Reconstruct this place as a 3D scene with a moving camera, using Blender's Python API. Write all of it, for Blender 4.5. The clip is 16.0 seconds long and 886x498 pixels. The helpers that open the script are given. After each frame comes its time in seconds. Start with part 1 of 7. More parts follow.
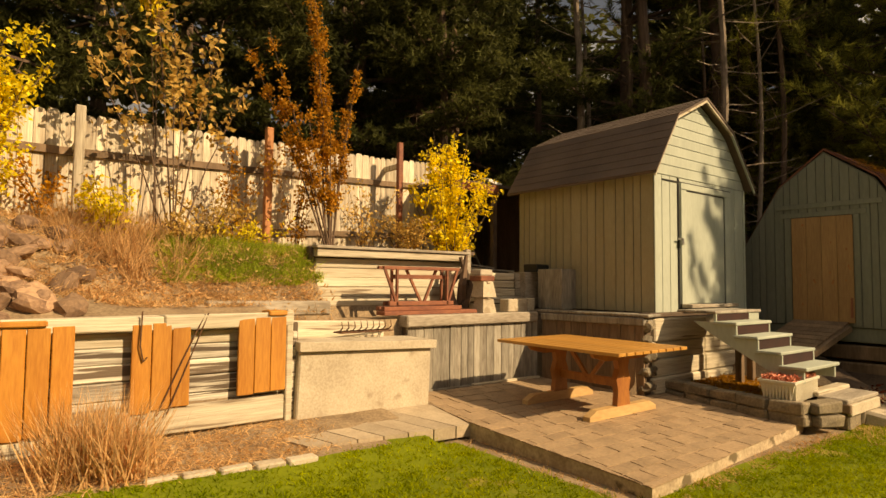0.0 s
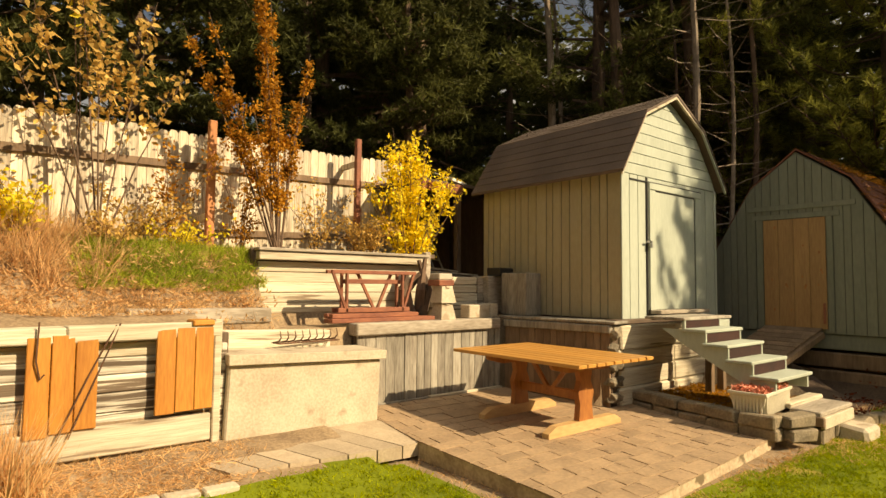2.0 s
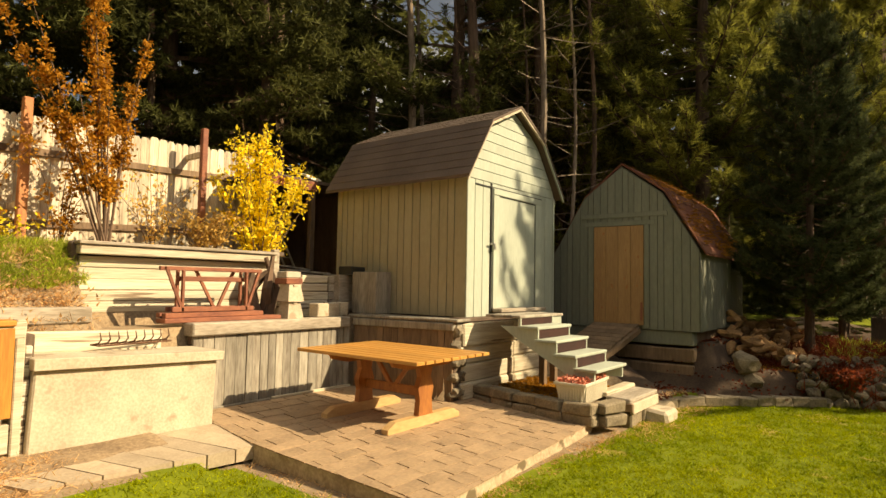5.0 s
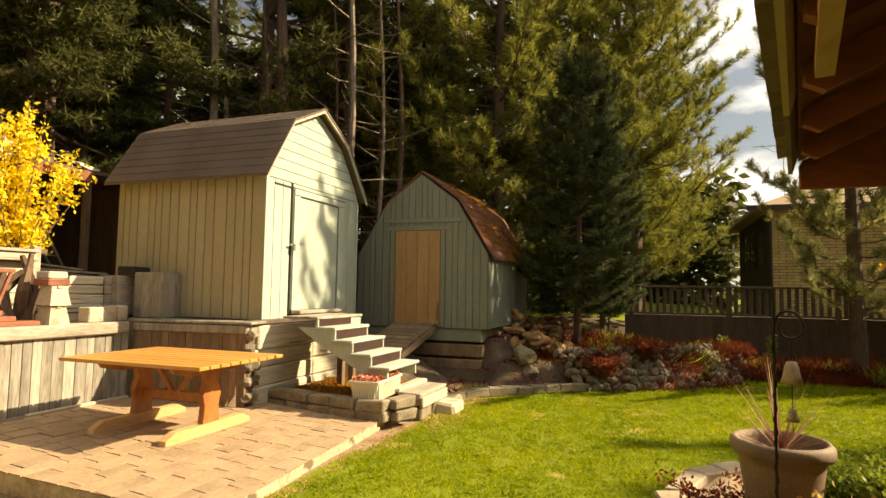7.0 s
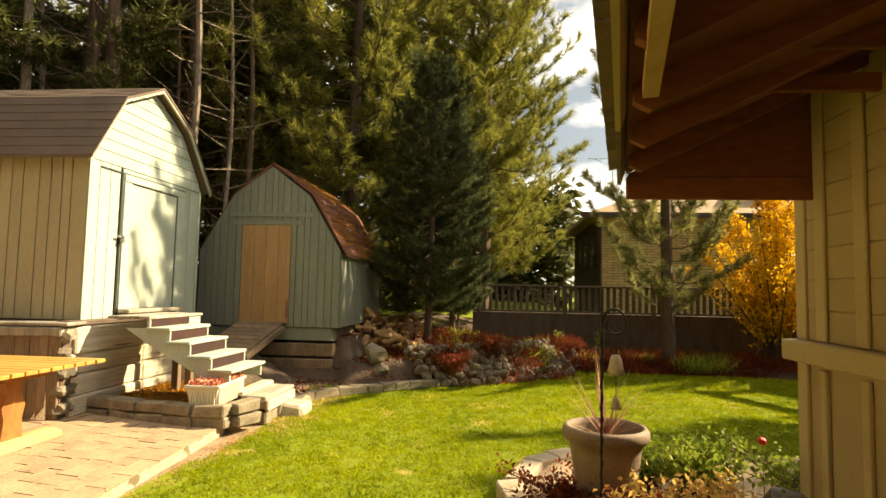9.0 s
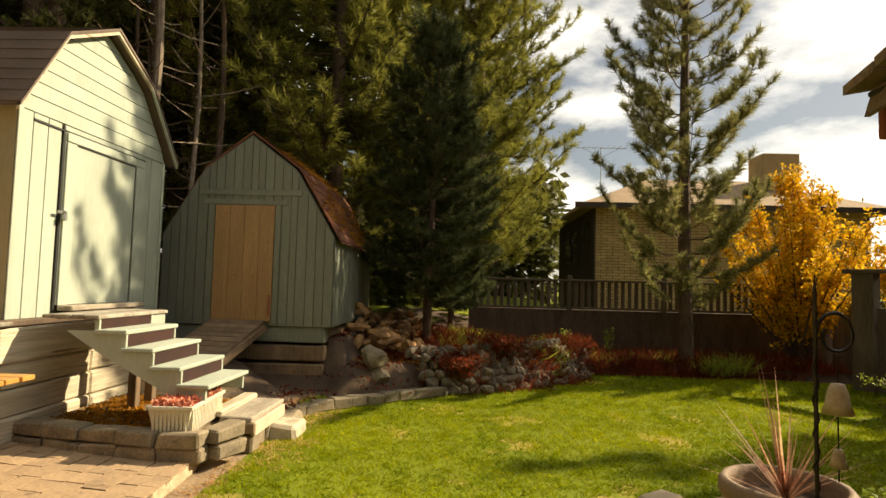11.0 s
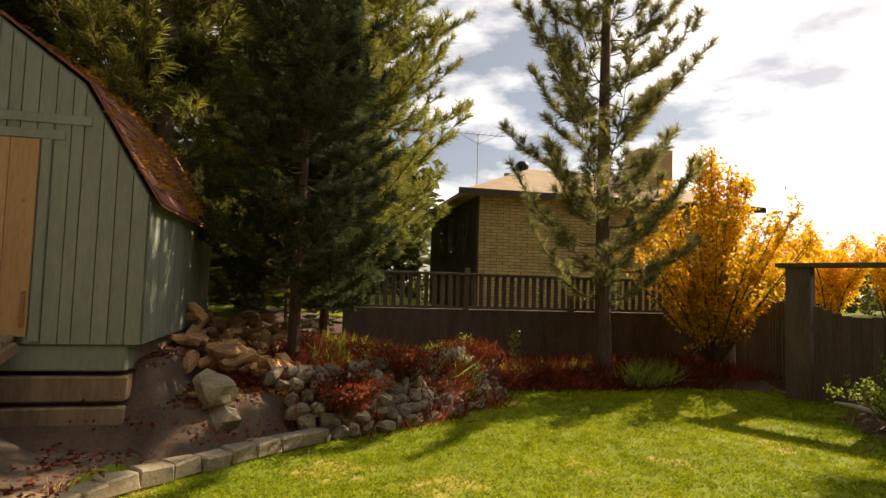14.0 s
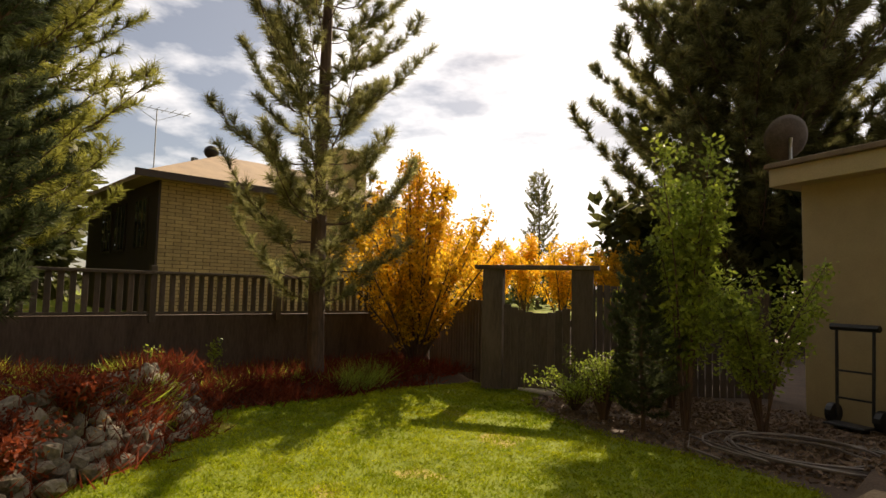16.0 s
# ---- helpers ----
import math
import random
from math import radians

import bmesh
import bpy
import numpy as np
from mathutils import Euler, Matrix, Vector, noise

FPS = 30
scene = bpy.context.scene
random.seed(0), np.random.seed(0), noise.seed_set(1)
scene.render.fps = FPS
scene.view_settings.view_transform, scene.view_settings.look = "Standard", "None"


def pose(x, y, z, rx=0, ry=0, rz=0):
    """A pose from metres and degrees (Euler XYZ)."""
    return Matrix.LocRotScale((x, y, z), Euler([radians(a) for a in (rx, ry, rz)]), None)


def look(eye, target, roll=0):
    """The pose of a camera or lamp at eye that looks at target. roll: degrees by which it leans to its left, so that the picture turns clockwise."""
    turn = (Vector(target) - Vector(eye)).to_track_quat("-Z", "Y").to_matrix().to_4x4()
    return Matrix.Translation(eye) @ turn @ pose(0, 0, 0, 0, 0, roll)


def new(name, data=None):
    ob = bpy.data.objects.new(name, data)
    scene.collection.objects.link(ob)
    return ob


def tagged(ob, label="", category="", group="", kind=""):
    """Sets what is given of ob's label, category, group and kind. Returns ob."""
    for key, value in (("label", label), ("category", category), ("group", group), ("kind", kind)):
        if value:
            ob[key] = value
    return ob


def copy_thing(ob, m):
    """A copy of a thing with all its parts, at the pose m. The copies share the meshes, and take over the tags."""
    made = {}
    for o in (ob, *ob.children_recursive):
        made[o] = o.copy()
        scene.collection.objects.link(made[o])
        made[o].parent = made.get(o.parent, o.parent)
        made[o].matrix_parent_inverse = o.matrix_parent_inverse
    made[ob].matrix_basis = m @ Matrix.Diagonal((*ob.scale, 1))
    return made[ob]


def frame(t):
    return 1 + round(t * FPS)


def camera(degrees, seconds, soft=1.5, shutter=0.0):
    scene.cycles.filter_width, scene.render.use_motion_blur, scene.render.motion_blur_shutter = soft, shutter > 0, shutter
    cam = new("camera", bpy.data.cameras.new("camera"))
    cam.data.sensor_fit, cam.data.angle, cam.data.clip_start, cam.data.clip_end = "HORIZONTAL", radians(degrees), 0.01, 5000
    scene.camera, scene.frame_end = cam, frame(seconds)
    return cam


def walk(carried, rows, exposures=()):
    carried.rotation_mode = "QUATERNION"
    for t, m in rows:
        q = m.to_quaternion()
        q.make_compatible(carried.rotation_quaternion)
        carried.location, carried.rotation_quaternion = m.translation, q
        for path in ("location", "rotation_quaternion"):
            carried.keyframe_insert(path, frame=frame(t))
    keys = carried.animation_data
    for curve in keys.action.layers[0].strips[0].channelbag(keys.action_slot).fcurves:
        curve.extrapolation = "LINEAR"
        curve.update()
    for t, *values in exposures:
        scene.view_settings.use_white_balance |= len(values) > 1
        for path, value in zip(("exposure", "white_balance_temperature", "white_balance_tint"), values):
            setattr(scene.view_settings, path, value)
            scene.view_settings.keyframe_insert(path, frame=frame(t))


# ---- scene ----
cam = camera(74.5, 16.0)
PATH = [
    (0, (-0.219, 0.132, 1.482), (0.993, 1.719, 1.595), 0.6),
    (0.5, (-0.082, 0.25, 1.471), (1.16, 1.813, 1.59), 0.6),
    (1, (0.09, 0.356, 1.483), (1.351, 1.904, 1.607), 0.6),
    (1.5, (0.253, 0.399, 1.525), (1.514, 1.947, 1.642), 0.6),
    (2, (0.339, 0.334, 1.525), (1.605, 1.878, 1.645), 0.6),
    (2.5, (0.381, 0.296, 1.55), (1.684, 1.809, 1.668), 0.8),
    (3, (0.408, 0.27, 1.535), (1.772, 1.729, 1.653), 0.8),
    (5.5, (0.476, 0.037, 1.54), (2.129, 1.156, 1.661), 1.1),
    (6, (0.492, -0.02, 1.545), (2.228, 0.966, 1.669), 1.1),
    (6.5, (0.486, -0.01, 1.523), (2.295, 0.833, 1.658), 1.1),
    (7, (0.468, -0.159, 1.523), (2.344, 0.518, 1.663), 0.9),
    (7.5, (0.448, -0.137, 1.519), (2.377, 0.371, 1.663), 0.9),
    (8, (0.462, -0.135, 1.521), (2.424, 0.225, 1.667), 1.0),
    (8.5, (0.452, -0.13, 1.52), (2.429, 0.131, 1.666), 1.0),
    (9, (0.518, -0.16, 1.53), (2.504, 0.033, 1.671), 1.2),
    (11.5, (2.404, 0.839, 1.493), (4.399, 0.904, 1.615), 1.5),
    (12, (2.926, 0.901, 1.474), (4.921, 0.975, 1.595), 1.4),
    (12.5, (3.384, 0.937, 1.445), (5.38, 1.0, 1.561), 1.5),
    (13, (3.847, 0.889, 1.442), (5.843, 0.852, 1.559), 1.5),
    (13.5, (4.233, 0.951, 1.44), (6.218, 0.738, 1.561), 1.6),
    (14, (4.648, 1.095, 1.44), (6.596, 0.66, 1.568), 1.7),
    (14.5, (4.993, 1.182, 1.416), (6.884, 0.543, 1.552), 1.6),
    (15, (5.326, 1.276, 1.448), (7.099, 0.363, 1.587), 1.6),
    (15.5, (5.538, 1.327, 1.467), (7.167, 0.177, 1.612), 1.4),
    (16, (5.668, 1.283, 1.474), (7.108, -0.098, 1.623), 1.3),
]
EXPOSURES = [(0, 0.14, 10000, 15), (0.5, 0.48, 8900, 11), (1.0, 0.50, 8600, 10), (3.0, 0.44, 8500, 10), (5.5, 0.72, 8400, 9), (7.0, 1.1, 8300, 8), (9.0, 1.42, 8200, 6), (11.5, 0.7, 7700, 8), (12.5, 0.78, 7600, 9), (13.5, 0.88, 7400, 10), (14.0, 0.95, 7350, 13), (14.5, 1.35, 7300, 20), (15.0, 1.2, 7300, 18), (16.0, 0.78, 7200, 14)]
walk(cam, [(t, look(eye, target, roll)) for t, eye, target, roll in PATH], EXPOSURES)

# ---- world, sun ----
SUN_BEARING, SUN_UP = radians(-62), radians(34.5)
sun_way = Vector((math.cos(SUN_BEARING) * math.cos(SUN_UP), math.sin(SUN_BEARING) * math.cos(SUN_UP), math.sin(SUN_UP)))
world = bpy.data.worlds.new("world")
scene.world = world
world.use_nodes = True
wn, wl = world.node_tree.nodes, world.node_tree.links
bg = wn["Background"]
sky = wn.new("ShaderNodeTexSky")
sky.sky_type, sky.sun_disc = "NISHITA", False
sky.sun_elevation, sky.sun_rotation = SUN_UP, radians(90) - SUN_BEARING
sky.dust_density, sky.ozone_density = 0.9, 2.0
# thin cloud drawn over the sky
wc = wn.new("ShaderNodeTexCoord")
wm = wn.new("ShaderNodeMapping")
wm.inputs["Scale"].default_value = (1.0, 1.6, 4.0)
wm.inputs["Rotation"].default_value = (0.3, 0.2, 0.5)
wnoise = wn.new("ShaderNodeTexNoise")
wnoise.inputs["Scale"].default_value, wnoise.inputs["Detail"].default_value, wnoise.inputs["Roughness"].default_value = 2.2, 7, 0.55
wramp = wn.new("ShaderNodeValToRGB")
wramp.color_ramp.elements[0].position, wramp.color_ramp.elements[1].position = 0.42, 0.60
wramp.color_ramp.elements[0].color = (0.13, 0.13, 0.13, 1)
wmix = wn.new("ShaderNodeMixRGB")
wdot = wn.new("ShaderNodeVectorMath")
wdot.operation = "DOT_PRODUCT"
wdot.inputs[1].default_value = sun_way
wglow = wn.new("ShaderNodeMapRange")
wglow.inputs["From Min"].default_value, wglow.inputs["From Max"].default_value = -0.1, 0.9
wglow.inputs["To Min"].default_value, wglow.inputs["To Max"].default_value = 7.0, 24.0
wtint = wn.new("ShaderNodeVectorMath")
wtint.operation = "SCALE"
wtint.inputs[0].default_value = (1.0, 1.01, 1.03)
wl.new(wc.outputs["Generated"], wdot.inputs[0])
wl.new(wdot.outputs["Value"], wglow.inputs[0])
wl.new(wglow.outputs[0], wtint.inputs[3])
wl.new(wtint.outputs[0], wmix.inputs[2])
wl.new(wc.outputs["Generated"], wm.inputs[0])
wl.new(wm.outputs[0], wnoise.inputs["Vector"])
wl.new(wnoise.outputs[0], wramp.inputs[0])
wl.new(wramp.outputs[0], wmix.inputs[0])
wl.new(sky.outputs[0], wmix.inputs[1])
wl.new(wmix.outputs[0], bg.inputs[0])
bg.inputs[1].default_value = 0.039
sun = new("sun", bpy.data.lights.new("sun", "SUN"))
sun.data.energy, sun.data.angle, sun.data.color = 5.3, radians(0.5), (1.0, 0.87, 0.67)
sun.matrix_world = look(sun_way * 60, (0, 0, 0))


# ---- materials ----
def material(name, base, dark=None, rough=0.8, scale=6.0, stretch=(1, 1, 1), bump=0.3, fine=60.0, vary=0.15, metal=0.0, island=0.0, spots=None, spot_scale=3.0, spot_at=0.6, leaf=False):
    """A procedural surface: a broad and a fine noise between two colours, a relief, and a change from object to object."""
    m = bpy.data.materials.new(name)
    m.use_nodes = True
    n, l = m.node_tree.nodes, m.node_tree.links
    b = n["Principled BSDF"]
    b.inputs["Roughness"].default_value, b.inputs["Metallic"].default_value = rough, metal
    dark = dark or tuple(c * 0.6 for c in base)
    tc, mp = n.new("ShaderNodeTexCoord"), n.new("ShaderNodeMapping")
    mp.inputs["Scale"].default_value = stretch
    l.new(tc.outputs["Object"], mp.inputs[0])
    big, small = n.new("ShaderNodeTexNoise"), n.new("ShaderNodeTexNoise")
    big.inputs["Scale"].default_value, big.inputs["Detail"].default_value = scale, 5
    small.inputs["Scale"].default_value, small.inputs["Detail"].default_value = fine, 3
    info = n.new("ShaderNodeObjectInfo")
    geo = n.new("ShaderNodeNewGeometry")
    add = n.new("ShaderNodeVectorMath")
    add.operation = "ADD"
    rnd = n.new("ShaderNodeVectorMath")
    rnd.operation = "SCALE"
    rnd.inputs[3].default_value = 37.0
    comb = n.new("ShaderNodeCombineXYZ")
    for k in range(3):
        l.new(info.outputs["Random"], comb.inputs[k])
    l.new(comb.outputs[0], rnd.inputs[0])
    l.new(mp.outputs[0], add.inputs[0])
    l.new(rnd.outputs[0], add.inputs[1])
    for t in (big, small):
        l.new(add.outputs[0], t.inputs["Vector"])
    blend = n.new("ShaderNodeMath")
    blend.operation = "MULTIPLY_ADD"
    blend.inputs[1].default_value = 0.45
    half = n.new("ShaderNodeMath")
    half.operation = "MULTIPLY"
    half.inputs[1].default_value = 0.55
    l.new(big.outputs[0], half.inputs[0])
    l.new(small.outputs[0], blend.inputs[0])
    l.new(half.outputs[0], blend.inputs[2])
    ramp = n.new("ShaderNodeValToRGB")
    ramp.color_ramp.elements[0].position, ramp.color_ramp.elements[1].position = 0.36, 0.62
    ramp.color_ramp.elements[0].color, ramp.color_ramp.elements[1].color = (*dark, 1), (*base, 1)
    l.new(blend.outputs[0], ramp.inputs[0])
    out = ramp.outputs[0]
    if spots:
        sp = n.new("ShaderNodeTexNoise")
        sp.inputs["Scale"].default_value, sp.inputs["Detail"].default_value = spot_scale, 6
        l.new(add.outputs[0], sp.inputs["Vector"])
        sr = n.new("ShaderNodeValToRGB")
        sr.color_ramp.elements[0].position, sr.color_ramp.elements[1].position = spot_at, spot_at + 0.06
        l.new(sp.outputs[0], sr.inputs[0])
        mx = n.new("ShaderNodeMixRGB")
        mx.inputs[2].default_value = (*spots, 1)
        l.new(sr.outputs[0], mx.inputs[0])
        l.new(out, mx.inputs[1])
        out = mx.outputs[0]
    hsv = n.new("ShaderNodeHueSaturation")
    mr = n.new("ShaderNodeMapRange")
    mr.inputs[3].default_value, mr.inputs[4].default_value = 1 - vary, 1 + vary
    l.new(info.outputs["Random"], mr.inputs[0])
    val = mr.outputs[0]
    if island:
        mi = n.new("ShaderNodeMapRange")
        mi.inputs[3].default_value, mi.inputs[4].default_value = 1 - island, 1 + island
        l.new(geo.outputs["Random Per Island"], mi.inputs[0])
        mul = n.new("ShaderNodeMath")
        mul.operation = "MULTIPLY"
        l.new(mr.outputs[0], mul.inputs[0])
        l.new(mi.outputs[0], mul.inputs[1])
        val = mul.outputs[0]
    l.new(val, hsv.inputs["Value"])
    l.new(out, hsv.inputs["Color"])
    l.new(hsv.outputs[0], b.inputs["Base Color"])
    if bump:
        bp = n.new("ShaderNodeBump")
        bp.inputs["Strength"].default_value, bp.inputs["Distance"].default_value = bump, 0.01
        l.new(blend.outputs[0], bp.inputs["Height"])
        l.new(bp.outputs[0], b.inputs["Normal"])
    if leaf or "lawn" in name:
        b.inputs["Specular IOR Level"].default_value = 0.12
    if leaf:
        tr, ms = n.new("ShaderNodeBsdfTranslucent"), n.new("ShaderNodeMixShader")
        ms.inputs[0].default_value = 0.45
        l.new(hsv.outputs[0], tr.inputs[0])
        l.new(b.outputs[0], ms.inputs[1])
        l.new(tr.outputs[0], ms.inputs[2])
        l.new(ms.outputs[0], n["Material Output"].inputs[0])
    return m


M = {}
M["lawn_soil"] = material("lawn_soil", (0.16, 0.19, 0.015), (0.11, 0.14, 0.012), 0.95, 1.2, bump=0.8, fine=40, spots=(0.30, 0.24, 0.06), spot_scale=1.3, spot_at=0.6)
M["soil"] = material("soil", (0.33, 0.24, 0.145), (0.15, 0.10, 0.06), 0.95, 2.5, bump=1.0, fine=35)
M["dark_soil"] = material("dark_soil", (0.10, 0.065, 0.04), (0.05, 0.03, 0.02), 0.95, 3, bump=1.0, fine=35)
M["blade"] = material("blade", (0.34, 0.36, 0.014), (0.14, 0.20, 0.006), 0.85, 0.7, bump=0, island=0.35, fine=8, leaf=True)
M["tall_green"] = material("tall_green", (0.44, 0.50, 0.06), (0.17, 0.23, 0.03), 0.6, 2, bump=0, island=0.4, leaf=True)
M["dry"] = material("dry", (0.80, 0.54, 0.28), (0.52, 0.30, 0.14), 0.8, 2, bump=0, island=0.35, leaf=True)
M["rust_leaf"] = material("rust_leaf", (0.24, 0.05, 0.02), (0.09, 0.025, 0.012), 0.7, 2, bump=0, island=0.4, leaf=True)
M["yellow_leaf"] = material("yellow_leaf", (0.88, 0.72, 0.08), (0.74, 0.54, 0.04), 0.6, 2, bump=0, island=0.3, leaf=True)
M["orange_leaf"] = material("orange_leaf", (0.56, 0.27, 0.035), (0.32, 0.14, 0.02), 0.6, 2, bump=0, island=0.35, leaf=True)
M["tan_leaf"] = material("tan_leaf", (0.74, 0.50, 0.16), (0.46, 0.28, 0.08), 0.6, 2, bump=0, island=0.35, leaf=True)
M["green_leaf"] = material("green_leaf", (0.36, 0.42, 0.06), (0.16, 0.22, 0.035), 0.5, 2, bump=0, island=0.35, leaf=True)
M["needles"] = material("needles", (0.115, 0.12, 0.035), (0.045, 0.052, 0.016), 0.6, 0.6, bump=0, island=0.45, vary=0.25, leaf=True)
M["needles_blue"] = material("needles_blue", (0.105, 0.125, 0.05), (0.045, 0.06, 0.025), 0.6, 0.6, bump=0, island=0.4, leaf=True)
M["bark"] = material("bark", (0.16, 0.10, 0.065), (0.07, 0.045, 0.03), 0.95, 5, (1, 1, 0.25), 1.0, 25)
M["pale_bark"] = material("pale_bark", (0.34, 0.27, 0.2), (0.14, 0.1, 0.07), 0.95, 5, (1, 1, 0.3), 1.0, 25)
# Dark sage for the shed cores, so board grooves show as shadow lines
M["groove_shade"] = material("groove_shade", (0.16, 0.16, 0.11), (0.1, 0.1, 0.07), 0.8, 2.5, bump=0)
M["paver"] = material("paver", (0.46, 0.37, 0.26), (0.33, 0.26, 0.18), 0.9, 4, bump=0.5, fine=40, vary=0.1)
# Lighter copy of needles, sunlight put into the large pines' colour
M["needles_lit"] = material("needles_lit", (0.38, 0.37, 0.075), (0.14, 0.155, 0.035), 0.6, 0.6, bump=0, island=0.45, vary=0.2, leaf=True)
# Middle copy of needles, raised in tone for pines seen against the sun
M["needles_backlit"] = material("needles_backlit", (0.29, 0.275, 0.10), (0.12, 0.125, 0.045), 0.6, 0.6, bump=0, island=0.45, vary=0.2, leaf=True)
M["sage"] = material("sage", (0.43, 0.475, 0.40), (0.35, 0.39, 0.325), 0.7, 2.5, (1, 1, 0.25), 0.25, 30, 0.03)
# Tan-tinted sage, darkened for the tall shed's shaded side, with brown stain spots
M["sage_shade_stain"] = material("sage_shade_stain", (0.38, 0.345, 0.23), (0.31, 0.28, 0.18), 0.75, 2.0, (1, 1, 0.3), 0.3, 30, 0.03, spots=(0.3, 0.23, 0.13), spot_scale=1.1, spot_at=0.68)
# The same sage, darkened for the shade over the small shed
M["sage_shade"] = material("sage_shade", (0.205, 0.215, 0.17), (0.15, 0.16, 0.125), 0.75, 2.5, (1, 1, 0.25), 0.25, 30, 0.03)
M["white_wood"] = material("white_wood", (0.66, 0.60, 0.46), (0.40, 0.33, 0.23), 0.8, 5, (0.14, 1, 3), 0.6, 30, 0.10, spots=(0.24, 0.18, 0.12), spot_scale=6, spot_at=0.61)
M["peeling"] = material("peeling", (0.76, 0.72, 0.60), (0.30, 0.25, 0.19), 0.85, 7, (0.14, 1, 3.2), 0.9, 34, 0.2, spots=(0.13, 0.095, 0.065), spot_scale=6, spot_at=0.50)
M["grey_wood"] = material("grey_wood", (0.36, 0.33, 0.27), (0.16, 0.135, 0.105), 0.85, 6, (1, 1, 0.15), 0.6, 40, 0.22)
M["fence_wood"] = material("fence_wood", (0.70, 0.62, 0.47), (0.32, 0.25, 0.18), 0.85, 8, (1.6, 1.6, 0.10), 0.7, 45, 0.28, spots=(0.22, 0.15, 0.1), spot_scale=2.2, spot_at=0.66)
M["cap_wood"] = material("cap_wood", (0.46, 0.40, 0.32), (0.24, 0.20, 0.15), 0.85, 4, (0.2, 1, 1), 0.6, 40, 0.1)
M["stained"] = material("stained", (0.54, 0.235, 0.045), (0.40, 0.15, 0.025), 0.55, 5, (1.5, 1, 0.2), 0.25, 40, 0.12, spots=(0.25, 0.08, 0.02), spot_scale=9, spot_at=0.72)
M["table_wood"] = material("table_wood", (0.58, 0.30, 0.08), (0.45, 0.21, 0.05), 0.45, 6, (1.5, 0.2, 1), 0.2, 40, 0.08)
# Stain for the table's understructure, deepened for the shade under its top
M["leg_wood"] = material("leg_wood", (0.42, 0.17, 0.045), (0.28, 0.10, 0.03), 0.5, 6, (1, 1, 0.3), 0.25, 40, 0.08)
M["foot_wood"] = material("foot_wood", (0.62, 0.42, 0.2), (0.5, 0.3, 0.13), 0.6, 6, (0.3, 1, 1), 0.25, 40, 0.08)
# Knotty pine, darkened along with the small shed's shaded front
M["door_wood"] = material("door_wood", (0.38, 0.22, 0.095), (0.28, 0.155, 0.065), 0.6, 5, (1.5, 1.5, 0.2), 0.2, 40, 0.07, spots=(0.2, 0.09, 0.03), spot_scale=8, spot_at=0.74)
M["leg_dark"] = material("leg_dark", (0.24, 0.16, 0.10), (0.13, 0.085, 0.05), 0.85, 6, (1, 1, 0.15), 0.5, 40, 0.2)
M["red_wood"] = material("red_wood", (0.28, 0.10, 0.05), (0.16, 0.05, 0.03), 0.7, 6, (0.4, 1, 1), 0.3, 40, 0.12)
M["post_wood"] = material("post_wood", (0.60, 0.26, 0.10), (0.4, 0.15, 0.06), 0.7, 6, (1, 1, 0.2), 0.3, 40, 0.15)
M["dark_wood"] = material("dark_wood", (0.13, 0.09, 0.06), (0.07, 0.045, 0.03), 0.85, 5, (1, 1, 0.2), 0.5, 35, 0.15)
M["rail_wood"] = material("rail_wood", (0.14, 0.105, 0.075), (0.08, 0.06, 0.04), 0.85, 5, (1, 1, 0.2), 0.4, 35, 0.12)
M["concrete"] = material("concrete", (0.56, 0.49, 0.37), (0.40, 0.33, 0.24), 0.9, 2.8, bump=0.6, fine=40, vary=0.05, spots=(0.34, 0.27, 0.19), spot_scale=3.5, spot_at=0.60)
M["slab"] = material("slab", (0.40, 0.275, 0.165), (0.26, 0.18, 0.11), 0.85, 3, bump=1.0, fine=30, vary=0.045, spots=(0.2, 0.13, 0.08), spot_scale=9, spot_at=0.66)
# Red-brown taken nearly to black for the shade between open treads
M["riser_shade"] = material("riser_shade", (0.04, 0.012, 0.008), (0.02, 0.007, 0.005), 0.95, 5, bump=0.3)
M["slab_edge"] = material("slab_edge", (0.55, 0.44, 0.30), (0.3, 0.22, 0.14), 0.9, 4, bump=0.6, fine=30, vary=0.08, spots=(0.15, 0.11, 0.06), spot_scale=4, spot_at=0.6)
M["block"] = material("block", (0.31, 0.25, 0.165), (0.15, 0.12, 0.08), 0.9, 6, bump=1.0, fine=40, vary=0.15)
M["stone"] = material("stone", (0.26, 0.215, 0.15), (0.09, 0.075, 0.05), 0.9, 8, bump=1.4, fine=30, vary=0.3)
M["red_stone"] = material("red_stone", (0.40, 0.25, 0.15), (0.17, 0.10, 0.065), 0.9, 3, bump=0.9, fine=30, vary=0.35)
M["shingle"] = material("shingle", (0.145, 0.105, 0.08), (0.09, 0.065, 0.05), 0.9, 1.5, bump=0.7, fine=60, vary=0.2)
M["shingle_red"] = material("shingle_red", (0.28, 0.10, 0.055), (0.10, 0.035, 0.02), 0.85, 2.5, bump=0.8, fine=40, vary=0.3)
M["roof_tan"] = material("roof_tan", (0.36, 0.25, 0.15), (0.26, 0.18, 0.11), 0.9, 2, bump=0.6, fine=30, vary=0.1)
M["brick"] = material("brick", (0.50, 0.37, 0.17), (0.38, 0.27, 0.12), 0.85, 3, bump=0.5, fine=30, vary=0.12, island=0.12)
M["mortar"] = material("mortar", (0.15, 0.11, 0.06), (0.10, 0.075, 0.04), 0.95, 5, bump=0.5)
M["brown_paint"] = material("brown_paint", (0.055, 0.035, 0.022), (0.035, 0.022, 0.015), 0.6, 4, bump=0.2)
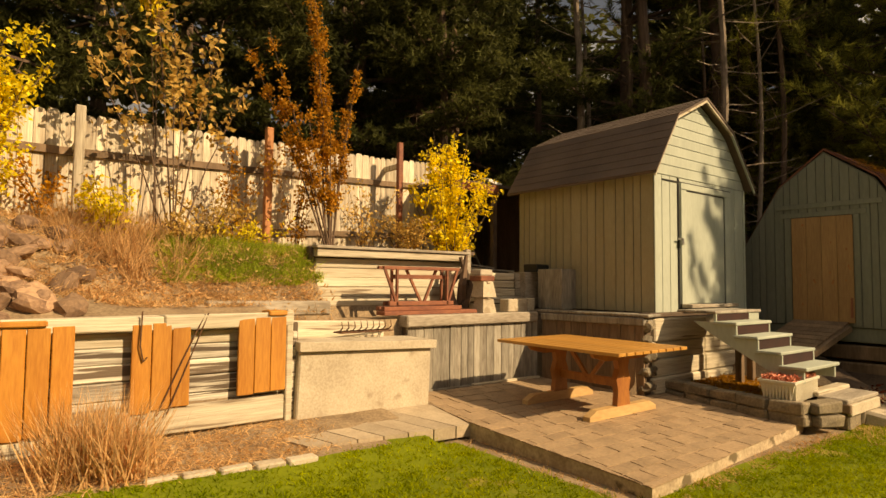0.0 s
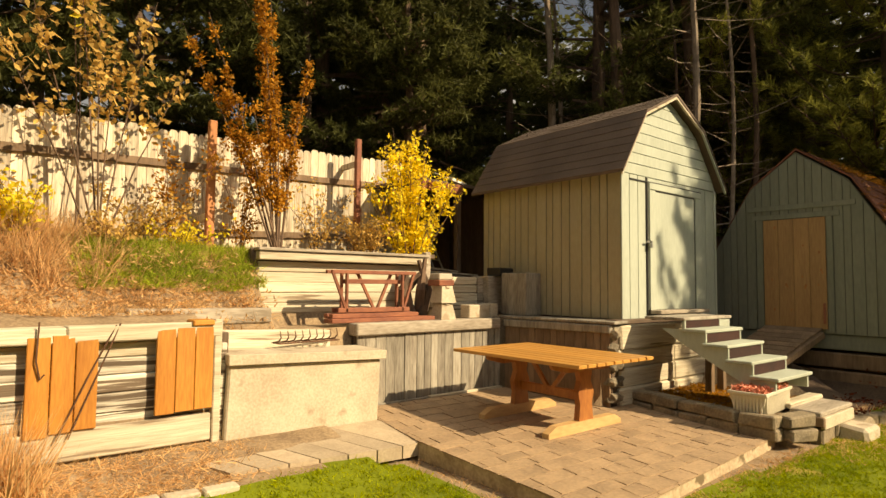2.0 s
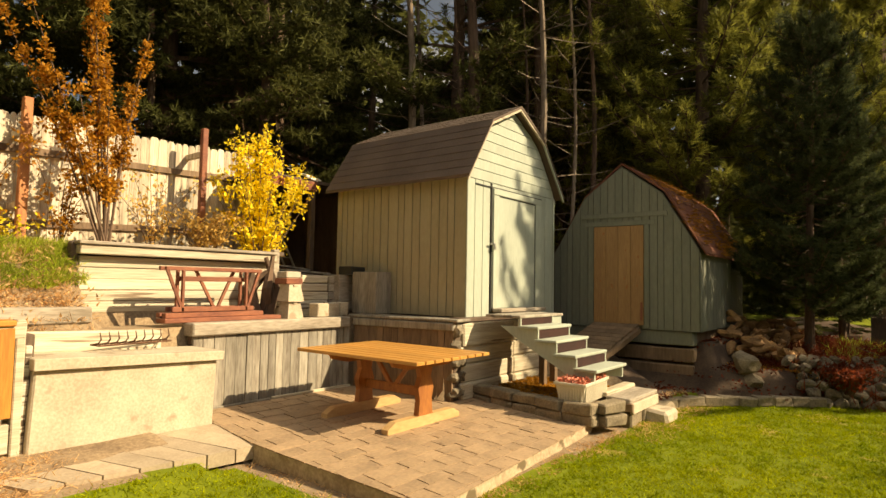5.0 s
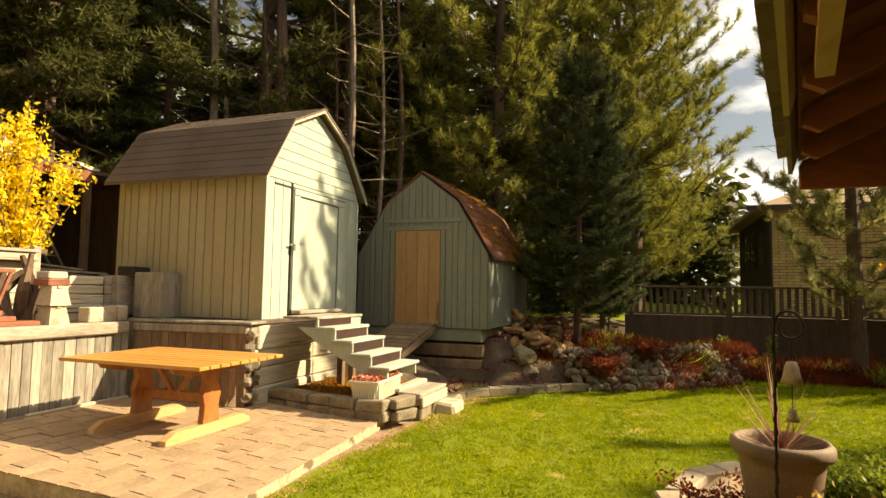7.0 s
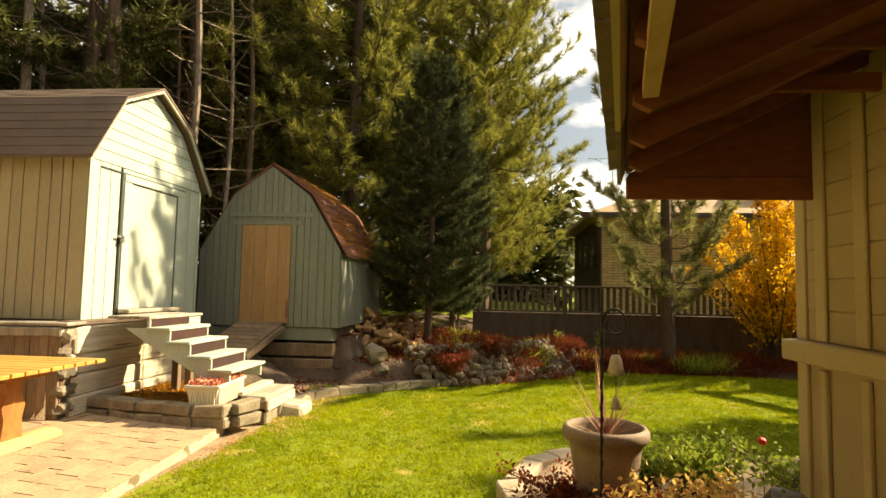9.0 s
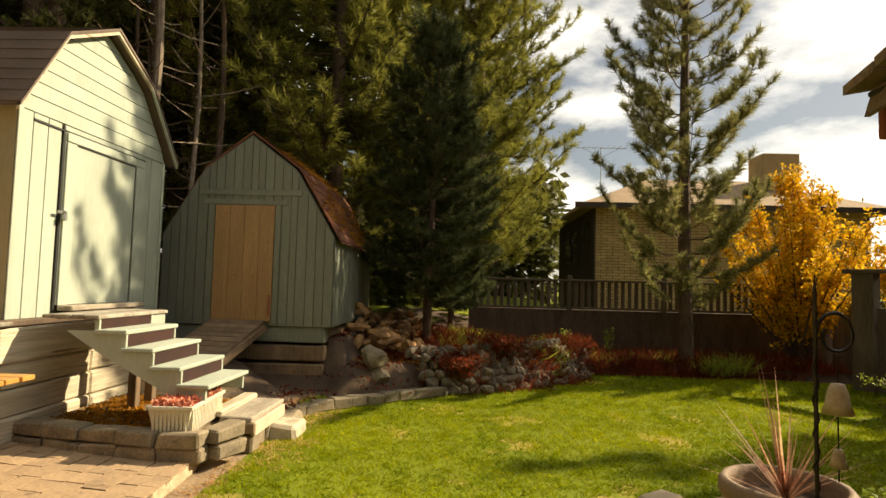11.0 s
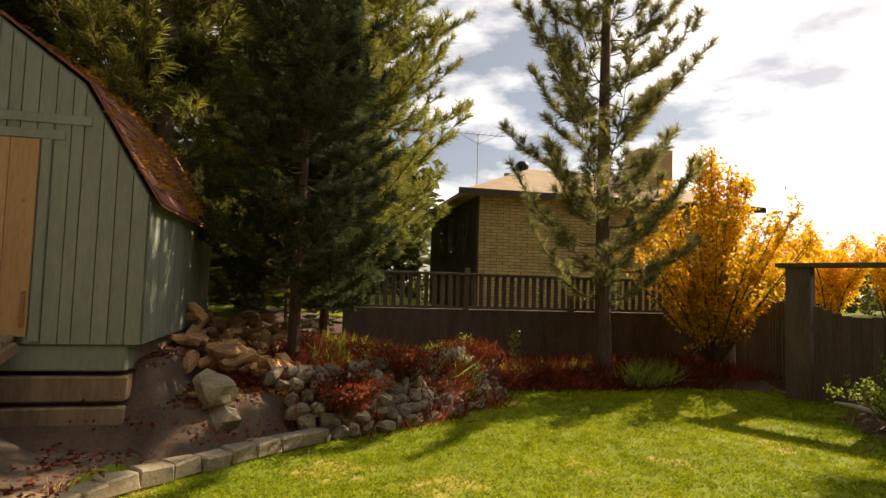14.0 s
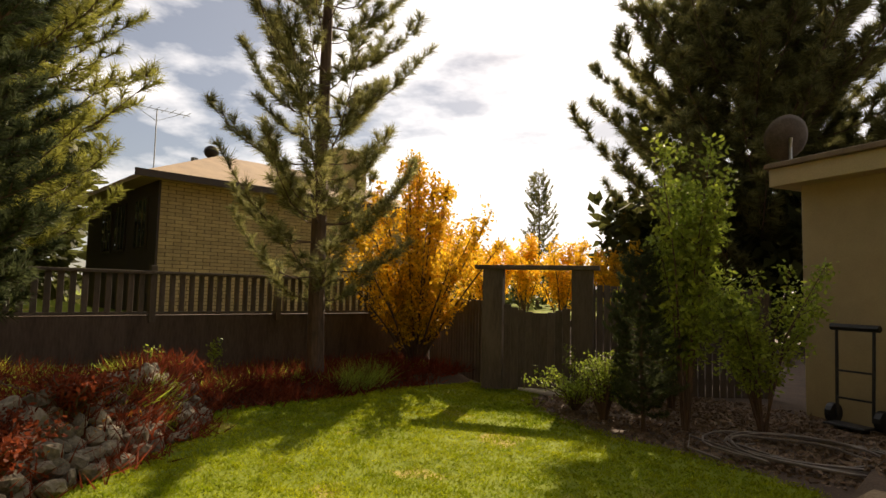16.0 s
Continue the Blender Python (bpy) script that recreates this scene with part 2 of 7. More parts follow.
M["tan_siding"] = material("tan_siding", (0.42, 0.33, 0.17), (0.36, 0.28, 0.14), 0.7, 3, bump=0.2, vary=0.04)
M["tan_trim"] = material("tan_trim", (0.50, 0.40, 0.21), (0.42, 0.33, 0.17), 0.65, 3, bump=0.2, vary=0.04)
M["soffit"] = material("soffit", (0.27, 0.085, 0.032), (0.17, 0.05, 0.02), 0.75, 3, (1, 0.3, 1), 0.3, 30, 0.12)
M["shake"] = material("shake", (0.22, 0.16, 0.10), (0.12, 0.085, 0.055), 0.9, 4, bump=0.8, vary=0.2)
M["terracotta"] = material("terracotta", (0.31, 0.215, 0.14), (0.20, 0.135, 0.085), 0.75, 5, bump=0.3)
M["bell_clay"] = material("bell_clay", (0.55, 0.45, 0.30), (0.4, 0.3, 0.18), 0.6, 8, bump=0.3)
M["planter_white"] = material("planter_white", (0.66, 0.62, 0.50), (0.55, 0.5, 0.38), 0.5, 4, bump=0.15)
M["red_flower"] = material("red_flower", (0.74, 0.30, 0.20), (0.52, 0.17, 0.10), 0.8, 20, bump=0, island=0.4)
M["scarlet"] = material("scarlet", (0.75, 0.02, 0.02), (0.5, 0.01, 0.01), 0.5, 20, bump=0)
M["amber_leaf"] = material("amber_leaf", (0.93, 0.60, 0.045), (0.76, 0.42, 0.025), 0.6, 2, bump=0, island=0.3, leaf=True)
M["split_wood"] = material("split_wood", (0.50, 0.29, 0.12), (0.24, 0.13, 0.06), 0.9, 4, bump=0.9, fine=30, vary=0.3)
M["slab_joint"] = material("slab_joint", (0.21, 0.145, 0.09), (0.10, 0.07, 0.045), 0.95, 4, bump=0.6)
M["iron"] = material("iron", (0.05, 0.04, 0.035), (0.03, 0.025, 0.02), 0.5, 20, bump=0.3, metal=0.6)
M["rusty"] = material("rusty", (0.16, 0.075, 0.04), (0.07, 0.035, 0.02), 0.8, 12, bump=0.5, metal=0.2)
M["steel"] = material("steel", (0.5, 0.5, 0.48), (0.35, 0.35, 0.33), 0.4, 10, bump=0.1, metal=0.8)
M["white_metal"] = material("white_metal", (0.85, 0.85, 0.82), (0.7, 0.7, 0.68), 0.3, 6, bump=0.1)
M["hose"] = material("hose", (0.24, 0.20, 0.16), (0.15, 0.12, 0.1), 0.5, 10, bump=0)
M["black"] = material("black", (0.02, 0.02, 0.02), (0.012, 0.012, 0.012), 0.5, 10, bump=0)
M["cream_leaf"] = material("cream_leaf", (0.50, 0.34, 0.20), (0.22, 0.07, 0.05), 0.5, 6, bump=0, island=0.4, leaf=True)
gm = bpy.data.materials.new("glass")
gm.use_nodes = True
gb = gm.node_tree.nodes["Principled BSDF"]
gb.inputs["Base Color"].default_value, gb.inputs["Roughness"].default_value = (0.04, 0.045, 0.05, 1), 0.05
M["glass"] = gm


# ---- builders ----
def part(name, bm, mat, parent=None, label=""):
    """Links a bmesh as one mesh object under a thing or a part."""
    me = bpy.data.meshes.new(name)
    bm.to_mesh(me)
    bm.free()
    me.materials.append(M[mat])
    ob = new(name, me)
    ob.parent = parent
    return tagged(ob, label)


def thing(name, label, category, at=(0, 0, 0), turn=0.0, group="", kind=""):
    """An Empty at a thing's base."""
    ob = new(name)
    ob.matrix_basis = pose(*at, 0, 0, turn)
    ob.empty_display_size = 0.1
    return tagged(ob, label, category, group, kind)


def slab(bm, lo, hi, bevel=0.0, m=None, jitter=0.0, rng=random):
    """Adds a bevelled box between two corners."""
    pts = [(x, y, z) for x in (lo[0], hi[0]) for y in (lo[1], hi[1]) for z in (lo[2], hi[2])]
    if jitter:
        pts = [tuple(c + rng.uniform(-jitter, jitter) for c in p) for p in pts]
    vs = [bm.verts.new(m @ Vector(p) if m else p) for p in pts]
    fs = [bm.faces.new([vs[i] for i in f]) for f in ((0, 1, 3, 2), (4, 6, 7, 5), (0, 4, 5, 1), (2, 3, 7, 6), (0, 2, 6, 4), (1, 5, 7, 3))]
    if bevel:
        es = list({e for f in fs for e in f.edges})
        bmesh.ops.bevel(bm, geom=es, offset=bevel, segments=1, affect="EDGES")
    return vs


def box(name, lo, hi, mat, parent=None, label="", bevel=0.006, m=None, jitter=0.0):
    bm = bmesh.new()
    slab(bm, lo, hi, bevel, m, jitter)
    return part(name, bm, mat, parent, label)


def prism(bm, outline, y0, y1, axis="y"):
    """Adds a solid with an outline of (a, z) swept from y0 to y1."""
    def at(a, d, z):
        return (a, d, z) if axis == "y" else (d, a, z)
    f0 = [bm.verts.new(at(a, y0, z)) for a, z in outline]
    f1 = [bm.verts.new(at(a, y1, z)) for a, z in outline]
    n = len(outline)
    bm.faces.new(f0)
    bm.faces.new(list(reversed(f1)))
    for i in range(n):
        bm.faces.new((f0[i], f1[i], f1[(i + 1) % n], f0[(i + 1) % n]))
    bmesh.ops.recalc_face_normals(bm, faces=bm.faces)


def tube(bm, pts, radii, sides=6, cap=True):
    """Adds a tube along points with a radius at each."""
    rings = []
    pts = [Vector(p) for p in pts]
    for i, p in enumerate(pts):
        d = (pts[min(i + 1, len(pts) - 1)] - pts[max(i - 1, 0)]).normalized()
        a = d.orthogonal().normalized() if i == 0 else (a - d * a.dot(d)).normalized()
        b = d.cross(a)
        r = radii[i] if hasattr(radii, "__len__") else radii
        rings.append([bm.verts.new(p + (a * math.cos(2 * math.pi * k / sides) + b * math.sin(2 * math.pi * k / sides)) * r) for k in range(sides)])
    for r0, r1 in zip(rings, rings[1:]):
        for k in range(sides):
            bm.faces.new((r0[k], r0[(k + 1) % sides], r1[(k + 1) % sides], r1[k]))
    if cap:
        bm.faces.new(list(reversed(rings[0])))
        bm.faces.new(rings[-1])


def lathe(bm, profile, sides=28, at=(0, 0, 0)):
    rings = [[bm.verts.new((at[0] + r * math.cos(2 * math.pi * k / sides), at[1] + r * math.sin(2 * math.pi * k / sides), at[2] + z)) for k in range(sides)] for r, z in profile]
    for r0, r1 in zip(rings, rings[1:]):
        for k in range(sides):
            f = bm.faces.new((r0[k], r0[(k + 1) % sides], r1[(k + 1) % sides], r1[k]))
            f.smooth = True


def rock(bm, at, size, rng, sub=1):
    """Adds an uneven stone."""
    res = bmesh.ops.create_icosphere(bm, subdivisions=sub + 1, radius=1.0)
    turn = Euler((rng.uniform(-0.3, 0.3), rng.uniform(-0.3, 0.3), rng.uniform(0, 6.28))).to_matrix()
    off = Vector((rng.uniform(0, 50), rng.uniform(0, 50), rng.uniform(0, 50)))
    for v in res["verts"]:
        c = v.co.normalized()
        c = Vector([math.copysign(abs(q) ** 0.75, q) for q in c]) * (0.85 + 0.35 * noise.noise(c * 1.4 + off))
        v.co = turn @ Vector((c.x * size[0], c.y * size[1], c.z * size[2])) + Vector(at)


def mesh_from(name, verts, faces, mat, parent=None, label="", smooth=False):
    me = bpy.data.meshes.new(name)
    verts, faces = np.asarray(verts, dtype=np.float32), np.asarray(faces, dtype=np.int32)
    k = faces.shape[1]
    me.vertices.add(len(verts))
    me.vertices.foreach_set("co", verts.ravel())
    me.loops.add(faces.size)
    me.loops.foreach_set("vertex_index", faces.ravel())
    me.polygons.add(len(faces))
    me.polygons.foreach_set("loop_start", np.arange(0, faces.size, k, dtype=np.int32))
    me.polygons.foreach_set("loop_total", np.full(len(faces), k, dtype=np.int32))
    if smooth:
        me.polygons.foreach_set("use_smooth", np.ones(len(faces), dtype=bool))
    me.update(calc_edges=True)
    me.materials.append(M[mat])
    ob = new(name, me)
    ob.parent = parent
    return tagged(ob, label)


def unit(v):
    return v / np.maximum(np.linalg.norm(v, axis=1, keepdims=True), 1e-6)


def leaves(pos, way, length, width, rng):
    """Folded diamond leaves: places, directions, lengths; returns verts, faces (quads)."""
    n = len(pos)
    side = unit(np.cross(way, rng.normal(size=(n, 3))))
    up = np.cross(side, way)
    L, W = np.reshape(length, (-1, 1)), np.reshape(width, (-1, 1))
    v = np.stack([pos, pos + way * L * 0.45 + side * W + up * W * 0.3, pos + way * L, pos + way * L * 0.45 - side * W + up * W * 0.3], axis=1)
    return v.reshape(-1, 3), np.arange(4 * n).reshape(-1, 4)


def blades(pos, way, length, width, rng, droop=0.0):
    """Thin tapering blades, a triangle each."""
    n = len(pos)
    side = unit(np.cross(way, rng.normal(size=(n, 3))))
    L, W = np.reshape(length, (-1, 1)), np.reshape(width, (-1, 1))
    v = np.stack([pos - side * W, pos + side * W, pos + way * L - np.array([0, 0, 1.0]) * droop * L], axis=1)
    return v.reshape(-1, 3), np.arange(3 * n).reshape(-1, 3)


# ---- ground ----
BED_EDGE = [(7.5, 2.75), (8.6, 2.75), (9.4, 2.6), (9.9, 2.0), (10.8, 1.0), (11.1, 0.2), (11.6, -0.54), (12.3, -1.3), (13.3, -1.8), (13.5, -3.2), (13.5, -5.0), (13.0, -6.4)]
RIGHT_EDGE = [(11.9, -6.9), (10.7, -5.6), (9.9, -5.2), (9.08, -4.96), (8.19, -4.94), (7.0, -4.6), (6.6, -3.0), (6.5, -1.3), (6.3, -0.85), (5.9, -0.42), (5.2, -0.2), (4.55, -0.35), (4.1, -0.8), (1.0, -1.2), (-4, -1.4)]


def side_of(line, x, y):
    """Distance to a line of points, with its sign: positive on its left."""
    best, sign = 1e9, 1
    for (ax, ay), (bx, by) in zip(line, line[1:]):
        dx, dy = bx - ax, by - ay
        k = max(0.0, min(1.0, ((x - ax) * dx + (y - ay) * dy) / (dx * dx + dy * dy)))
        d = math.hypot(x - ax - k * dx, y - ay - k * dy)
        if d < best - 1e-9:
            best, sign = d, 1 if dx * (y - ay) - dy * (x - ax) > 0 else -1
    return best * sign


def ease(a, b, v):
    k = max(0.0, min(1.0, (v - a) / (b - a)))
    return k * k * (3 - 2 * k)


def height(x, y):
    """The ground's height."""
    bump = 0.02 * noise.noise(Vector((x * 0.9, y * 0.9, 0))) + 0.008 * noise.noise(Vector((x * 4, y * 4, 5)))
    if x < 6.6 and y > 5.95:                      # terraces behind the retaining walls
        if x < 2.25:
            h = 1.08 + 0.12 * ease(6.0, 6.6, y) + 0.7 * ease(6.6, 7.6, y)
            h += 0.25 * ease(1.2, -0.6, x) * ease(6.0, 6.8, y)
        elif x < 3.05:
            h = (0.55 if y < 6.3 else 1.0) if y < 6.6 else 1.1 + 0.75 * ease(6.6, 7.5, y)
        else:
            h = ((0.4 if x < 3.85 else -0.12) if y < 6.46 else 1.0) if y < 7.25 else 1.85
            if x > 5.6 and y > 7.25:
                h = 1.5
        return h + bump + 0.06 * max(0, y - 9)
    if y > 4.75 and x >= 6.6:
        back = 1.07 + (0.3 * ease(7.6, 9.5, y)) + 0.06 * max(0, y - 9)
        if x > 9.75:
            back = 0.72 + 0.35 * ease(5.2, 7.0, y) + 0.06 * max(0, y - 9)
            if x < 10.1 and y < 5.4:
                back = 0.35
        return back + bump
    if x > 9.9 and y > 2.4:
        return 0.0 + 0.68 * ease(10.0, 10.6, x) + bump
    s = side_of(BED_EDGE, x, y)
    if s > 0 and x > 7.0 and y > -6.6:
        if x < 8.6 and y < 2.9:
            return -0.15 + bump
        if x < 10 and y > 2.4:
            return 0.02 + 0.42 * ease(3.0, 3.9, y) * ease(8.7, 9.2, x) + bump
        top = 0.30 + 0.35 * ease(11.5, 13.5, x) * ease(-1.0, 2.0, y)
        if y < -1.9:
            top = 0.02
        return -0.15 + (top + 0.15) * ease(0.02, 0.5, s) + bump + 0.25 * ease(15.6, 16.5, x) + 0.5 * ease(17, 20, x)
    if x < 3.3 and y > 4.4:
        return -0.15 + 0.12 * ease(4.3, 5.0, y) + 0.1 * ease(5.0, 5.7, y) + bump
    base = -0.15 if x < 15.6 else -0.15 + 0.8 * ease(15.6, 16.5, x)
    r = side_of(RIGHT_EDGE, x, y)
    if r > 0 and x < 6.8 and y < 0.2:
        base += 0.2 * ease(0.02, 0.25, r)
    return base + bump * 0.5


def axis_lines(spans):
    out = []
    for a, b, step in spans:
        out += list(np.arange(a, b, step))
    return out + [spans[-1][1]]


gx = axis_lines([(-900, -100, 100), (-100, -20, 10), (-20, -5, 1), (-5, 17, 0.11), (17, 30, 0.8), (30, 100, 10), (100, 900, 100)])
gy = axis_lines([(-900, -100, 100), (-100, -20, 10), (-20, -9, 1), (-9, 10, 0.11), (10, 30, 0.8), (30, 100, 10), (100, 900, 100)])
gv = [(x, y, height(x, y)) for x in gx for y in gy]
ny = len(gy)
gf = [(i * ny + j, (i + 1) * ny + j, (i + 1) * ny + j + 1, i * ny + j + 1) for i in range(len(gx) - 1) for j in range(ny - 1)]
ground = mesh_from("ground", gv, gf, "lawn_soil", None, "", True)
tagged(ground, "short green lawn with yellowing patches and bare brown soil beds round it", "", "", "structure")
ground.data.materials.append(M["soil"])
ground.data.materials.append(M["dark_soil"])


def is_lawn(x, y):
    if not (-6 < x < 13.6 and -7 < y < 5.0):
        return False
    if side_of(BED_EDGE, x, y) > 0 and x > 7.3:
        return False
    if side_of(RIGHT_EDGE, x, y) > 0 and y < 0.3:
        return False
    if 3.55 < x < 7.15 and y > 2.75 - 0.04 * (x - 3.7):
        return False
    if x >= 7.1 and y > 2.6 and x < 9.5:
        return False
    if x < 3.8 and y > 5.0 - 0.10 * x + 0.2 * ease(1.5, 3.5, x):
        return False
    return True


mid = np.array([[gv[f[0]][0], gv[f[0]][1]] for f in gf])
index = np.zeros(len(gf), dtype=np.int32)
for k, (x, y) in enumerate(mid):
    if -20 < x < 17 and -20 < y < 10:
        if is_lawn(x, y):
            index[k] = 0
        # Below y = -4.3 the dark brown soil also stands in for shade
        elif x > 9 or y > 8.3 or y < -4.3:
            index[k] = 2
        else:
            index[k] = 1
    elif x > 16 and y < 6:
        index[k] = 0
    else:
        index[k] = 2
ground.data.polygons.foreach_set("material_index", index)


# ---- patio slab ----
def patio_z(y):
    return 0.03 * (y - 4.2)


PATIO = [(3.76, 2.72), (7.08, 2.93), (7.15, 4.75), (6.42, 6.31), (3.98, 6.31), (3.78, 4.85)]
bm = bmesh.new()
top = [bm.verts.new((x, y, patio_z(y) - 0.011)) for x, y in PATIO]
low = [bm.verts.new((x, y, -0.5)) for x, y in PATIO]
bm.faces.new(top)
for i in range(6):
    bm.faces.new((low[i], low[(i + 1) % 6], top[(i + 1) % 6], top[i]))
patio = part("patio", bm, "slab_joint", None)
patio.data.materials.append(M["slab_edge"])
for p in patio.data.polygons:
    p.material_index = 0 if p.normal.z > 0.5 else 1
tagged(patio, "brown stamped concrete patio slab raised above the lawn with a rough worn edge", "", "", "structure")


# ---- retaining walls ----
def timber(name, lo, hi, mat, parent, rng, label=""):
    return box(name, lo, hi, mat, parent, label, 0.012, None, 0.008)


rng = random.Random(3)
wall_left = thing("retaining_wall", "peeling white-painted timber retaining wall with patches of orange-stained upright boards", "", (0, 5.85, 0), kind="structure")
zs = [0.10, 0.27, 0.43, 0.59, 0.74, 0.88, 1.01]
for a, b in zip(zs[1:], zs[2:]):
    for x0, x1 in ((-5.0, -2.2), (-2.2, 0.1), (0.1, 2.22)):
        box("wall_timber", (x0 + 0.004, 0.02 + rng.uniform(0, 0.025), a + 0.003), (x1 - 0.004, 0.16, b - 0.003), "white_wood" if a > 0.8 or (0.5 < a < 0.6 and x0 < 0) else "peeling", wall_left, "", 0.01, None, 0.006)
box("wall_timber", (-5.0, 0.1, -0.1), (2.2, 0.18, 1.05), "dark_wood", wall_left, "", 0)
for x0, x1, z0 in ((-5.0, -2.0, 0.02), (-2.0, 0.02, 0.04), (0.62, 2.12, 0.1)):
    box("kick_board", (x0, -0.05, z0), (x1, 0.0, z0 + 0.24), "white_wood", wall_left, "", 0.008)
box("kick_board", (0.0, -0.03, 0.05), (0.64, 0.01, 0.28), "white_wood", wall_left, "", 0.008)
for x0, x1 in ((-5.0, -0.2), (-0.2, 0.98), (0.98, 2.2)):
    box("cap_board", (x0, -0.07, 1.02), (x1, 0.16, 1.145 + 0.01 * (x1 > 1)), "white_wood", wall_left, "weathered white cap board", 0.012, None, 0.01)
box("cap_board", (-0.75, -0.1, 1.09), (0.12, 0.2, 1.14), "stained", wall_left, "orange-stained cap board", 0.01)
box("cap_board", (1.93, -0.1, 1.13), (2.12, 0.12, 1.18), "stained", wall_left, "orange-stained cap board", 0.01)
for x0, z0, z1 in ((-1.75, 0.2, 1.08), (-1.58, 0.18, 1.08), (-0.335, 0.22, 1.09), (-0.172, 0.21, 1.08), (-0.01, 0.22, 1.08), (0.155, 0.24, 1.09), (0.73, 0.31, 1.08), (0.893, 0.33, 1.09), (1.055, 0.34, 1.09), (1.645, 0.375, 1.11), (1.805, 0.385, 1.12), (1.965, 0.39, 1.12)):
    box("orange_board", (x0, -0.075, z0), (x0 + 0.155, -0.035 - 0.01 * rng.random(), z1), "stained", wall_left, "upright orange-stained board", 0.006, None, 0.002)
box("wall_post", (2.13, -0.06, -0.1), (2.2, 0.1, 1.18), "white_wood", wall_left, "", 0.01)
box("wall_post", (2.21, 0.05, -0.1), (2.3, 0.2, 1.05), "dark_wood", wall_left, "", 0.01)

# concrete box planter
block = thing("concrete_bench", "low tan concrete block bench with an overhanging cast top slab", "bench", (2.24, 5.74, 0.06))
block.matrix_basis = pose(2.24, 5.74, 0.06, 0, 2.2, 0)
box("body", (0, 0.03, -0.1), (1.66, 0.62, 0.70), "concrete", block, "", 0.015)
box("top_slab", (-0.02, -0.02, 0.70), (1.7, 0.62, 0.80), "concrete", block, "", 0.006, None, 0.006)
box("back_timber", (-0.02, 0.52, 0.79), (1.3, 0.72, 0.98), "white_wood", block, "cream-painted timber behind the slab", 0.012, None, 0.006)
box("side_timber", (-0.06, 0.1, 0.0), (-0.005, 0.3, 0.9), "peeling", block, "", 0.01)

# wall of upright grey boards with a cap
wall_mid = thing("retaining_wall", "retaining wall of upright weathered grey boards under a thick grey cap timber", "", (3.98, 6.36, 0), kind="structure")
x = 0.0
while x < 2.35:
    w = rng.uniform(0.09, 0.15)
    box("upright_board", (x + 0.002, rng.uniform(-0.012, 0.004), 0.02), (min(x + w, 2.38) - 0.003, 0.04, 0.92), "grey_wood", wall_mid, "", 0.003)
    x += w
box("cap_timber", (-0.04, -0.06, 0.90), (2.34, 0.2, 1.05), "cap_wood", wall_mid, "", 0.015, None, 0.006)
box("base_timber", (1.05, -0.08, 0.02), (2.36, -0.02, 0.09), "white_wood", wall_mid, "pale base strip", 0.008)
box("base_timber", (0.0, -0.06, 0.02), (1.04, -0.02, 0.08), "grey_wood", wall_mid, "", 0.008)
box("backing", (-0.0, 0.05, -0.2), (2.42, 0.12, 0.98), "dark_wood", wall_mid, "", 0)

# shaded return wall toward the shed
wall_ret = thing("retaining_wall", "shaded retaining wall of upright brown boards with a loose cap board", "", (6.40, 6.3, 0), -83, kind="structure")
x = 0.0
while x < 1.62:
    w = rng.uniform(0.1, 0.16)
    box("upright_board", (x + 0.002, rng.uniform(-0.01, 0.004), 0.0), (min(x + w, 1.64) - 0.003, 0.04, 0.95), "leg_dark", wall_ret, "", 0.003)
    x += w
box("cap_timber", (0.0, -0.04, 0.93), (1.66, 0.3, 1.03), "grey_wood", wall_ret, "", 0.012)
box("cap_board", (-0.1, -0.02, 1.04), (1.72, 0.36, 1.08), "grey_wood", wall_ret, "", 0.01)
box("backing", (0.0, 0.05, -0.2), (1.64, 0.4, 0.93), "dark_wood", wall_ret, "", 0)

# white stacked timbers and stones under the shed
wall_shed = thing("retaining_wall", "stacked white-painted timbers with peeling paint holding up the shed", "", (6.78, 4.64, 0), kind="structure")
for k, (z0, z1, x0) in enumerate(((0.0, 0.22, 0.0), (0.23, 0.47, 0.04), (0.48, 0.70, 0.0), (0.71, 1.02, 0.05))):
    for x1, x2 in ((x0, 1.35), (1.36, 2.8)):
        box("wall_timber", (x1, rng.uniform(0, 0.03), z0), (x2, 0.2, z1), "white_wood", wall_shed, "", 0.02, None, 0.012)
box("wall_timber", (-0.05, 0.02, 1.03), (2.8, 0.2, 1.09), "dark_wood", wall_shed, "", 0.01)
for k in range(9):
    bm = bmesh.new()
    rock(bm, (0, 0, 0), (rng.uniform(0.09, 0.15), rng.uniform(0.08, 0.12), rng.uniform(0.07, 0.1)), rng)
    ob = part("rock", bm, "stone", None)
    z = 0.12 + (k // 2) * 0.2
    ob.matrix_basis = pose(7.0 + 0.14 * (k % 2) - 0.03 * (k // 2), 4.72 + rng.uniform(-0.05, 0.05), min(z, 1.0))
    ob.parent = wall_shed
    ob.matrix_basis = pose(-0.1 + 0.16 * (k % 2), 0.08 + rng.uniform(-0.05, 0.05), min(z, 0.98))

# upper wall with lap boards, and stacked beams
wall_up = thing("retaining_wall", "upper retaining wall of cream lap boards under a narrow cap", "", (3.08, 7.2, 1.0), kind="structure")
for k in range(6):
    z0 = 0.02 + k * 0.128
    box("lap_board", (0, -0.012 * (k % 2), z0), (2.45, 0.05, z0 + 0.122), "white_wood", wall_up, "", 0.006, None, 0.003)
box("cap_board", (-0.04, -0.14, 0.80), (2.5, 0.06, 0.90), "white_wood", wall_up, "bright cream fascia board", 0.008)
box("cap_board", (-0.06, -0.17, 0.905), (2.5, 0.12, 0.945), "cap_wood", wall_up, "", 0.008)
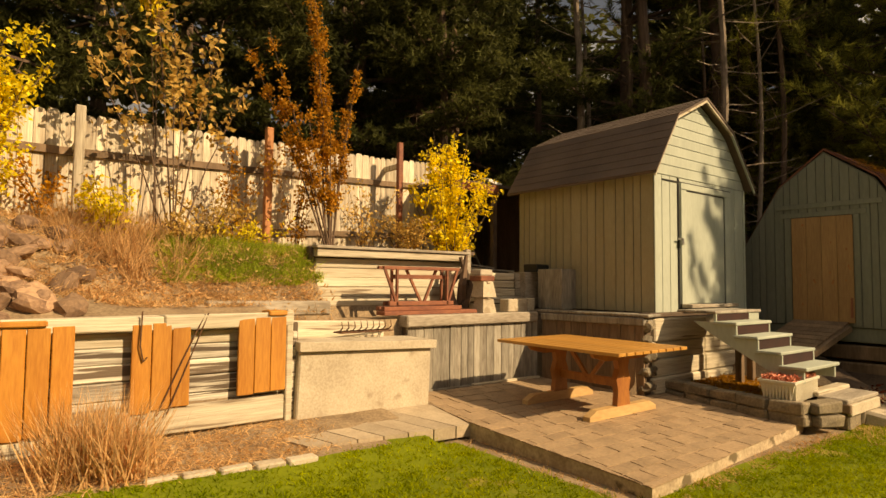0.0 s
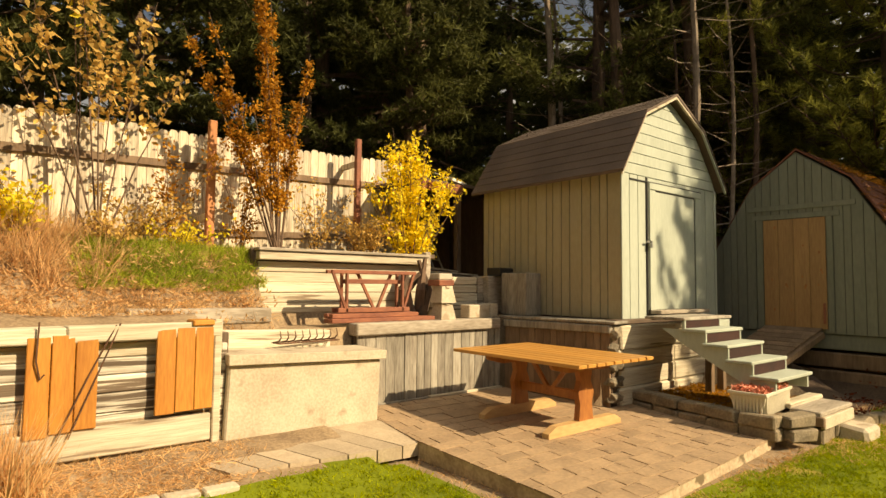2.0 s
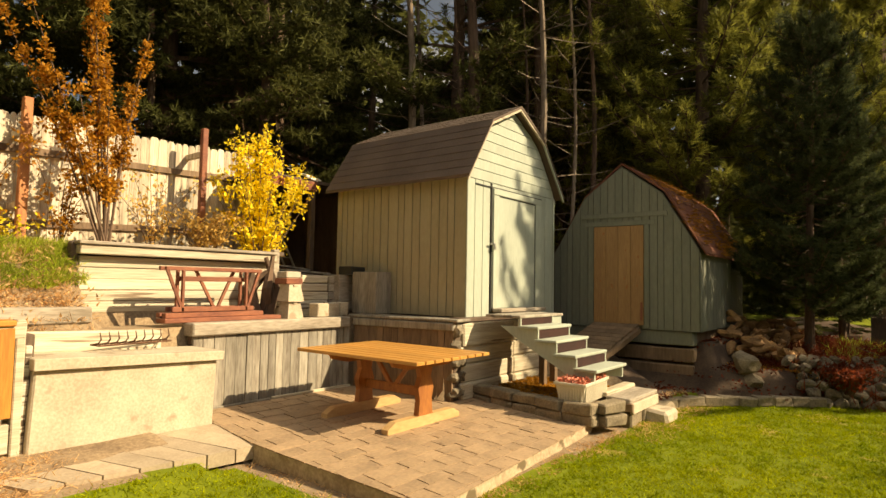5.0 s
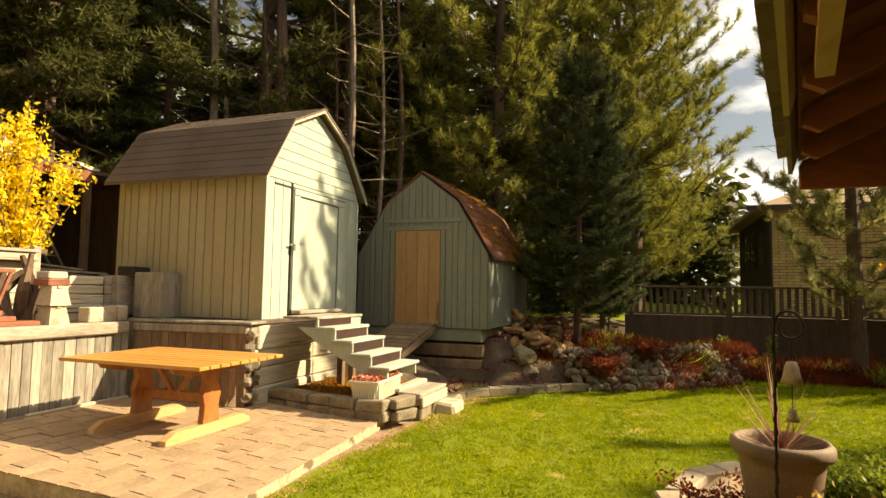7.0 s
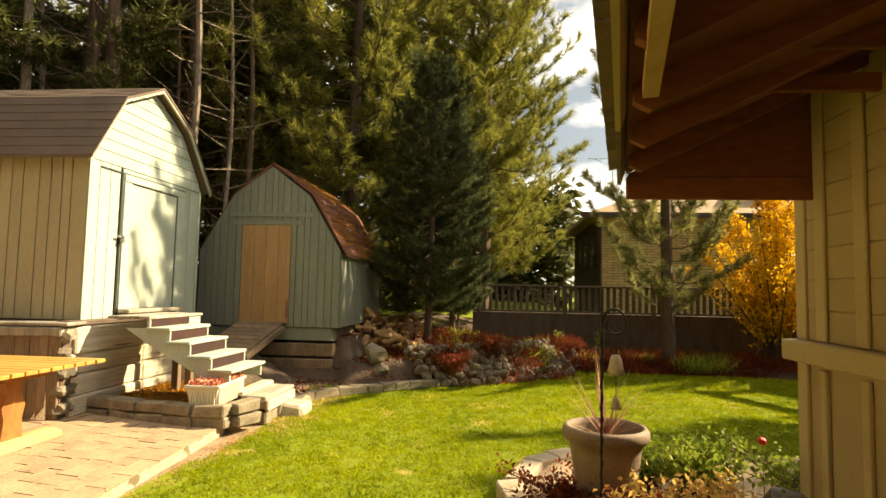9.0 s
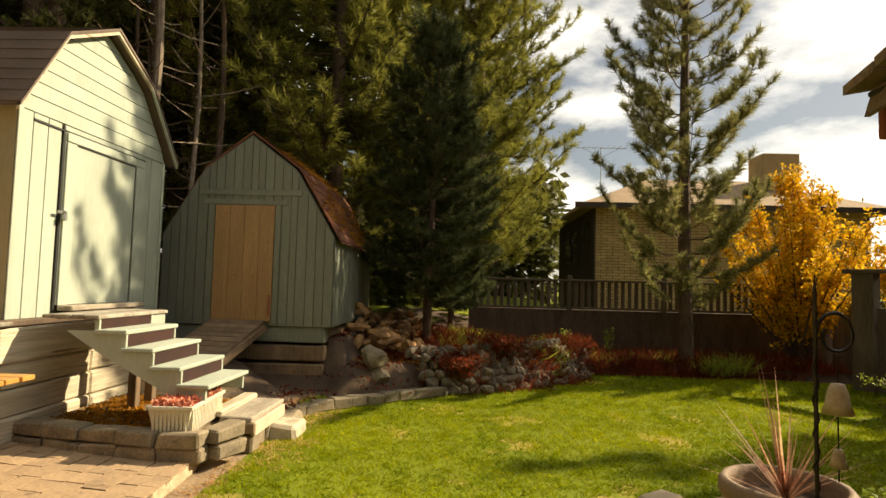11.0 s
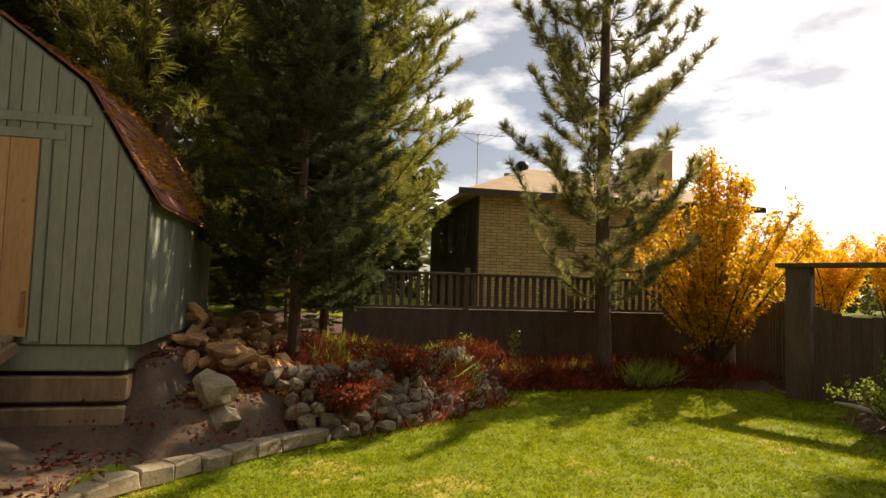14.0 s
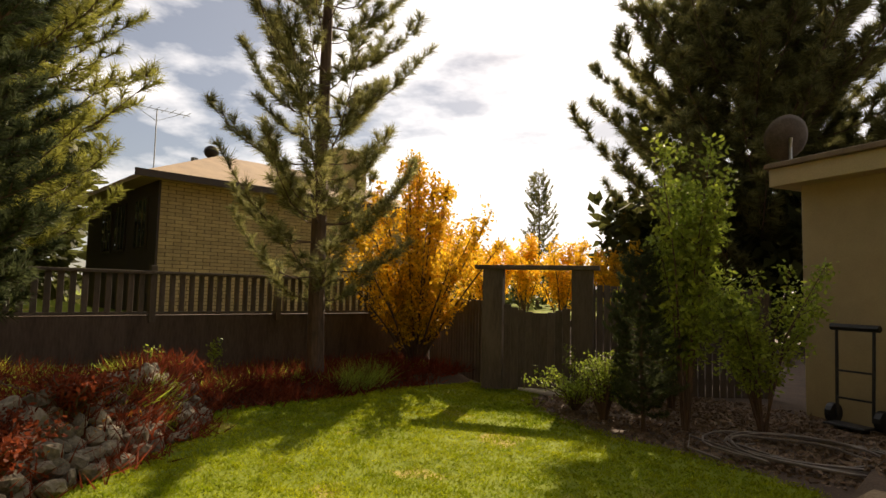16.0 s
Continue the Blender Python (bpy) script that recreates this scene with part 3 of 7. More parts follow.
box("wall_post", (-0.09, -0.02, -0.1), (-0.01, 0.1, 0.93), "dark_wood", wall_up, "", 0.01)
curb = thing("timber_curb", "long weathered timber curb along the grassy bank", "timber", (0.3, 6.55, 1.05))
box("timber", (0, 0, 0), (1.25, 0.12, 0.17), "cap_wood", curb, "", 0.015, None, 0.01)
box("timber", (1.26, 0, 0.02), (2.7, 0.12, 0.20), "cap_wood", curb, "", 0.015, None, 0.01)

beams = thing("beam_stack", "stack of cream-painted square beams on the terrace", "beams", (5.62, 6.85, 1.03))
for k in range(5):
    box("beam", (0.0 + rng.uniform(-0.02, 0.02), rng.uniform(0, 0.02), k * 0.122), (0.75, 0.5, k * 0.122 + 0.115), "white_wood" if k != 1 else "peeling", beams, "", 0.01, None, 0.005)
for k in range(5):
    box("beam", (0.77, 0.02, k * 0.122), (1.3, 0.5, k * 0.122 + 0.115), "cap_wood", beams, "", 0.01, None, 0.005)


# ---- sheds ----
def gambrel(cx, half, eave, kx, kz, top):
    return [(cx - half, eave), (cx - kx, kz), (cx, top), (cx + kx, kz), (cx + half, eave)]


def roof_sheet(name, line, y0, y1, thick, mat, parent, axis="y", label=""):
    """A folded roof sheet following a line of (across, z)."""
    bm = bmesh.new()
    out = []
    for i, (a, z) in enumerate(line):
        out.append((a, z))
    low = [(a, z - thick) for a, z in reversed(line)]
    prism(bm, out + low, y0, y1, axis)
    return part(name, bm, mat, parent, label)


# tall sage shed: front on y = 4.735
AX, AH, AB, AE = 8.27, 1.29, 1.09, 3.10
GABLE = [(AX - AH, AE), (7.46, 3.86), (8.2, 4.23), (8.94, 3.86), (AX + AH, AE)]
shed_a = thing("garden_shed", "tall pale sage-green gambrel shed with brown shingles and a padlocked door", "shed", (0, 0, 0))
bm = bmesh.new()
prism(bm, [(AX - AH, AB), (AX - AH, AE), (AX + AH, AE), (AX + AH, AB)], 4.76, 7.36)
part("body", bm, "groove_shade", shed_a, "shed body coloured dark for the shade behind the boards")
bm = bmesh.new()
prism(bm, [(AX - AH, AE - 0.02)] + GABLE[1:4] + [(AX + AH, AE - 0.02)], 4.765, 7.36)
part("gable", bm, "groove_shade", shed_a)
# upright siding boards on the long side
y = 4.74
while y < 7.34:
    w = rng.choice((0.15, 0.16, 0.2, 0.21, 0.12))
    box("siding_board", (AX - AH - 0.014, y + 0.006, AB), (AX - AH - 0.001, min(y + w, 7.36) - 0.006, AE - 0.06), "sage_shade_stain", shed_a, "", 0.003)
    y += w
# front lap boards in the gable


def gable_span(z):
    """The two ends of the gable at a height."""
    k = (z - AE) / (3.86 - AE) if z < 3.86 else (z - 3.86) / (4.23 - 3.86)
    k = max(0.0, min(0.97, k))
    a, b = (GABLE[0], GABLE[1]) if z < 3.86 else (GABLE[1], GABLE[2])
    c, d = (GABLE[4], GABLE[3]) if z < 3.86 else (GABLE[3], GABLE[2])
    return a[0] + (b[0] - a[0]) * k, c[0] + (d[0] - c[0]) * k


z = 3.04
while z < 4.2:
    zt = min(z + 0.15, 4.21)
    (l0, r0), (l1, r1) = gable_span(z), gable_span(zt)
    bm = bmesh.new()
    prism(bm, [(l0, z), (r0, z), (r1, zt - 0.011), (l1, zt - 0.011)], 4.738, 4.764)
    part("lap_board", bm, "sage", shed_a)
    z += 0.15
# front upright boards beside the door
for x0, x1 in ((6.98, 7.17), (7.175, 7.37), (7.375, 7.56), (9.06, 9.25), (9.255, 9.54)):
    box("siding_board", (x0, 4.742, AB), (x1 - 0.006, 4.759, 3.03), "sage", shed_a, "", 0.003)
box("header_board", (7.60, 4.742, 2.875), (9.06, 4.759, 3.03), "sage", shed_a, "", 0.003)
door = box("door", (7.59, 4.715, 1.20), (9.04, 4.755, 2.955), "sage", shed_a, "wide sage-green shed door", 0.006)
for lo, hi in (((7.60, 4.70, 2.865), (9.04, 4.714, 2.955)), ((7.60, 4.70, 1.2), (7.75, 4.714, 2.855)), ((8.86, 4.70, 1.2), (9.04, 4.714, 2.855))):
    box("door_frame", lo, hi, "sage", door, "", 0.004)
# Solid black strips drawn for the shade in the gaps round the door
box("door_gap", (7.565, 4.725, 1.15), (7.588, 4.7445, 3.02), "black", shed_a, "", 0)
box("door_gap", (7.588, 4.72, 2.957), (9.08, 4.7435, 2.975), "black", shed_a, "", 0)
box("door_gap", (8.842, 4.712, 1.2), (8.858, 4.7165, 2.84), "black", shed_a, "", 0)
box("door_gap", (7.17, 4.73, 2.955), (7.565, 4.7445, 2.975), "black", shed_a, "", 0)
box("door_gap", (7.76, 4.712, 2.843), (8.86, 4.7165, 2.86), "black", shed_a, "", 0)
box("threshold", (7.6, 4.55, 1.145), (8.95, 4.714, 1.2), "cap_wood", shed_a, "worn grey threshold", 0.01)
bm = bmesh.new()
slab(bm, (7.50, 4.685, 2.115), (7.64, 4.70, 2.145), 0.004)
tube(bm, [(7.575, 4.68, 2.11), (7.575, 4.675, 2.15), (7.60, 4.675, 2.15), (7.60, 4.68, 2.11)], 0.006)
slab(bm, (7.565, 4.66, 2.05), (7.61, 4.695, 2.11), 0.006)
part("padlock", bm, "steel", door, "steel hasp and padlock")
for x0 in (AX - AH - 0.012, AX + AH - 0.05):
    box("corner_trim", (x0, 4.728, AB), (x0 + 0.062, 4.742, 3.04), "sage", shed_a, "", 0.004)
line = [(6.82, 3.03), (7.40, 3.92), (8.2, 4.31), (8.97, 3.92), (9.68, 3.07)]
roof = roof_sheet("roof", line, 4.60, 7.5, 0.035, "shingle", shed_a, "y", "brown asphalt shingle gambrel roof")


def courses(parent, line, y0, y1, step, mat, width=0.3, axis="y", sides=(0, 1, 2, 3)):
    """Lays overlapping shingles on each face of the roof, joined into one mesh."""
    bm = bmesh.new()
    r = random.Random(8)
    for s in sides:
        (ax_, az_), (bx_, bz_) = (line[s], line[s + 1]) if s < 2 else (line[s + 1], line[s])
        d = Vector((bx_ - ax_, 0, bz_ - az_))
        n = Vector((-d.z, 0, d.x)).normalized()
        if n.z < 0:
            n = -n
        rows = int(d.length / step)
        for k in range(rows):
            a = Vector((ax_, 0, az_)) + d * (k / rows)
            b = Vector((ax_, 0, az_)) + d * min(1, (k + 1.08) / rows)
            y = y0 - r.uniform(0, width)
            while y < y1:
                ya, yb = max(y, y0), min(y + width - 0.004, y1)
                if yb - ya > 0.02:
                    t = 0.008 + r.uniform(0, 0.004)
                    pts = [(a + n * t, ya), (a + n * t, yb), (b + n * 0.002, yb), (b + n * 0.002, ya), (a, ya), (a, yb)]
                    vs = [bm.verts.new((p.x, q, p.z) if axis == "y" else (q, p.x, p.z)) for p, q in pts]
                    bm.faces.new(vs[:4])
                    bm.faces.new((vs[0], vs[1], vs[5], vs[4]))
                y += width
    bmesh.ops.recalc_face_normals(bm, faces=bm.faces)
    return tagged(part("shingles", bm, mat, parent), "", "", "", "stuff")


courses(roof, line, 4.6, 7.5, 0.14, "shingle")
for (a, az), (b, bz) in zip(line, line[1:]):
    bm = bmesh.new()
    prism(bm, [(a, az - 0.012), (b, bz - 0.012), (b, bz - 0.075), (a, az - 0.075)], 4.61, 4.64)
    part("barge_board", bm, "white_wood" if a < AX else "sage", shed_a, "cream barge board")

# low sage shed: front on x = 10.16
BY, BHALF, BBASE, BE, BKY, BKZ = 3.77, 1.25, 0.86, 2.16, 0.68, 3.11
shed_b = thing("garden_shed", "small shaded sage-green gambrel shed with a raw pine door", "shed", (0, 0, 0))
bm = bmesh.new()
prism(bm, [(BY - BHALF, BBASE), (BY - BHALF, BE), (BY - BKY, BKZ), (BY, 3.62), (BY + BKY, BKZ), (BY + BHALF, BE), (BY + BHALF, BBASE)], 10.18, 13.4, "x")
part("body", bm, "groove_shade", shed_b)
yy = BY - BHALF
while yy < BY + BHALF:
    w = rng.choice((0.1, 0.13, 0.13, 0.15))
    ya, yb = yy + 0.005, min(yy + w, BY + BHALF) - 0.005
    def roof_at(q):
        q = abs(q - BY)
        return 3.62 - (3.62 - BKZ) * q / BKY if q < BKY else BKZ - (BKZ - BE) * (q - BKY) / (BHALF - BKY)
    bm = bmesh.new()
    lo = 2.66 if (ya > 3.3 and yb < 4.35) else BBASE
    prism(bm, [(ya, lo), (yb, lo), (yb, roof_at(yb) - 0.02), (ya, roof_at(ya) - 0.02)], 10.164, 10.179, "x")
    part("siding_board", bm, "sage_shade", shed_b)
    yy += w
xx = 10.2
while xx < 13.4:
    box("siding_board", (xx + 0.004, BY - BHALF - 0.014, BBASE), (min(xx + 0.2, 13.4) - 0.004, BY - BHALF - 0.001, BE - 0.05), "sage_shade", shed_b, "", 0.003)
    xx += 0.2
door = thing("door", "closed raw knotty pine board door with a rusty latch", "")
door.parent = shed_b
for k in range(4):
    y0 = 3.385 + k * 0.216
    box("door_board", (10.13, y0, 0.92), (10.155, y0 + 0.212, 2.58), "door_wood", door, "", 0.003)
for k_ in range(14):
    yk, zk = 3.385 + 0.07 + 0.216 * (k_ % 4) + rng.uniform(-0.03, 0.06), rng.uniform(1.0, 2.5)
    bm = bmesh.new()
    lathe(bm, [(rng.uniform(0.012, 0.022), 0), (0.01, 0.003), (0.001, 0.003)], 9)
    kn = part("knot", bm, "leg_wood", door)
    kn.matrix_basis = pose(10.131, yk, zk, 0, -90, 0) @ Matrix.Diagonal((1.4, 1, 1, 1))
box("latch", (10.11, 3.40, 1.0), (10.13, 3.43, 1.30), "red_wood", door, "rusty red strap", 0.004)
box("door_trim", (10.148, 3.2, 2.59), (10.163, 4.42, 2.67), "sage_shade", shed_b, "", 0.004)
box("door_trim", (10.148, 3.0, 2.73), (10.163, 4.5, 2.81), "sage_shade", shed_b, "", 0.004)
box("door_trim", (10.148, 4.26, 0.88), (10.163, 4.36, 2.59), "sage_shade", shed_b, "", 0.004)
box("door_trim", (10.148, 3.30, 0.88), (10.163, 3.375, 2.59), "sage_shade", shed_b, "", 0.004)
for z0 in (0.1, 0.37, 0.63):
    box("base_timber", (10.2, BY - BHALF + 0.1, z0), (10.4, BY + BHALF, z0 + 0.22), "sage_shade" if z0 > 0.6 else "leg_dark", shed_b, "", 0.015, None, 0.01)
    box("base_timber", (10.41, BY - BHALF + 0.12, z0), (13.3, BY - BHALF + 0.3, z0 + 0.21), "leg_dark", shed_b, "", 0.015, None, 0.01)
line_b = [(BY - BHALF - 0.10, BE - 0.06), (BY - BKY - 0.03, BKZ + 0.05), (BY, 3.68), (BY + BKY, BKZ + 0.03), (BY + BHALF + 0.03, BE - 0.04)]
roof = roof_sheet("roof", line_b, 10.19, 13.5, 0.03, "shingle_red", shed_b, "x", "red-brown shingle roof littered with pine needles")
courses(roof, line_b, 10.19, 13.5, 0.16, "shingle_red", 0.22, "x")
ramp = thing("ramp", "worn wooden cleated ramp leading up to the small shed", "ramp", (0, 0, 0))
R0, R1, R2, R3 = Vector((10.12, 3.46, 0.90)), Vector((10.12, 4.24, 0.90)), Vector((9.3, 4.5, 0.50)), Vector((9.26, 3.72, 0.48))
for k in range(8):
    a, b = k / 8, (k + 0.86) / 8
    bm = bmesh.new()
    q = [R0.lerp(R3, a), R1.lerp(R2, a), R1.lerp(R2, b), R0.lerp(R3, b)]
    up = [bm.verts.new(p + Vector((0, 0, 0.03 + rng.uniform(0, 0.008)))) for p in q]
    dn = [bm.verts.new(p) for p in q]
    bm.faces.new(up)
    bm.faces.new(list(reversed(dn)))
    for i in range(4):
        bm.faces.new((up[i], dn[i], dn[(i + 1) % 4], up[(i + 1) % 4]))
    bmesh.ops.recalc_face_normals(bm, faces=bm.faces)
    part("ramp_board", bm, "leg_dark", ramp)
for a, b in ((R0, R3), (R1, R2)):
    bm = bmesh.new()
    tube(bm, [a - Vector((0, 0, 0.06)), b - Vector((0, 0, 0.05))], 0.06, 4)
    part("stringer", bm, "leg_dark", ramp)

# ---- steps ----
steps = thing("steps", "sage-painted wooden steps with four open treads and a small landing", "steps", (0, 0, 0))
for k, (z, y) in enumerate(((0.54, 2.93), (0.695, 3.20), (0.855, 3.46), (1.01, 3.72))):
    box("tread", (7.14, y, z - 0.038), (8.13, y + 0.30, z), "sage", steps, "", 0.007, None, 0.003)
    for x0 in (7.172, 8.072):
        box("riser_cleat", (x0, y + 0.272, z + 0.001), (x0 + 0.03, y + 0.30, z + 0.116), "sage", steps, "", 0.003)
    # Panel coloured as the shadowed recess behind each tread
    box("riser", (7.204, y + 0.276, z + 0.001), (8.07, y + 0.29, z + 0.116), "riser_shade", steps, "red-brown riser darkened to stand for shade under the treads", 0.003)
for x0 in (7.17, 8.07):
    bm = bmesh.new()
    out = [(2.97, 0.36), (2.97, 0.50), (3.21, 0.50), (3.21, 0.655), (3.48, 0.655), (3.48, 0.815), (3.74, 0.815), (3.74, 0.97), (4.0, 0.97), (4.0, 1.0), (4.3, 1.0), (3.98, 0.80), (3.33, 0.45), (3.2, 0.36)]
    prism(bm, out, x0, x0 + 0.035, "x")
    part("stringer", bm, "sage", steps)
for q in range(4):
    box("landing_board", (7.14 + 0.01 * (q % 2), 3.98 + q * 0.138, 1.105), (8.4, 4.112 + q * 0.138, 1.143), "grey_wood", steps, "worn grey landing board", 0.008, None, 0.003)
box("landing_face", (7.17, 4.0, 0.98), (8.38, 4.03, 1.10), "sage", steps, "", 0.004)
for x0 in (7.95, 8.28):
    box("landing_post", (x0, 4.05, 0.0), (x0 + 0.09, 4.14, 1.0), "leg_dark", steps, "", 0.006)
plat = thing("step_platform", "weathered timber and concrete step at the foot of the stairs", "step", (7.45, 2.6, -0.15))
box("deck", (0.0, 0.02, 0.30), (0.95, 0.34, 0.345), "cap_wood", plat, "", 0.01, None, 0.012)
box("deck", (0.05, 0.35, 0.33), (1.05, 0.5, 0.38), "white_wood", plat, "", 0.01, None, 0.006)
box("front_timber", (-0.03, 0.0, 0.20), (0.015, 0.36, 0.30), "leg_dark", plat, "dark brown face timber", 0.008, None, 0.004)
box("side_timber", (0.02, 0.0, 0.17), (0.95, 0.05, 0.295), "concrete", plat, "pale concrete side slab", 0.008, None, 0.004)
for q in range(4):
    box("base", (0.02 + 0.235 * q, 0.03 + 0.02 * (q % 2), 0.0), (0.24 + 0.235 * q, 0.4, 0.165), "block", plat, "", 0.02, None, 0.008)
ob = box("stepping_stone", (8.0, 2.36, -0.2), (8.42, 2.72, 0.0), "concrete", None, "", 0.035, None, 0.03)
tagged(ob, "pale grey concrete stepping block in the grass by the steps", "stone")
ob = box("stepping_stone", (8.52, 2.52, -0.2), (8.86, 2.8, -0.02), "block", None, "", 0.03, None, 0.03)
tagged(ob, "rough brown-grey block at the edge of the grass", "stone")

# ---- curved bed edging of split blocks ----
bed = thing("edging_wall", "curved low two-course wall of split-face edging blocks", "edging", (0, 0, 0))
path = [(7.2, 4.85), (7.12, 4.5), (7.03, 4.1), (6.96, 3.7), (6.90, 3.3), (6.90, 3.0), (7.08, 2.80), (7.32, 2.72)]


def along(path, step):
    out, rest = [], 0.0
    for (ax_, ay_), (bx_, by_) in zip(path, path[1:]):
        L = math.hypot(bx_ - ax_, by_ - ay_)
        d = rest
        while d < L:
            out.append((ax_ + (bx_ - ax_) * d / L, ay_ + (by_ - ay_) * d / L, math.degrees(math.atan2(by_ - ay_, bx_ - ax_))))
            d += step
        rest = d - L
    return out


def edging(parent, path, z0, courses_n, size, mat="block"):
    meshes = []
    for k in range(4):
        bm = bmesh.new()
        slab(bm, (-size[0] / 2, -size[1] / 2, 0), (size[0] / 2, size[1] / 2, size[2]), 0.016, None, 0.014)
        ob = part("block", bm, mat, parent)
        meshes.append(ob.data)
        bpy.data.objects.remove(ob)
    for c in range(courses_n):
        for i, (x, y, a) in enumerate(along(path, size[0] + 0.012)):
            ob = new("block", rng.choice(meshes))
            ob.parent = parent
            ob.matrix_basis = pose(x + rng.uniform(-0.01, 0.01), y + rng.uniform(-0.01, 0.01) + 0.01 * c, z0 + c * (size[2] + 0.004), rng.uniform(-1.5, 1.5), rng.uniform(-1.5, 1.5), a + rng.uniform(-4, 4)) @ Matrix.Diagonal((rng.uniform(1.0, 1.08), rng.uniform(0.95, 1.15), rng.uniform(0.96, 1.06), 1))


edging(bed, path, -0.06, 2, (0.36, 0.2, 0.125))
edge2 = thing("edging_wall", "low row of old concrete edging blocks between lawn and shaded soil", "edging", (0, 0, 0))
edging(edge2, [(8.75, 2.78), (9.4, 2.5), (9.9, 1.95), (10.4, 1.35), (10.75, 0.95)], -0.15, 1, (0.25, 0.17, 0.14))
edge3 = thing("edging_wall", "row of pale flat-topped edging blocks round the flower bed", "edging", (0, 0, 0))
edging(edge3, [(4.15, -0.8), (4.55, -0.42), (5.2, -0.28), (5.9, -0.5), (6.3, -0.9)], -0.15, 1, (0.28, 0.2, 0.2), "paver")
bm = bmesh.new()
vs = [bm.verts.new((x, y, 0.13)) for x, y in ((7.2, 4.6), (7.08, 4.2), (7.0, 3.6), (7.02, 3.25), (7.2, 3.0), (8.6, 3.0), (8.9, 4.6))]
vs2 = [bm.verts.new((v.co.x, v.co.y, -0.2)) for v in vs]
bm.faces.new(vs)
for i in range(7):
    bm.faces.new((vs2[i], vs2[(i + 1) % 7], vs[(i + 1) % 7], vs[i]))
tagged(part("soil_bed", bm, "soil", None), "bare reddish brown soil bed under the steps", "soil", "", "structure")
pl = thing("window_box", "white ribbed plastic planter box full of dried red sedum", "planter", (6.9, 2.97, 0.16), 4)
pl.scale = (1.28, 1.3, 1.1)
bm = bmesh.new()
f0 = [(0.03, 0.03), (0.6, 0.03), (0.6, 0.25), (0.03, 0.25)]
f1 = [(0, 0), (0.63, 0), (0.63, 0.28), (0, 0.28)]
a = [bm.verts.new((x, y, 0)) for x, y in f0]
b = [bm.verts.new((x, y, 0.2)) for x, y in f1]
bm.faces.new(a)
for i in range(4):
    bm.faces.new((a[i], a[(i + 1) % 4], b[(i + 1) % 4], b[i]))
bmesh.ops.recalc_face_normals(bm, faces=bm.faces)
part("box", bm, "planter_white", pl)
bm = bmesh.new()
for i in range(9):
    slab(bm, (0.004, 0.03 + i * 0.026, 0.01), (0.028, 0.045 + i * 0.026, 0.19), 0)
for i in range(22):
    slab(bm, (0.03 + i * 0.027, -0.004, 0.01), (0.045 + i * 0.027, 0.028, 0.19), 0)
tagged(part("ribs", bm, "planter_white", pl), "", "", "", "stuff")
bm = bmesh.new()
for lo, hi in (((-0.015, -0.015, 0.19), (0.645, 0.005, 0.22)), ((-0.015, 0.275, 0.19), (0.645, 0.295, 0.22)), ((-0.015, 0.005, 0.19), (0.005, 0.275, 0.22)), ((0.625, 0.005, 0.19), (0.645, 0.275, 0.22))):
    slab(bm, lo, hi, 0.004)
part("rim", bm, "planter_white", pl)
r = np.random.default_rng(4)
p = np.column_stack([r.uniform(0.01, 0.62, 3000), r.uniform(0.01, 0.27, 3000), r.uniform(0.19, 0.255, 3000)])
w = unit(r.normal(size=(3000, 3)) * 0.9 + [0, 0, 1])
v, f = leaves(p, w, r.uniform(0.012, 0.035, 3000), 0.008, r)
tagged(mesh_from("sedum", v, f, "red_flower", pl, "dried red sedum"), "", "", "", "stuff")

# ---- picnic table ----
table = thing("picnic_table", "orange-stained slatted picnic table on two trestle legs standing on the patio", "table", (4.83, 3.78, 0.0))
TH = 0.735
for k in range(9):
    x0 = k * 0.145
    box("tabletop_board", (x0, 0.0 + rng.uniform(0, 0.008), TH), (x0 + 0.126, 1.82, TH + 0.036), "table_wood", table, "", 0.004)
for y0 in (0.4, 1.32):
    zf = patio_z(3.78 + y0)
    bm = bmesh.new()
    prism(bm, [(0.04, zf), (1.26, zf), (1.26, zf + 0.05), (1.14, zf + 0.11), (0.16, zf + 0.11), (0.04, zf + 0.05)], y0 + 0.0, y0 + 0.09)
    part("foot", bm, "foot_wood", table, "paler foot board")
    bm = bmesh.new()
    prism(bm, [(0.53, zf + 0.11), (0.77, zf + 0.11), (0.75, 0.28), (0.78, 0.40), (0.73, 0.52), (0.76, 0.64), (0.54, 0.64), (0.57, 0.52), (0.52, 0.40), (0.55, 0.28)], y0 + 0.01, y0 + 0.08)
    part("leg", bm, "leg_wood", table)
    bm = bmesh.new()
    prism(bm, [(0.05, 0.734), (0.09, 0.68), (0.3, 0.63), (1.0, 0.63), (1.2, 0.68), (1.24, 0.734)], y0 - 0.02, y0 + 0.02)
    part("top_brace", bm, "leg_wood", table)
box("stretcher", (0.63, 0.47, 0.30), (0.67, 1.33, 0.40), "leg_wood", table, "", 0.006)
for s in (-1, 1):
    bm = bmesh.new()
    tube(bm, [(0.65, 0.9 + s * 0.02, 0.36), (0.65, 0.9 + s * 0.33, 0.735)], 0.03, 4)
    part("diagonal_brace", bm, "leg_wood", table)


# ---- near house ----
house = thing("house", "tan-sided house corner with a rust-brown rafter porch roof", "house", (0, 0, 0))
HX, HY = 4.32, -2.02
box("wall", (-6.0, HY - 0.2, -0.2), (HX, HY, 2.78), "tan_siding", house, "tan board siding", 0)
box("wall", (HX - 0.2, -6.5, -0.2), (HX, HY - 0.2, 2.78), "tan_siding", house, "tan board siding", 0)
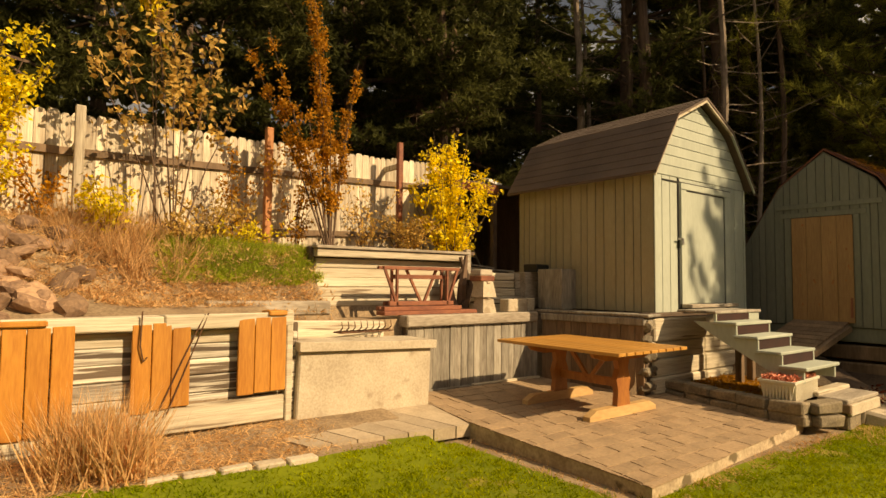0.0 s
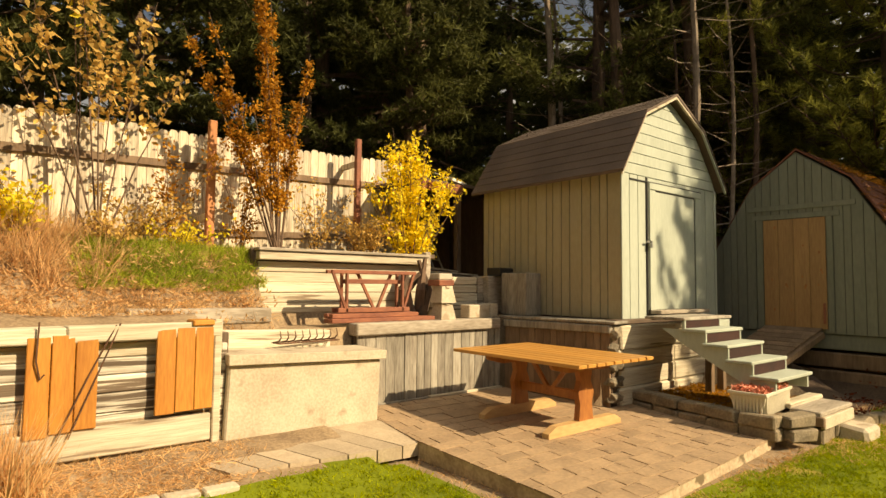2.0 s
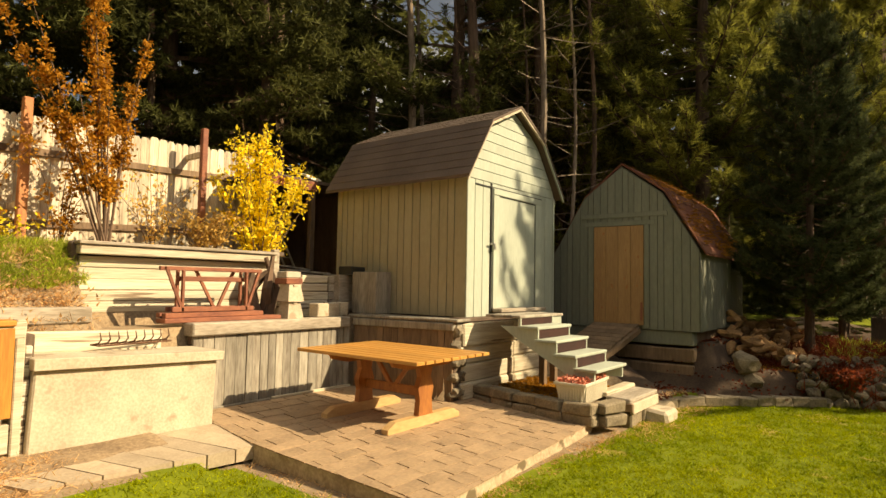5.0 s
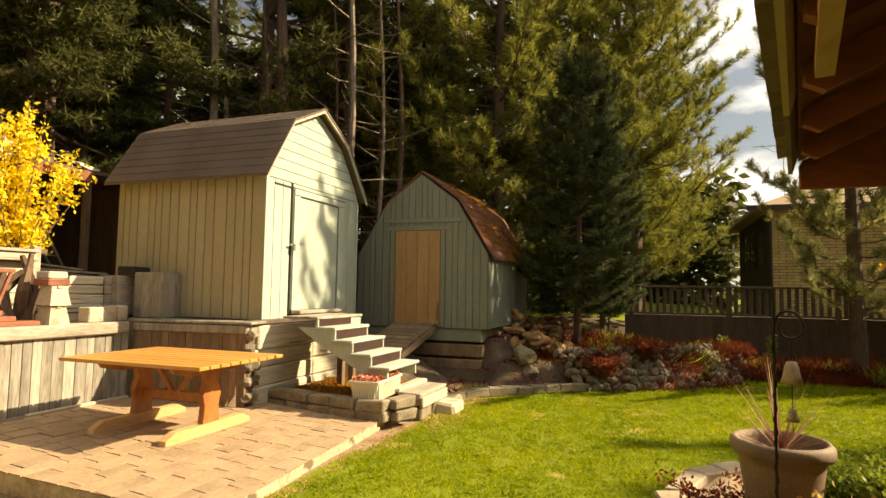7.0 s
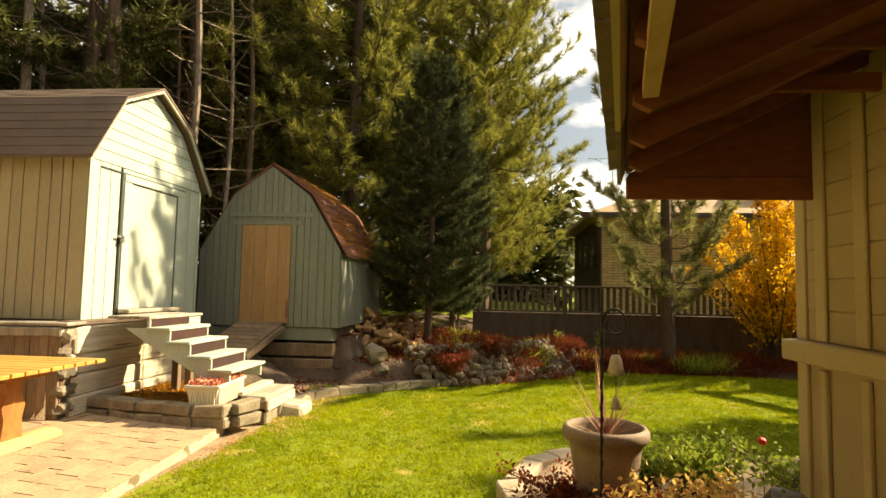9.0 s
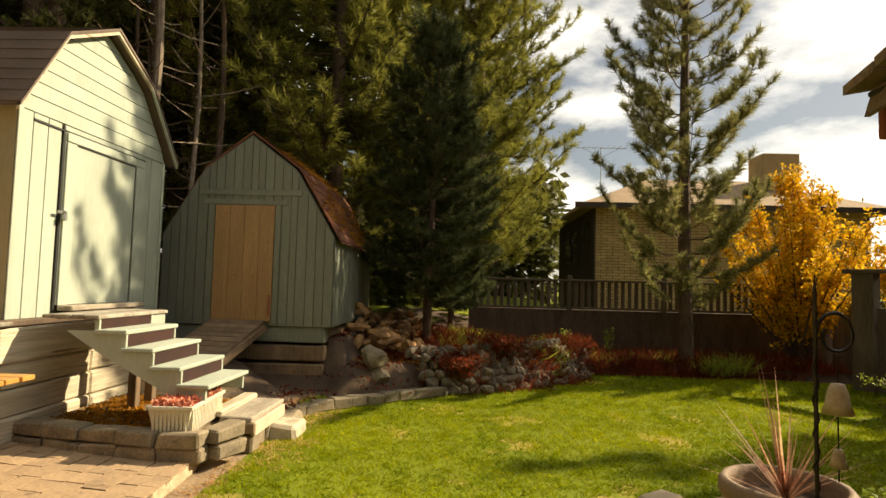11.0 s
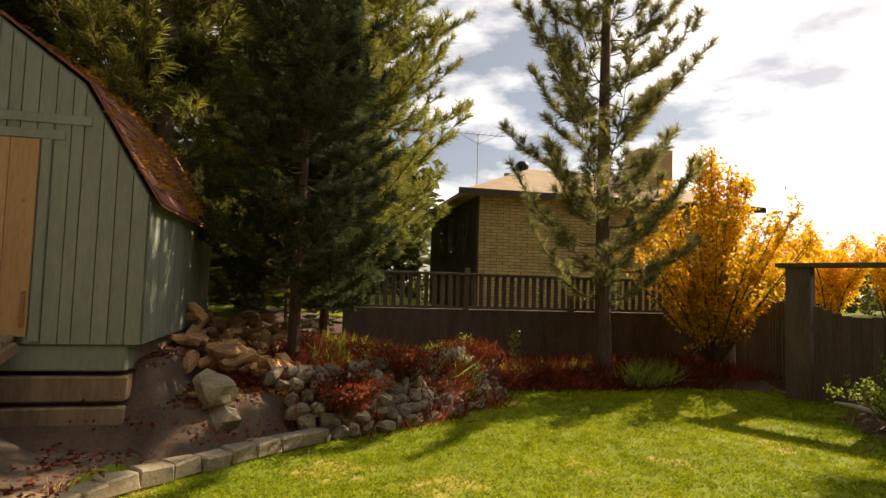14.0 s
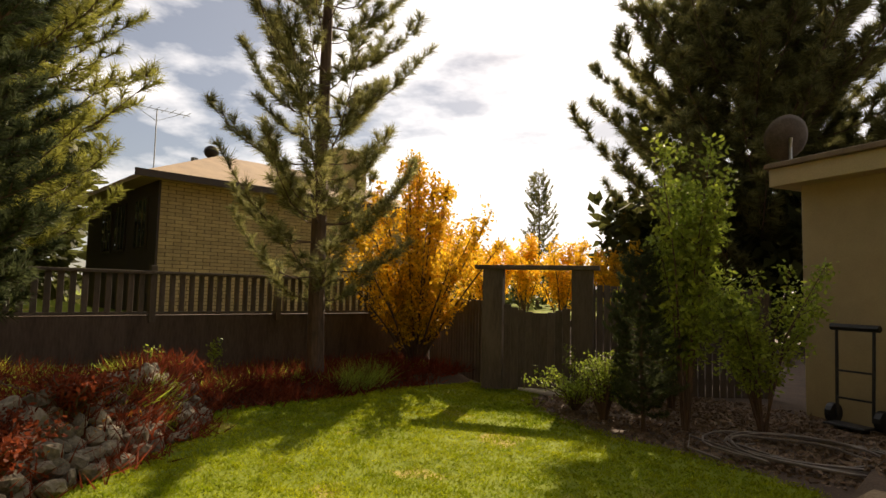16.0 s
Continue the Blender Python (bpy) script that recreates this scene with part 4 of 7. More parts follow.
box("corner_trim", (HX - 0.09, HY, 0.3), (HX + 0.02, HY + 0.025, 2.75), "tan_trim", house, "", 0.006)
box("sill", (1.0, HY + 0.001, 1.15), (HX + 0.06, HY + 0.1, 1.275), "tan_trim", house, "", 0.01)
for x0 in (4.0, 3.62, 2.6, 1.6):
    box("batten", (x0, HY + 0.013, 1.28), (x0 + 0.1, HY + 0.035, 2.74), "tan_trim", house, "", 0.006)
    box("batten", (x0 + 0.02, HY + 0.001, 0.3), (x0 + 0.08, HY + 0.03, 1.12), "tan_trim", house, "", 0.006)
for k in range(8):
    box("lap_board", (1.0, HY + 0.001, 1.28 + k * 0.18), (HX - 0.1, HY + 0.012, 1.28 + k * 0.18 + 0.172), "tan_siding", house, "", 0.003)
P, Q = Vector((4.17, -0.93, 2.20)), Vector((0.6, -0.20, 2.20))
SLOPE = 0.5
bm = bmesh.new()
pts = [(P.x, P.y, 2.30), (Q.x, Q.y, 2.30), (-4.0, 0.3, 2.30), (-4.0, -6.5, 2.30 + 5.57 * SLOPE), (P.x, -6.5, 2.30 + 5.57 * SLOPE)]
t0 = [bm.verts.new(p) for p in pts]
t1 = [bm.verts.new((x, y, z - 0.03)) for x, y, z in pts]
bm.faces.new(t0)
bm.faces.new(list(reversed(t1)))
for i in range(5):
    bm.faces.new((t0[i], t1[i], t1[(i + 1) % 5], t0[(i + 1) % 5]))
part("roof", bm, "soffit", house, "rust-brown roof deck")
bm = bmesh.new()
t0 = [bm.verts.new((x, y, z + 0.035)) for x, y, z in pts]
t1 = [bm.verts.new((x, y, z + 0.006)) for x, y, z in pts]
bm.faces.new(t0)
bm.faces.new(list(reversed(t1)))
for i in range(5):
    bm.faces.new((t0[i], t1[i], t1[(i + 1) % 5], t0[(i + 1) % 5]))
part("roof_covering", bm, "shake", house, "weathered brown shake roof covering")
box("tie_beam", (P.x - 0.04, HY - 0.3, 2.11), (P.x, P.y, 2.25), "soffit", house, "rust-red end beam", 0.006)
for k in range(7):
    x0 = P.x - 0.005 - 0.52 * k
    y0 = P.y + 0.52 * k * 0.2045 - 0.01
    bm = bmesh.new()
    prism(bm, [(y0, 2.20), (y0, 2.262), (HY - 0.6, 2.262 + (y0 - HY + 0.6) * SLOPE), (HY - 0.6, 2.13 + (y0 - HY + 0.6) * SLOPE), (y0 - 0.06, 2.17)], x0 - 0.042, x0, "x")
    part("rafter", bm, "soffit", house)
    if k:
        box("ceiling_joist", (x0 - 0.16, HY, 2.55), (x0 - 0.12, y0 - 0.62, 2.64), "soffit", house, "", 0.005)
    box("blocking", (x0 - 0.47, HY - 0.35, 2.78), (x0 - 0.05, HY - 0.31, 2.93), "soffit", house, "", 0.004)
bm = bmesh.new()
prism(bm, [(P.y - 0.05, 2.252), (HY - 0.3, 2.252), (HY - 0.3, 2.262 + (P.y - HY + 0.3) * SLOPE)], P.x - 0.03, P.x - 0.01, "x")
part("gable_panel", bm, "soffit", house, "rust-brown panel over the end beam")
box("gutter_cable", (P.x - 0.3, P.y + 0.02, 2.27), (P.x - 0.02, P.y + 0.05, 2.29), "black", house, "", 0.004)
for k in range(16):
    s0, s1 = k / 14 - 0.012, (k + 1) / 14 - 0.015
    a, b = P.lerp(Q, s0), P.lerp(Q, s1)
    out = Vector((-(Q.y - P.y), Q.x - P.x, 0)).normalized() * -1
    dz = rng.uniform(-0.015, 0.015)
    curl = rng.uniform(0.0, 0.025)
    bm = bmesh.new()
    c = [a - out * 0.16 + Vector((0, 0, 0.05)), b - out * 0.16 + Vector((0, 0, 0.05)), b + out * 0.10 + Vector((0, 0, 0.10 + dz + curl)), a + out * 0.10 + Vector((0, 0, 0.10 + dz))]
    up = [bm.verts.new(p + Vector((0, 0, 0.12 if q < 2 else 0.05))) for q, p in enumerate(c)]
    dn = [bm.verts.new(p + Vector((0, 0, 0.09 if q < 2 else 0.012))) for q, p in enumerate(c)]
    bm.faces.new(up)
    bm.faces.new(list(reversed(dn)))
    for i in range(4):
        bm.faces.new((up[i], dn[i], dn[(i + 1) % 4], up[(i + 1) % 4]))
    bmesh.ops.recalc_face_normals(bm, faces=bm.faces)
    part("roof_shake", bm, "shake", house, "curled weathered wood shake")
ex = (Q - P).normalized()
for q, (u0, u1, dz) in enumerate(((0.0, 1.2, 0.0), (1.21, 2.4, 0.01), (2.41, 3.6, 0.0))):
    bm = bmesh.new()
    a, b = P + ex * u0 + Vector((0, 0.02, 0.0)), P + ex * u1 + Vector((0, 0.02, 0.0))
    up = [bm.verts.new(p) for p in (a + Vector((0, 0, 0.10 + dz)), b + Vector((0, 0, 0.10 + dz)), b + Vector((0, 0.03, 0.0 + dz)), a + Vector((0, 0.03, 0.0 + dz)))]
    dn = [bm.verts.new(v.co + Vector((0, -0.022, 0))) for v in up]
    bm.faces.new(up)
    bm.faces.new(list(reversed(dn)))
    for i in range(4):
        bm.faces.new((up[i], dn[i], dn[(i + 1) % 4], up[(i + 1) % 4]))
    bmesh.ops.recalc_face_normals(bm, faces=bm.faces)
    part("eave_board", bm, "shake" if q != 1 else "tan_trim", house, "weathered eave board")
bm = bmesh.new()
tube(bm, [(2.42, -0.64, 2.19), (1.6, -0.47, 2.19), (0.8, -0.31, 2.19)], 0.035, 4)
part("rafter_tail", bm, "foot_wood", house, "pale bare rafter tail")

# ---- neighbour's house ----
nh = thing("brick_house", "neighbouring tan brick house with a low brown hip roof", "house", (21.5, -3.75, 0.55))
box("wall", (0, -9.0, 0), (7, 0, 3.75), "mortar", nh, "tan brick wall", 0)
bm = bmesh.new()
r2 = random.Random(5)
for c in range(38):
    y = -9.0 + (c % 2) * 0.2
    z = 0.05 + c * 0.097
    while y < 0:
        yb = min(y + 0.38, 0)
        slab(bm, (-0.012 - r2.uniform(0, 0.006), y, z), (0, yb - 0.012, z + 0.082), 0)
        y += 0.392
tagged(part("bricks", bm, "brick", nh), "", "", "", "stuff")
box("side_cladding", (-0.02, 0.0, 0), (7, 0.05, 3.75), "brown_paint", nh, "dark brown side cladding", 0)
for x0 in (0.7, 2.6, 4.0):
    win = box("window", (x0, 0.05, 1.9), (x0 + 1.0, 0.1, 3.3), "brown_paint", nh, "", 0.01)
    box("pane", (x0 + 0.06, 0.1, 1.96), (x0 + 0.94, 0.105, 3.24), "glass", win)
    for q in (0.3, 0.65):
        box("mullion", (x0 + q, 0.105, 1.96), (x0 + q + 0.03, 0.12, 3.24), "rail_wood", win, "", 0)
bm = bmesh.new()
e = [bm.verts.new(p) for p in ((-0.5, 0.55, 3.78), (-0.5, -9.7, 3.78), (7.5, -9.7, 3.78), (7.5, 0.55, 3.78))]
t = [bm.verts.new(p) for p in ((2.8, -2.6, 5.2), (2.8, -6.2, 5.2))]
e2 = [bm.verts.new((v.co.x, v.co.y, 3.66)) for v in e]
for f in ((e[0], e[1], t[1], t[0]), (e[1], e[2], t[1]), (e[2], e[3], t[0], t[1]), (e[3], e[0], t[0])):
    bm.faces.new(f)
for i in range(4):
    bm.faces.new((e[i], e2[i], e2[(i + 1) % 4], e[(i + 1) % 4]))
bm.faces.new(e2)
bmesh.ops.recalc_face_normals(bm, faces=bm.faces)
part("roof", bm, "roof_tan", nh, "tan-brown shingle hip roof")
box("fascia", (-0.53, -9.7, 3.62), (-0.5, 0.78, 3.80), "brown_paint", nh, "", 0)
box("chimney", (1.5, -7.6, 3.5), (2.6, -6.3, 6.0), "brick", nh, "wide tan brick chimney", 0.02)
bm = bmesh.new()
tube(bm, [(2.0, -1.55, 4.2), (2.0, -1.55, 4.72), (2.0, -1.55, 4.73), (2.0, -1.55, 4.82)], [0.06, 0.06, 0.11, 0.11], 10)
part("vent_pipe", bm, "steel", nh)
bm = bmesh.new()
lathe(bm, [(0.12, -0.3), (0.1, 0.12), (0.2, 0.2), (0.25, 0.33), (0.2, 0.46), (0.1, 0.52), (0.001, 0.53)], 16, (3.0, -2.45, 5.0))
part("roof_turbine", bm, "iron", nh)
ant = thing("tv_antenna", "thin roof television antenna on the neighbouring house", "antenna", (26.6, -5.1, 5.2))
bm = bmesh.new()
tube(bm, [(0, 0, 0), (0, 0, 2.3)], 0.02, 5)
part("mast", bm, "steel", ant)
bm = bmesh.new()
tube(bm, [(0, -1.1, 2.3), (0, 1.1, 2.3)], 0.014, 4)
for k in range(9):
    y = -1.0 + k * 0.25
    tube(bm, [(-0.4 + k * 0.02, y, 2.32), (0.4 - k * 0.02, y, 2.32)], 0.008, 4)
for s in (-1, 1):
    tube(bm, [(0, 0, 1.9), (0, s * 0.8, 2.3)], 0.01, 4)
part("boom", bm, "steel", ant)

# ---- railing on its dark wall ----
rail = thing("deck_fence", "long dark brown railing fence above a dark retaining wall", "", (15.5, 0.4, 0), kind="structure")
box("wall", (0.02, -8.2, -0.3), (0.3, 0.1, 1.012), "dark_wood", rail, "dark retaining wall", 0.01)
box("top_rail", (-0.05, -8.2, 1.66), (0.09, 0.1, 1.71), "rail_wood", rail, "", 0.006)
box("bottom_rail", (0.0, -8.2, 1.02), (0.07, 0.1, 1.07), "rail_wood", rail, "", 0.006)
y = 0.0
k = 0
while y > -8.1:
    if k % 14 == 0:
        box("post", (-0.02, y - 0.1, 0.9), (0.1, y, 1.8 if k else 1.95), "rail_wood", rail, "", 0.006)
    else:
        box("baluster", (0.01, y - 0.08, 1.07), (0.05, y, 1.66), "rail_wood", rail, "", 0.003)
    y -= 0.155
    k += 1

# ---- picket fence, gate, right-hand fence ----


def picket_run(name, label, a, b, z0, z1, width, gap, mat, cat=""):
    L = math.hypot(b[0] - a[0], b[1] - a[1])
    ob = thing(name, label, cat, (a[0], a[1], 0), math.degrees(math.atan2(b[1] - a[1], b[0] - a[0])), kind="" if cat else "structure")
    x = 0.0
    while x < L:
        box("picket", (x, 0, z0), (min(x + width, L), 0.03, z1 + rng.uniform(-0.01, 0.01)), mat, ob, "", 0.003)
        x += width + gap
    for z in (z0 + 0.25, z1 - 0.2):
        box("fence_rail", (0, 0.032, z), (L, 0.08, z + 0.09), mat, ob, "", 0.004)
    return ob


picket_run("picket_fence", "dark weathered picket fence beside the gate", (15.4, -7.7), (12.45, -6.5), -0.2, 1.35, 0.1, 0.035, "rail_wood")
gate = thing("garden_gate", "dark wooden garden gate between heavy posts with a flat trellis top", "gate", (12.4, -6.4, -0.2), math.degrees(math.atan2(-0.75, -1.36)))
for x0 in (-0.16, 1.35):
    box("gate_post", (x0, -0.1, 0), (x0 + 0.35, 0.14, 2.1), "rail_wood", gate, "", 0.01)
box("gate_lintel", (-0.3, -0.14, 2.1), (1.8, 0.2, 2.17), "rail_wood", gate, "", 0.01)
x = 0.2
while x < 1.32:
    box("gate_board", (x, 0, 0.03), (x + 0.122, 0.03, 1.5 - 0.14 * math.sin((x - 0.2) / 1.12 * math.pi)), "rail_wood", gate, "", 0.003)
    x += 0.125
for z in (0.35, 1.15):
    box("gate_rail", (0.18, 0.032, z), (1.35, 0.07, z + 0.1), "rail_wood", gate, "", 0.004)
picket_run("lattice_fence", "dark slatted fence running right from the gate", (11.0, -7.25), (8.9, -9.4), -0.2, 1.65, 0.1, 0.02, "rail_wood")
walk_slab = box("paving_slab", (11.1, -7.0, -0.2), (12.0, -6.6, -0.1), "concrete", None, "", 0.02)
tagged(walk_slab, "pale paving slab at the gate", "paving", "", "structure")

# ---- garage ----
gar = thing("garage", "tan garage corner with a pale fascia and flat roof", "garage", (8.15, -8.35, 0), -20)
box("wall", (-6, -6, -0.3), (0, 0, 3.3), "tan_siding", gar, "tan garage wall", 0.01)
box("fascia", (-6.6, -6.5, 3.15), (0.3, 0.28, 3.42), "tan_trim", gar, "", 0.01)
box("roof", (-6.65, -6.55, 3.42), (0.35, 0.33, 3.5), "shake", gar, "", 0.01)
dish = thing("satellite_dish", "grey satellite dish on the garage roof", "dish", (8.45, -9.0, 3.3), 30)
bm = bmesh.new()
lathe(bm, [(0.001, 0.0), (0.15, 0.02), (0.3, 0.08), (0.36, 0.12), (0.37, 0.11), (0.3, 0.06), (0.15, 0.0), (0.001, -0.02)], 24)
ob = part("reflector", bm, "rail_wood", dish, "dark grey reflector")
ob.matrix_basis = pose(0, 0, 0.75, 70, 0, 20)
bm = bmesh.new()
tube(bm, [(0, 0, 0), (0, 0, 0.6), (0, 0.05, 0.75)], 0.025, 6)
part("arm", bm, "steel", dish)

# ---- fence behind the terraces ----
FENCE = [(-6.0, 6.9, 3.25), (0.4, 8.25, 3.45), (2.9, 8.85, 3.62), (5.3, 9.1, 3.72), (6.6, 9.2, 3.8)]
fence = thing("board_fence", "tall weathered board fence with two rails, grey-tan and stained", "", (0, 0, 0), kind="structure")
for (ax_, ay_, az_), (bx_, by_, bz_) in zip(FENCE, FENCE[1:]):
    L = math.hypot(bx_ - ax_, by_ - ay_)
    m = pose(ax_, ay_, 0, 0, 0, math.degrees(math.atan2(by_ - ay_, bx_ - ax_)))
    x = 0.0
    while x < L:
        w = rng.uniform(0.12, 0.15)
        z1 = az_ + (bz_ - az_) * x / L + rng.uniform(-0.02, 0.02)
        bm = bmesh.new()
        x1 = min(x + w, L)
        prism(bm, [(x + 0.003, z1 - 1.85), (x1 - 0.003, z1 - 1.85), (x1 - 0.003, z1 - 0.04), (x1 - 0.03, z1), (x + 0.03, z1), (x + 0.003, z1 - 0.04)], 0, 0.02 + rng.uniform(0, 0.006))
        bm.transform(m)
        part("fence_board", bm, "fence_wood", fence)
        x += w
    for dz in (-1.45, -0.52):
        bm = bmesh.new()
        prism(bm, [(0, az_ + dz), (L, bz_ + dz), (L, bz_ + dz + 0.09), (0, az_ + dz + 0.09)], -0.045, -0.002)
        bm.transform(m)
        part("fence_rail", bm, "leg_dark", fence, "brown rail")
for (x, y, z, mat, w) in ((0.45, 7.75, 3.42, "fence_wood", 0.1), (2.86, 8.38, 3.71, "post_wood", 0.1), (5.28, 8.6, 3.9, "red_wood", 0.09), (-2.2, 7.2, 3.3, "fence_wood", 0.1)):
    post = thing("fence_post", "upright " + {"fence_wood": "pale weathered", "post_wood": "orange-brown", "red_wood": "rust-red"}[mat] + " timber post braced to the fence", "post", (x, y, 1.8), group="posts in front of the fence")
    box("post", (-w / 2, -w / 2, -0.1), (w / 2, w / 2, z - 1.8), mat, post, "", 0.008)
    for dz in (z - 1.8 - 0.45, z - 1.8 - 1.35):
        box("brace", (-0.03, w / 2, dz), (0.03, 0.5, dz + 0.09), "fence_wood", post, "", 0.006)

# ---- pot, hook and bells ----
pot = thing("plant_pot", "large tan clay pot holding a spiky cream and maroon plant", "plant pot", (4.84, -0.93, 0.03))
pot.scale = (0.93, 0.93, 1.0)
bm = bmesh.new()
lathe(bm, [(0.2, 0), (0.215, 0.02), (0.235, 0.2), (0.265, 0.4), (0.275, 0.46), (0.31, 0.47), (0.325, 0.5), (0.322, 0.54), (0.30, 0.565), (0.275, 0.56), (0.262, 0.52), (0.25, 0.46), (0.001, 0.45)], 36)
part("pot", bm, "terracotta", pot)
bm = bmesh.new()
lathe(bm, [(0.001, 0.48), (0.2, 0.475), (0.25, 0.47)], 20)
part("soil", bm, "dark_soil", pot)
r = np.random.default_rng(11)
V, F, o = [], [], 0
for k in range(44):
    a, lean = r.uniform(0, 6.28), r.uniform(0.1, 1.25)
    L = r.uniform(0.4, 0.72)
    d = np.array([math.cos(a) * math.sin(lean), math.sin(a) * math.sin(lean), math.cos(lean)])
    s = unit(np.cross(d, [0, 0, 1.0])[None])[0] * 0.009
    for q in range(5):
        u = q / 4
        c = np.array([0, 0, 0.47]) + d * L * u - np.array([0, 0, 0.16]) * L * u * u * math.sin(lean)
        V += [c - s * (1 - u * 0.95), c + s * (1 - u * 0.95)]
        if q:
            F.append((o + 2 * q - 2, o + 2 * q - 1, o + 2 * q + 1, o + 2 * q))
    o += 10
mesh_from("spiky_plant", V, F, "cream_leaf", pot, "spiky cream and maroon leaves")
hook = thing("shepherd_hook", "twisted black iron garden hook with two hanging clay bells", "garden hook", (4.42, -0.83, -0.17))
bm = bmesh.new()
tube(bm, [(0, 0, 0), (0, 0, 1.68), (0, 0, 1.76)], [0.009, 0.009, 0.001], 6)
for k in range(60):
    z = 0.1 + k * 0.022
    tube(bm, [(0.011 * math.cos(k), 0.011 * math.sin(k), z), (0.011 * math.cos(k + 1), 0.011 * math.sin(k + 1), z + 0.022)], 0.004, 4, False)
part("stake", bm, "iron", hook)
bm = bmesh.new()
pts = [(0, 0, 1.34)]
for k in range(22):
    a = math.pi - k * 0.33
    rr = 0.085 - 0.0016 * k
    pts.append((0, -0.085 - rr * math.cos(a) * -1 * -1, 1.50 + rr * math.sin(a) * (1.3 if k < 8 else 1.0)))
tube(bm, pts, 0.009, 6)
part("curl", bm, "iron", hook)
bm = bmesh.new()
tube(bm, [(0, -0.09, 1.42), (0, -0.09, 0.9)], 0.003, 4)
part("chain", bm, "iron", hook)
for z, s in ((1.18, 0.85), (0.96, 0.5)):
    bm = bmesh.new()
    lathe(bm, [(0.001, 0.15 * s), (0.03 * s, 0.145 * s), (0.045 * s, 0.11 * s), (0.055 * s, 0.05 * s), (0.072 * s, 0.0), (0.065 * s, 0.005), (0.04 * s, 0.1 * s)], 20, (0, -0.09, z))
    part("bell", bm, "bell_clay", hook, "small tan clay bell")


# ---- trees ----
def pine(name, tall, spread, first, seed, mat="needles", tufts=5, per=16, whorl=0.42, up=0.35, needle=0.13, trunk_r=0.16, bark="bark", droop=0.0, dense=1.0, power=0.8, wide=0.009, puff=0.55, curl=0.12, thick=1.0):
    """A pine: tapered trunk, whorls of limbs with twigs, and brushes of needles at the twigs."""
    r = np.random.default_rng(seed)
    root = thing(name, "", "tree")
    bm = bmesh.new()
    sway = r.uniform(-0.15, 0.15, 2)
    top = lambda z: np.array([sway[0] * math.sin(z / tall * 3), sway[1] * math.sin(z / tall * 2.2), z])
    tube(bm, [top(z) for z in np.linspace(-0.3, tall * 0.98, 9)], [trunk_r * (1.15 - z / 9) for z in range(9)], 8)
    P, W = [], []
    z = first
    while z < tall * 0.99:
        u = (z - first) / (tall - first)
        reach = spread * (1 - u) ** power * (0.55 + 0.45 * min(1, u * 5 + 0.4)) + 0.12
        for k in range(r.integers(3, 6)):
            a = r.uniform(0, 6.28)
            L = reach * r.uniform(0.65, 1.1)
            lift = up * r.uniform(0.5, 1.3) + 0.5 * u - droop
            base = top(z + r.uniform(-0.1, 0.1))
            d = np.array([math.cos(a), math.sin(a), lift])
            d /= np.linalg.norm(d)
            end = base + d * L + np.array([0, 0, curl * L])
            midp = base + d * L * 0.5 - np.array([0, 0, 0.05 * L])
            tube(bm, [base, midp, end], [(0.012 + 0.012 * L) * thick, (0.008 + 0.006 * L) * thick, 0.004], 4, False)
            n = max(2, int(L * tufts * dense))
            for q in range(n):
                s = 0.3 + 0.7 * (q + 0.5) / n
                c = base + (midp - base) * 2 * s if s < 0.5 else midp + (end - midp) * (2 * s - 1)
                side = np.cross(d, [0, 0, 1]) * (1 if q % 2 else -1)
                tw = unit((side * r.uniform(0.5, 1.1) + d * 0.9 + np.array([0, 0, r.uniform(0.0, 0.4)]))[None])[0]
                tl = L * 0.42 * (1.15 - s) + 0.12
                if thick < 1:
                    tube(bm, [c, c + tw * tl], [0.007, 0.003], 3, False)
                for g in range(0 if thick >= 1 else max(1, int(tl / 0.13) - 2), max(2, int(tl / 0.13))):
                    P.append(c + tw * tl * (g + 1) / max(2, int(tl / 0.13)))
                    W.append(tw)
            P.append(end)
            W.append(d)
        z += whorl * r.uniform(0.8, 1.2) * (1.15 - 0.5 * u)
    part("trunk", bm, bark, root)
    P, W = np.array(P), np.array(W)
    n = len(P)
    pos = np.repeat(P, per, axis=0) - np.repeat(W, per, axis=0) * r.uniform(0, 0.16, (n * per, 1))
    way = unit(np.repeat(W, per, axis=0) * (1.3 - puff) + r.normal(size=(n * per, 3)) * puff)
    v, f = blades(pos, way, needle * r.uniform(0.7, 1.3, n * per), wide, r)
    mesh_from("crown", v, f, mat, root)
    return root


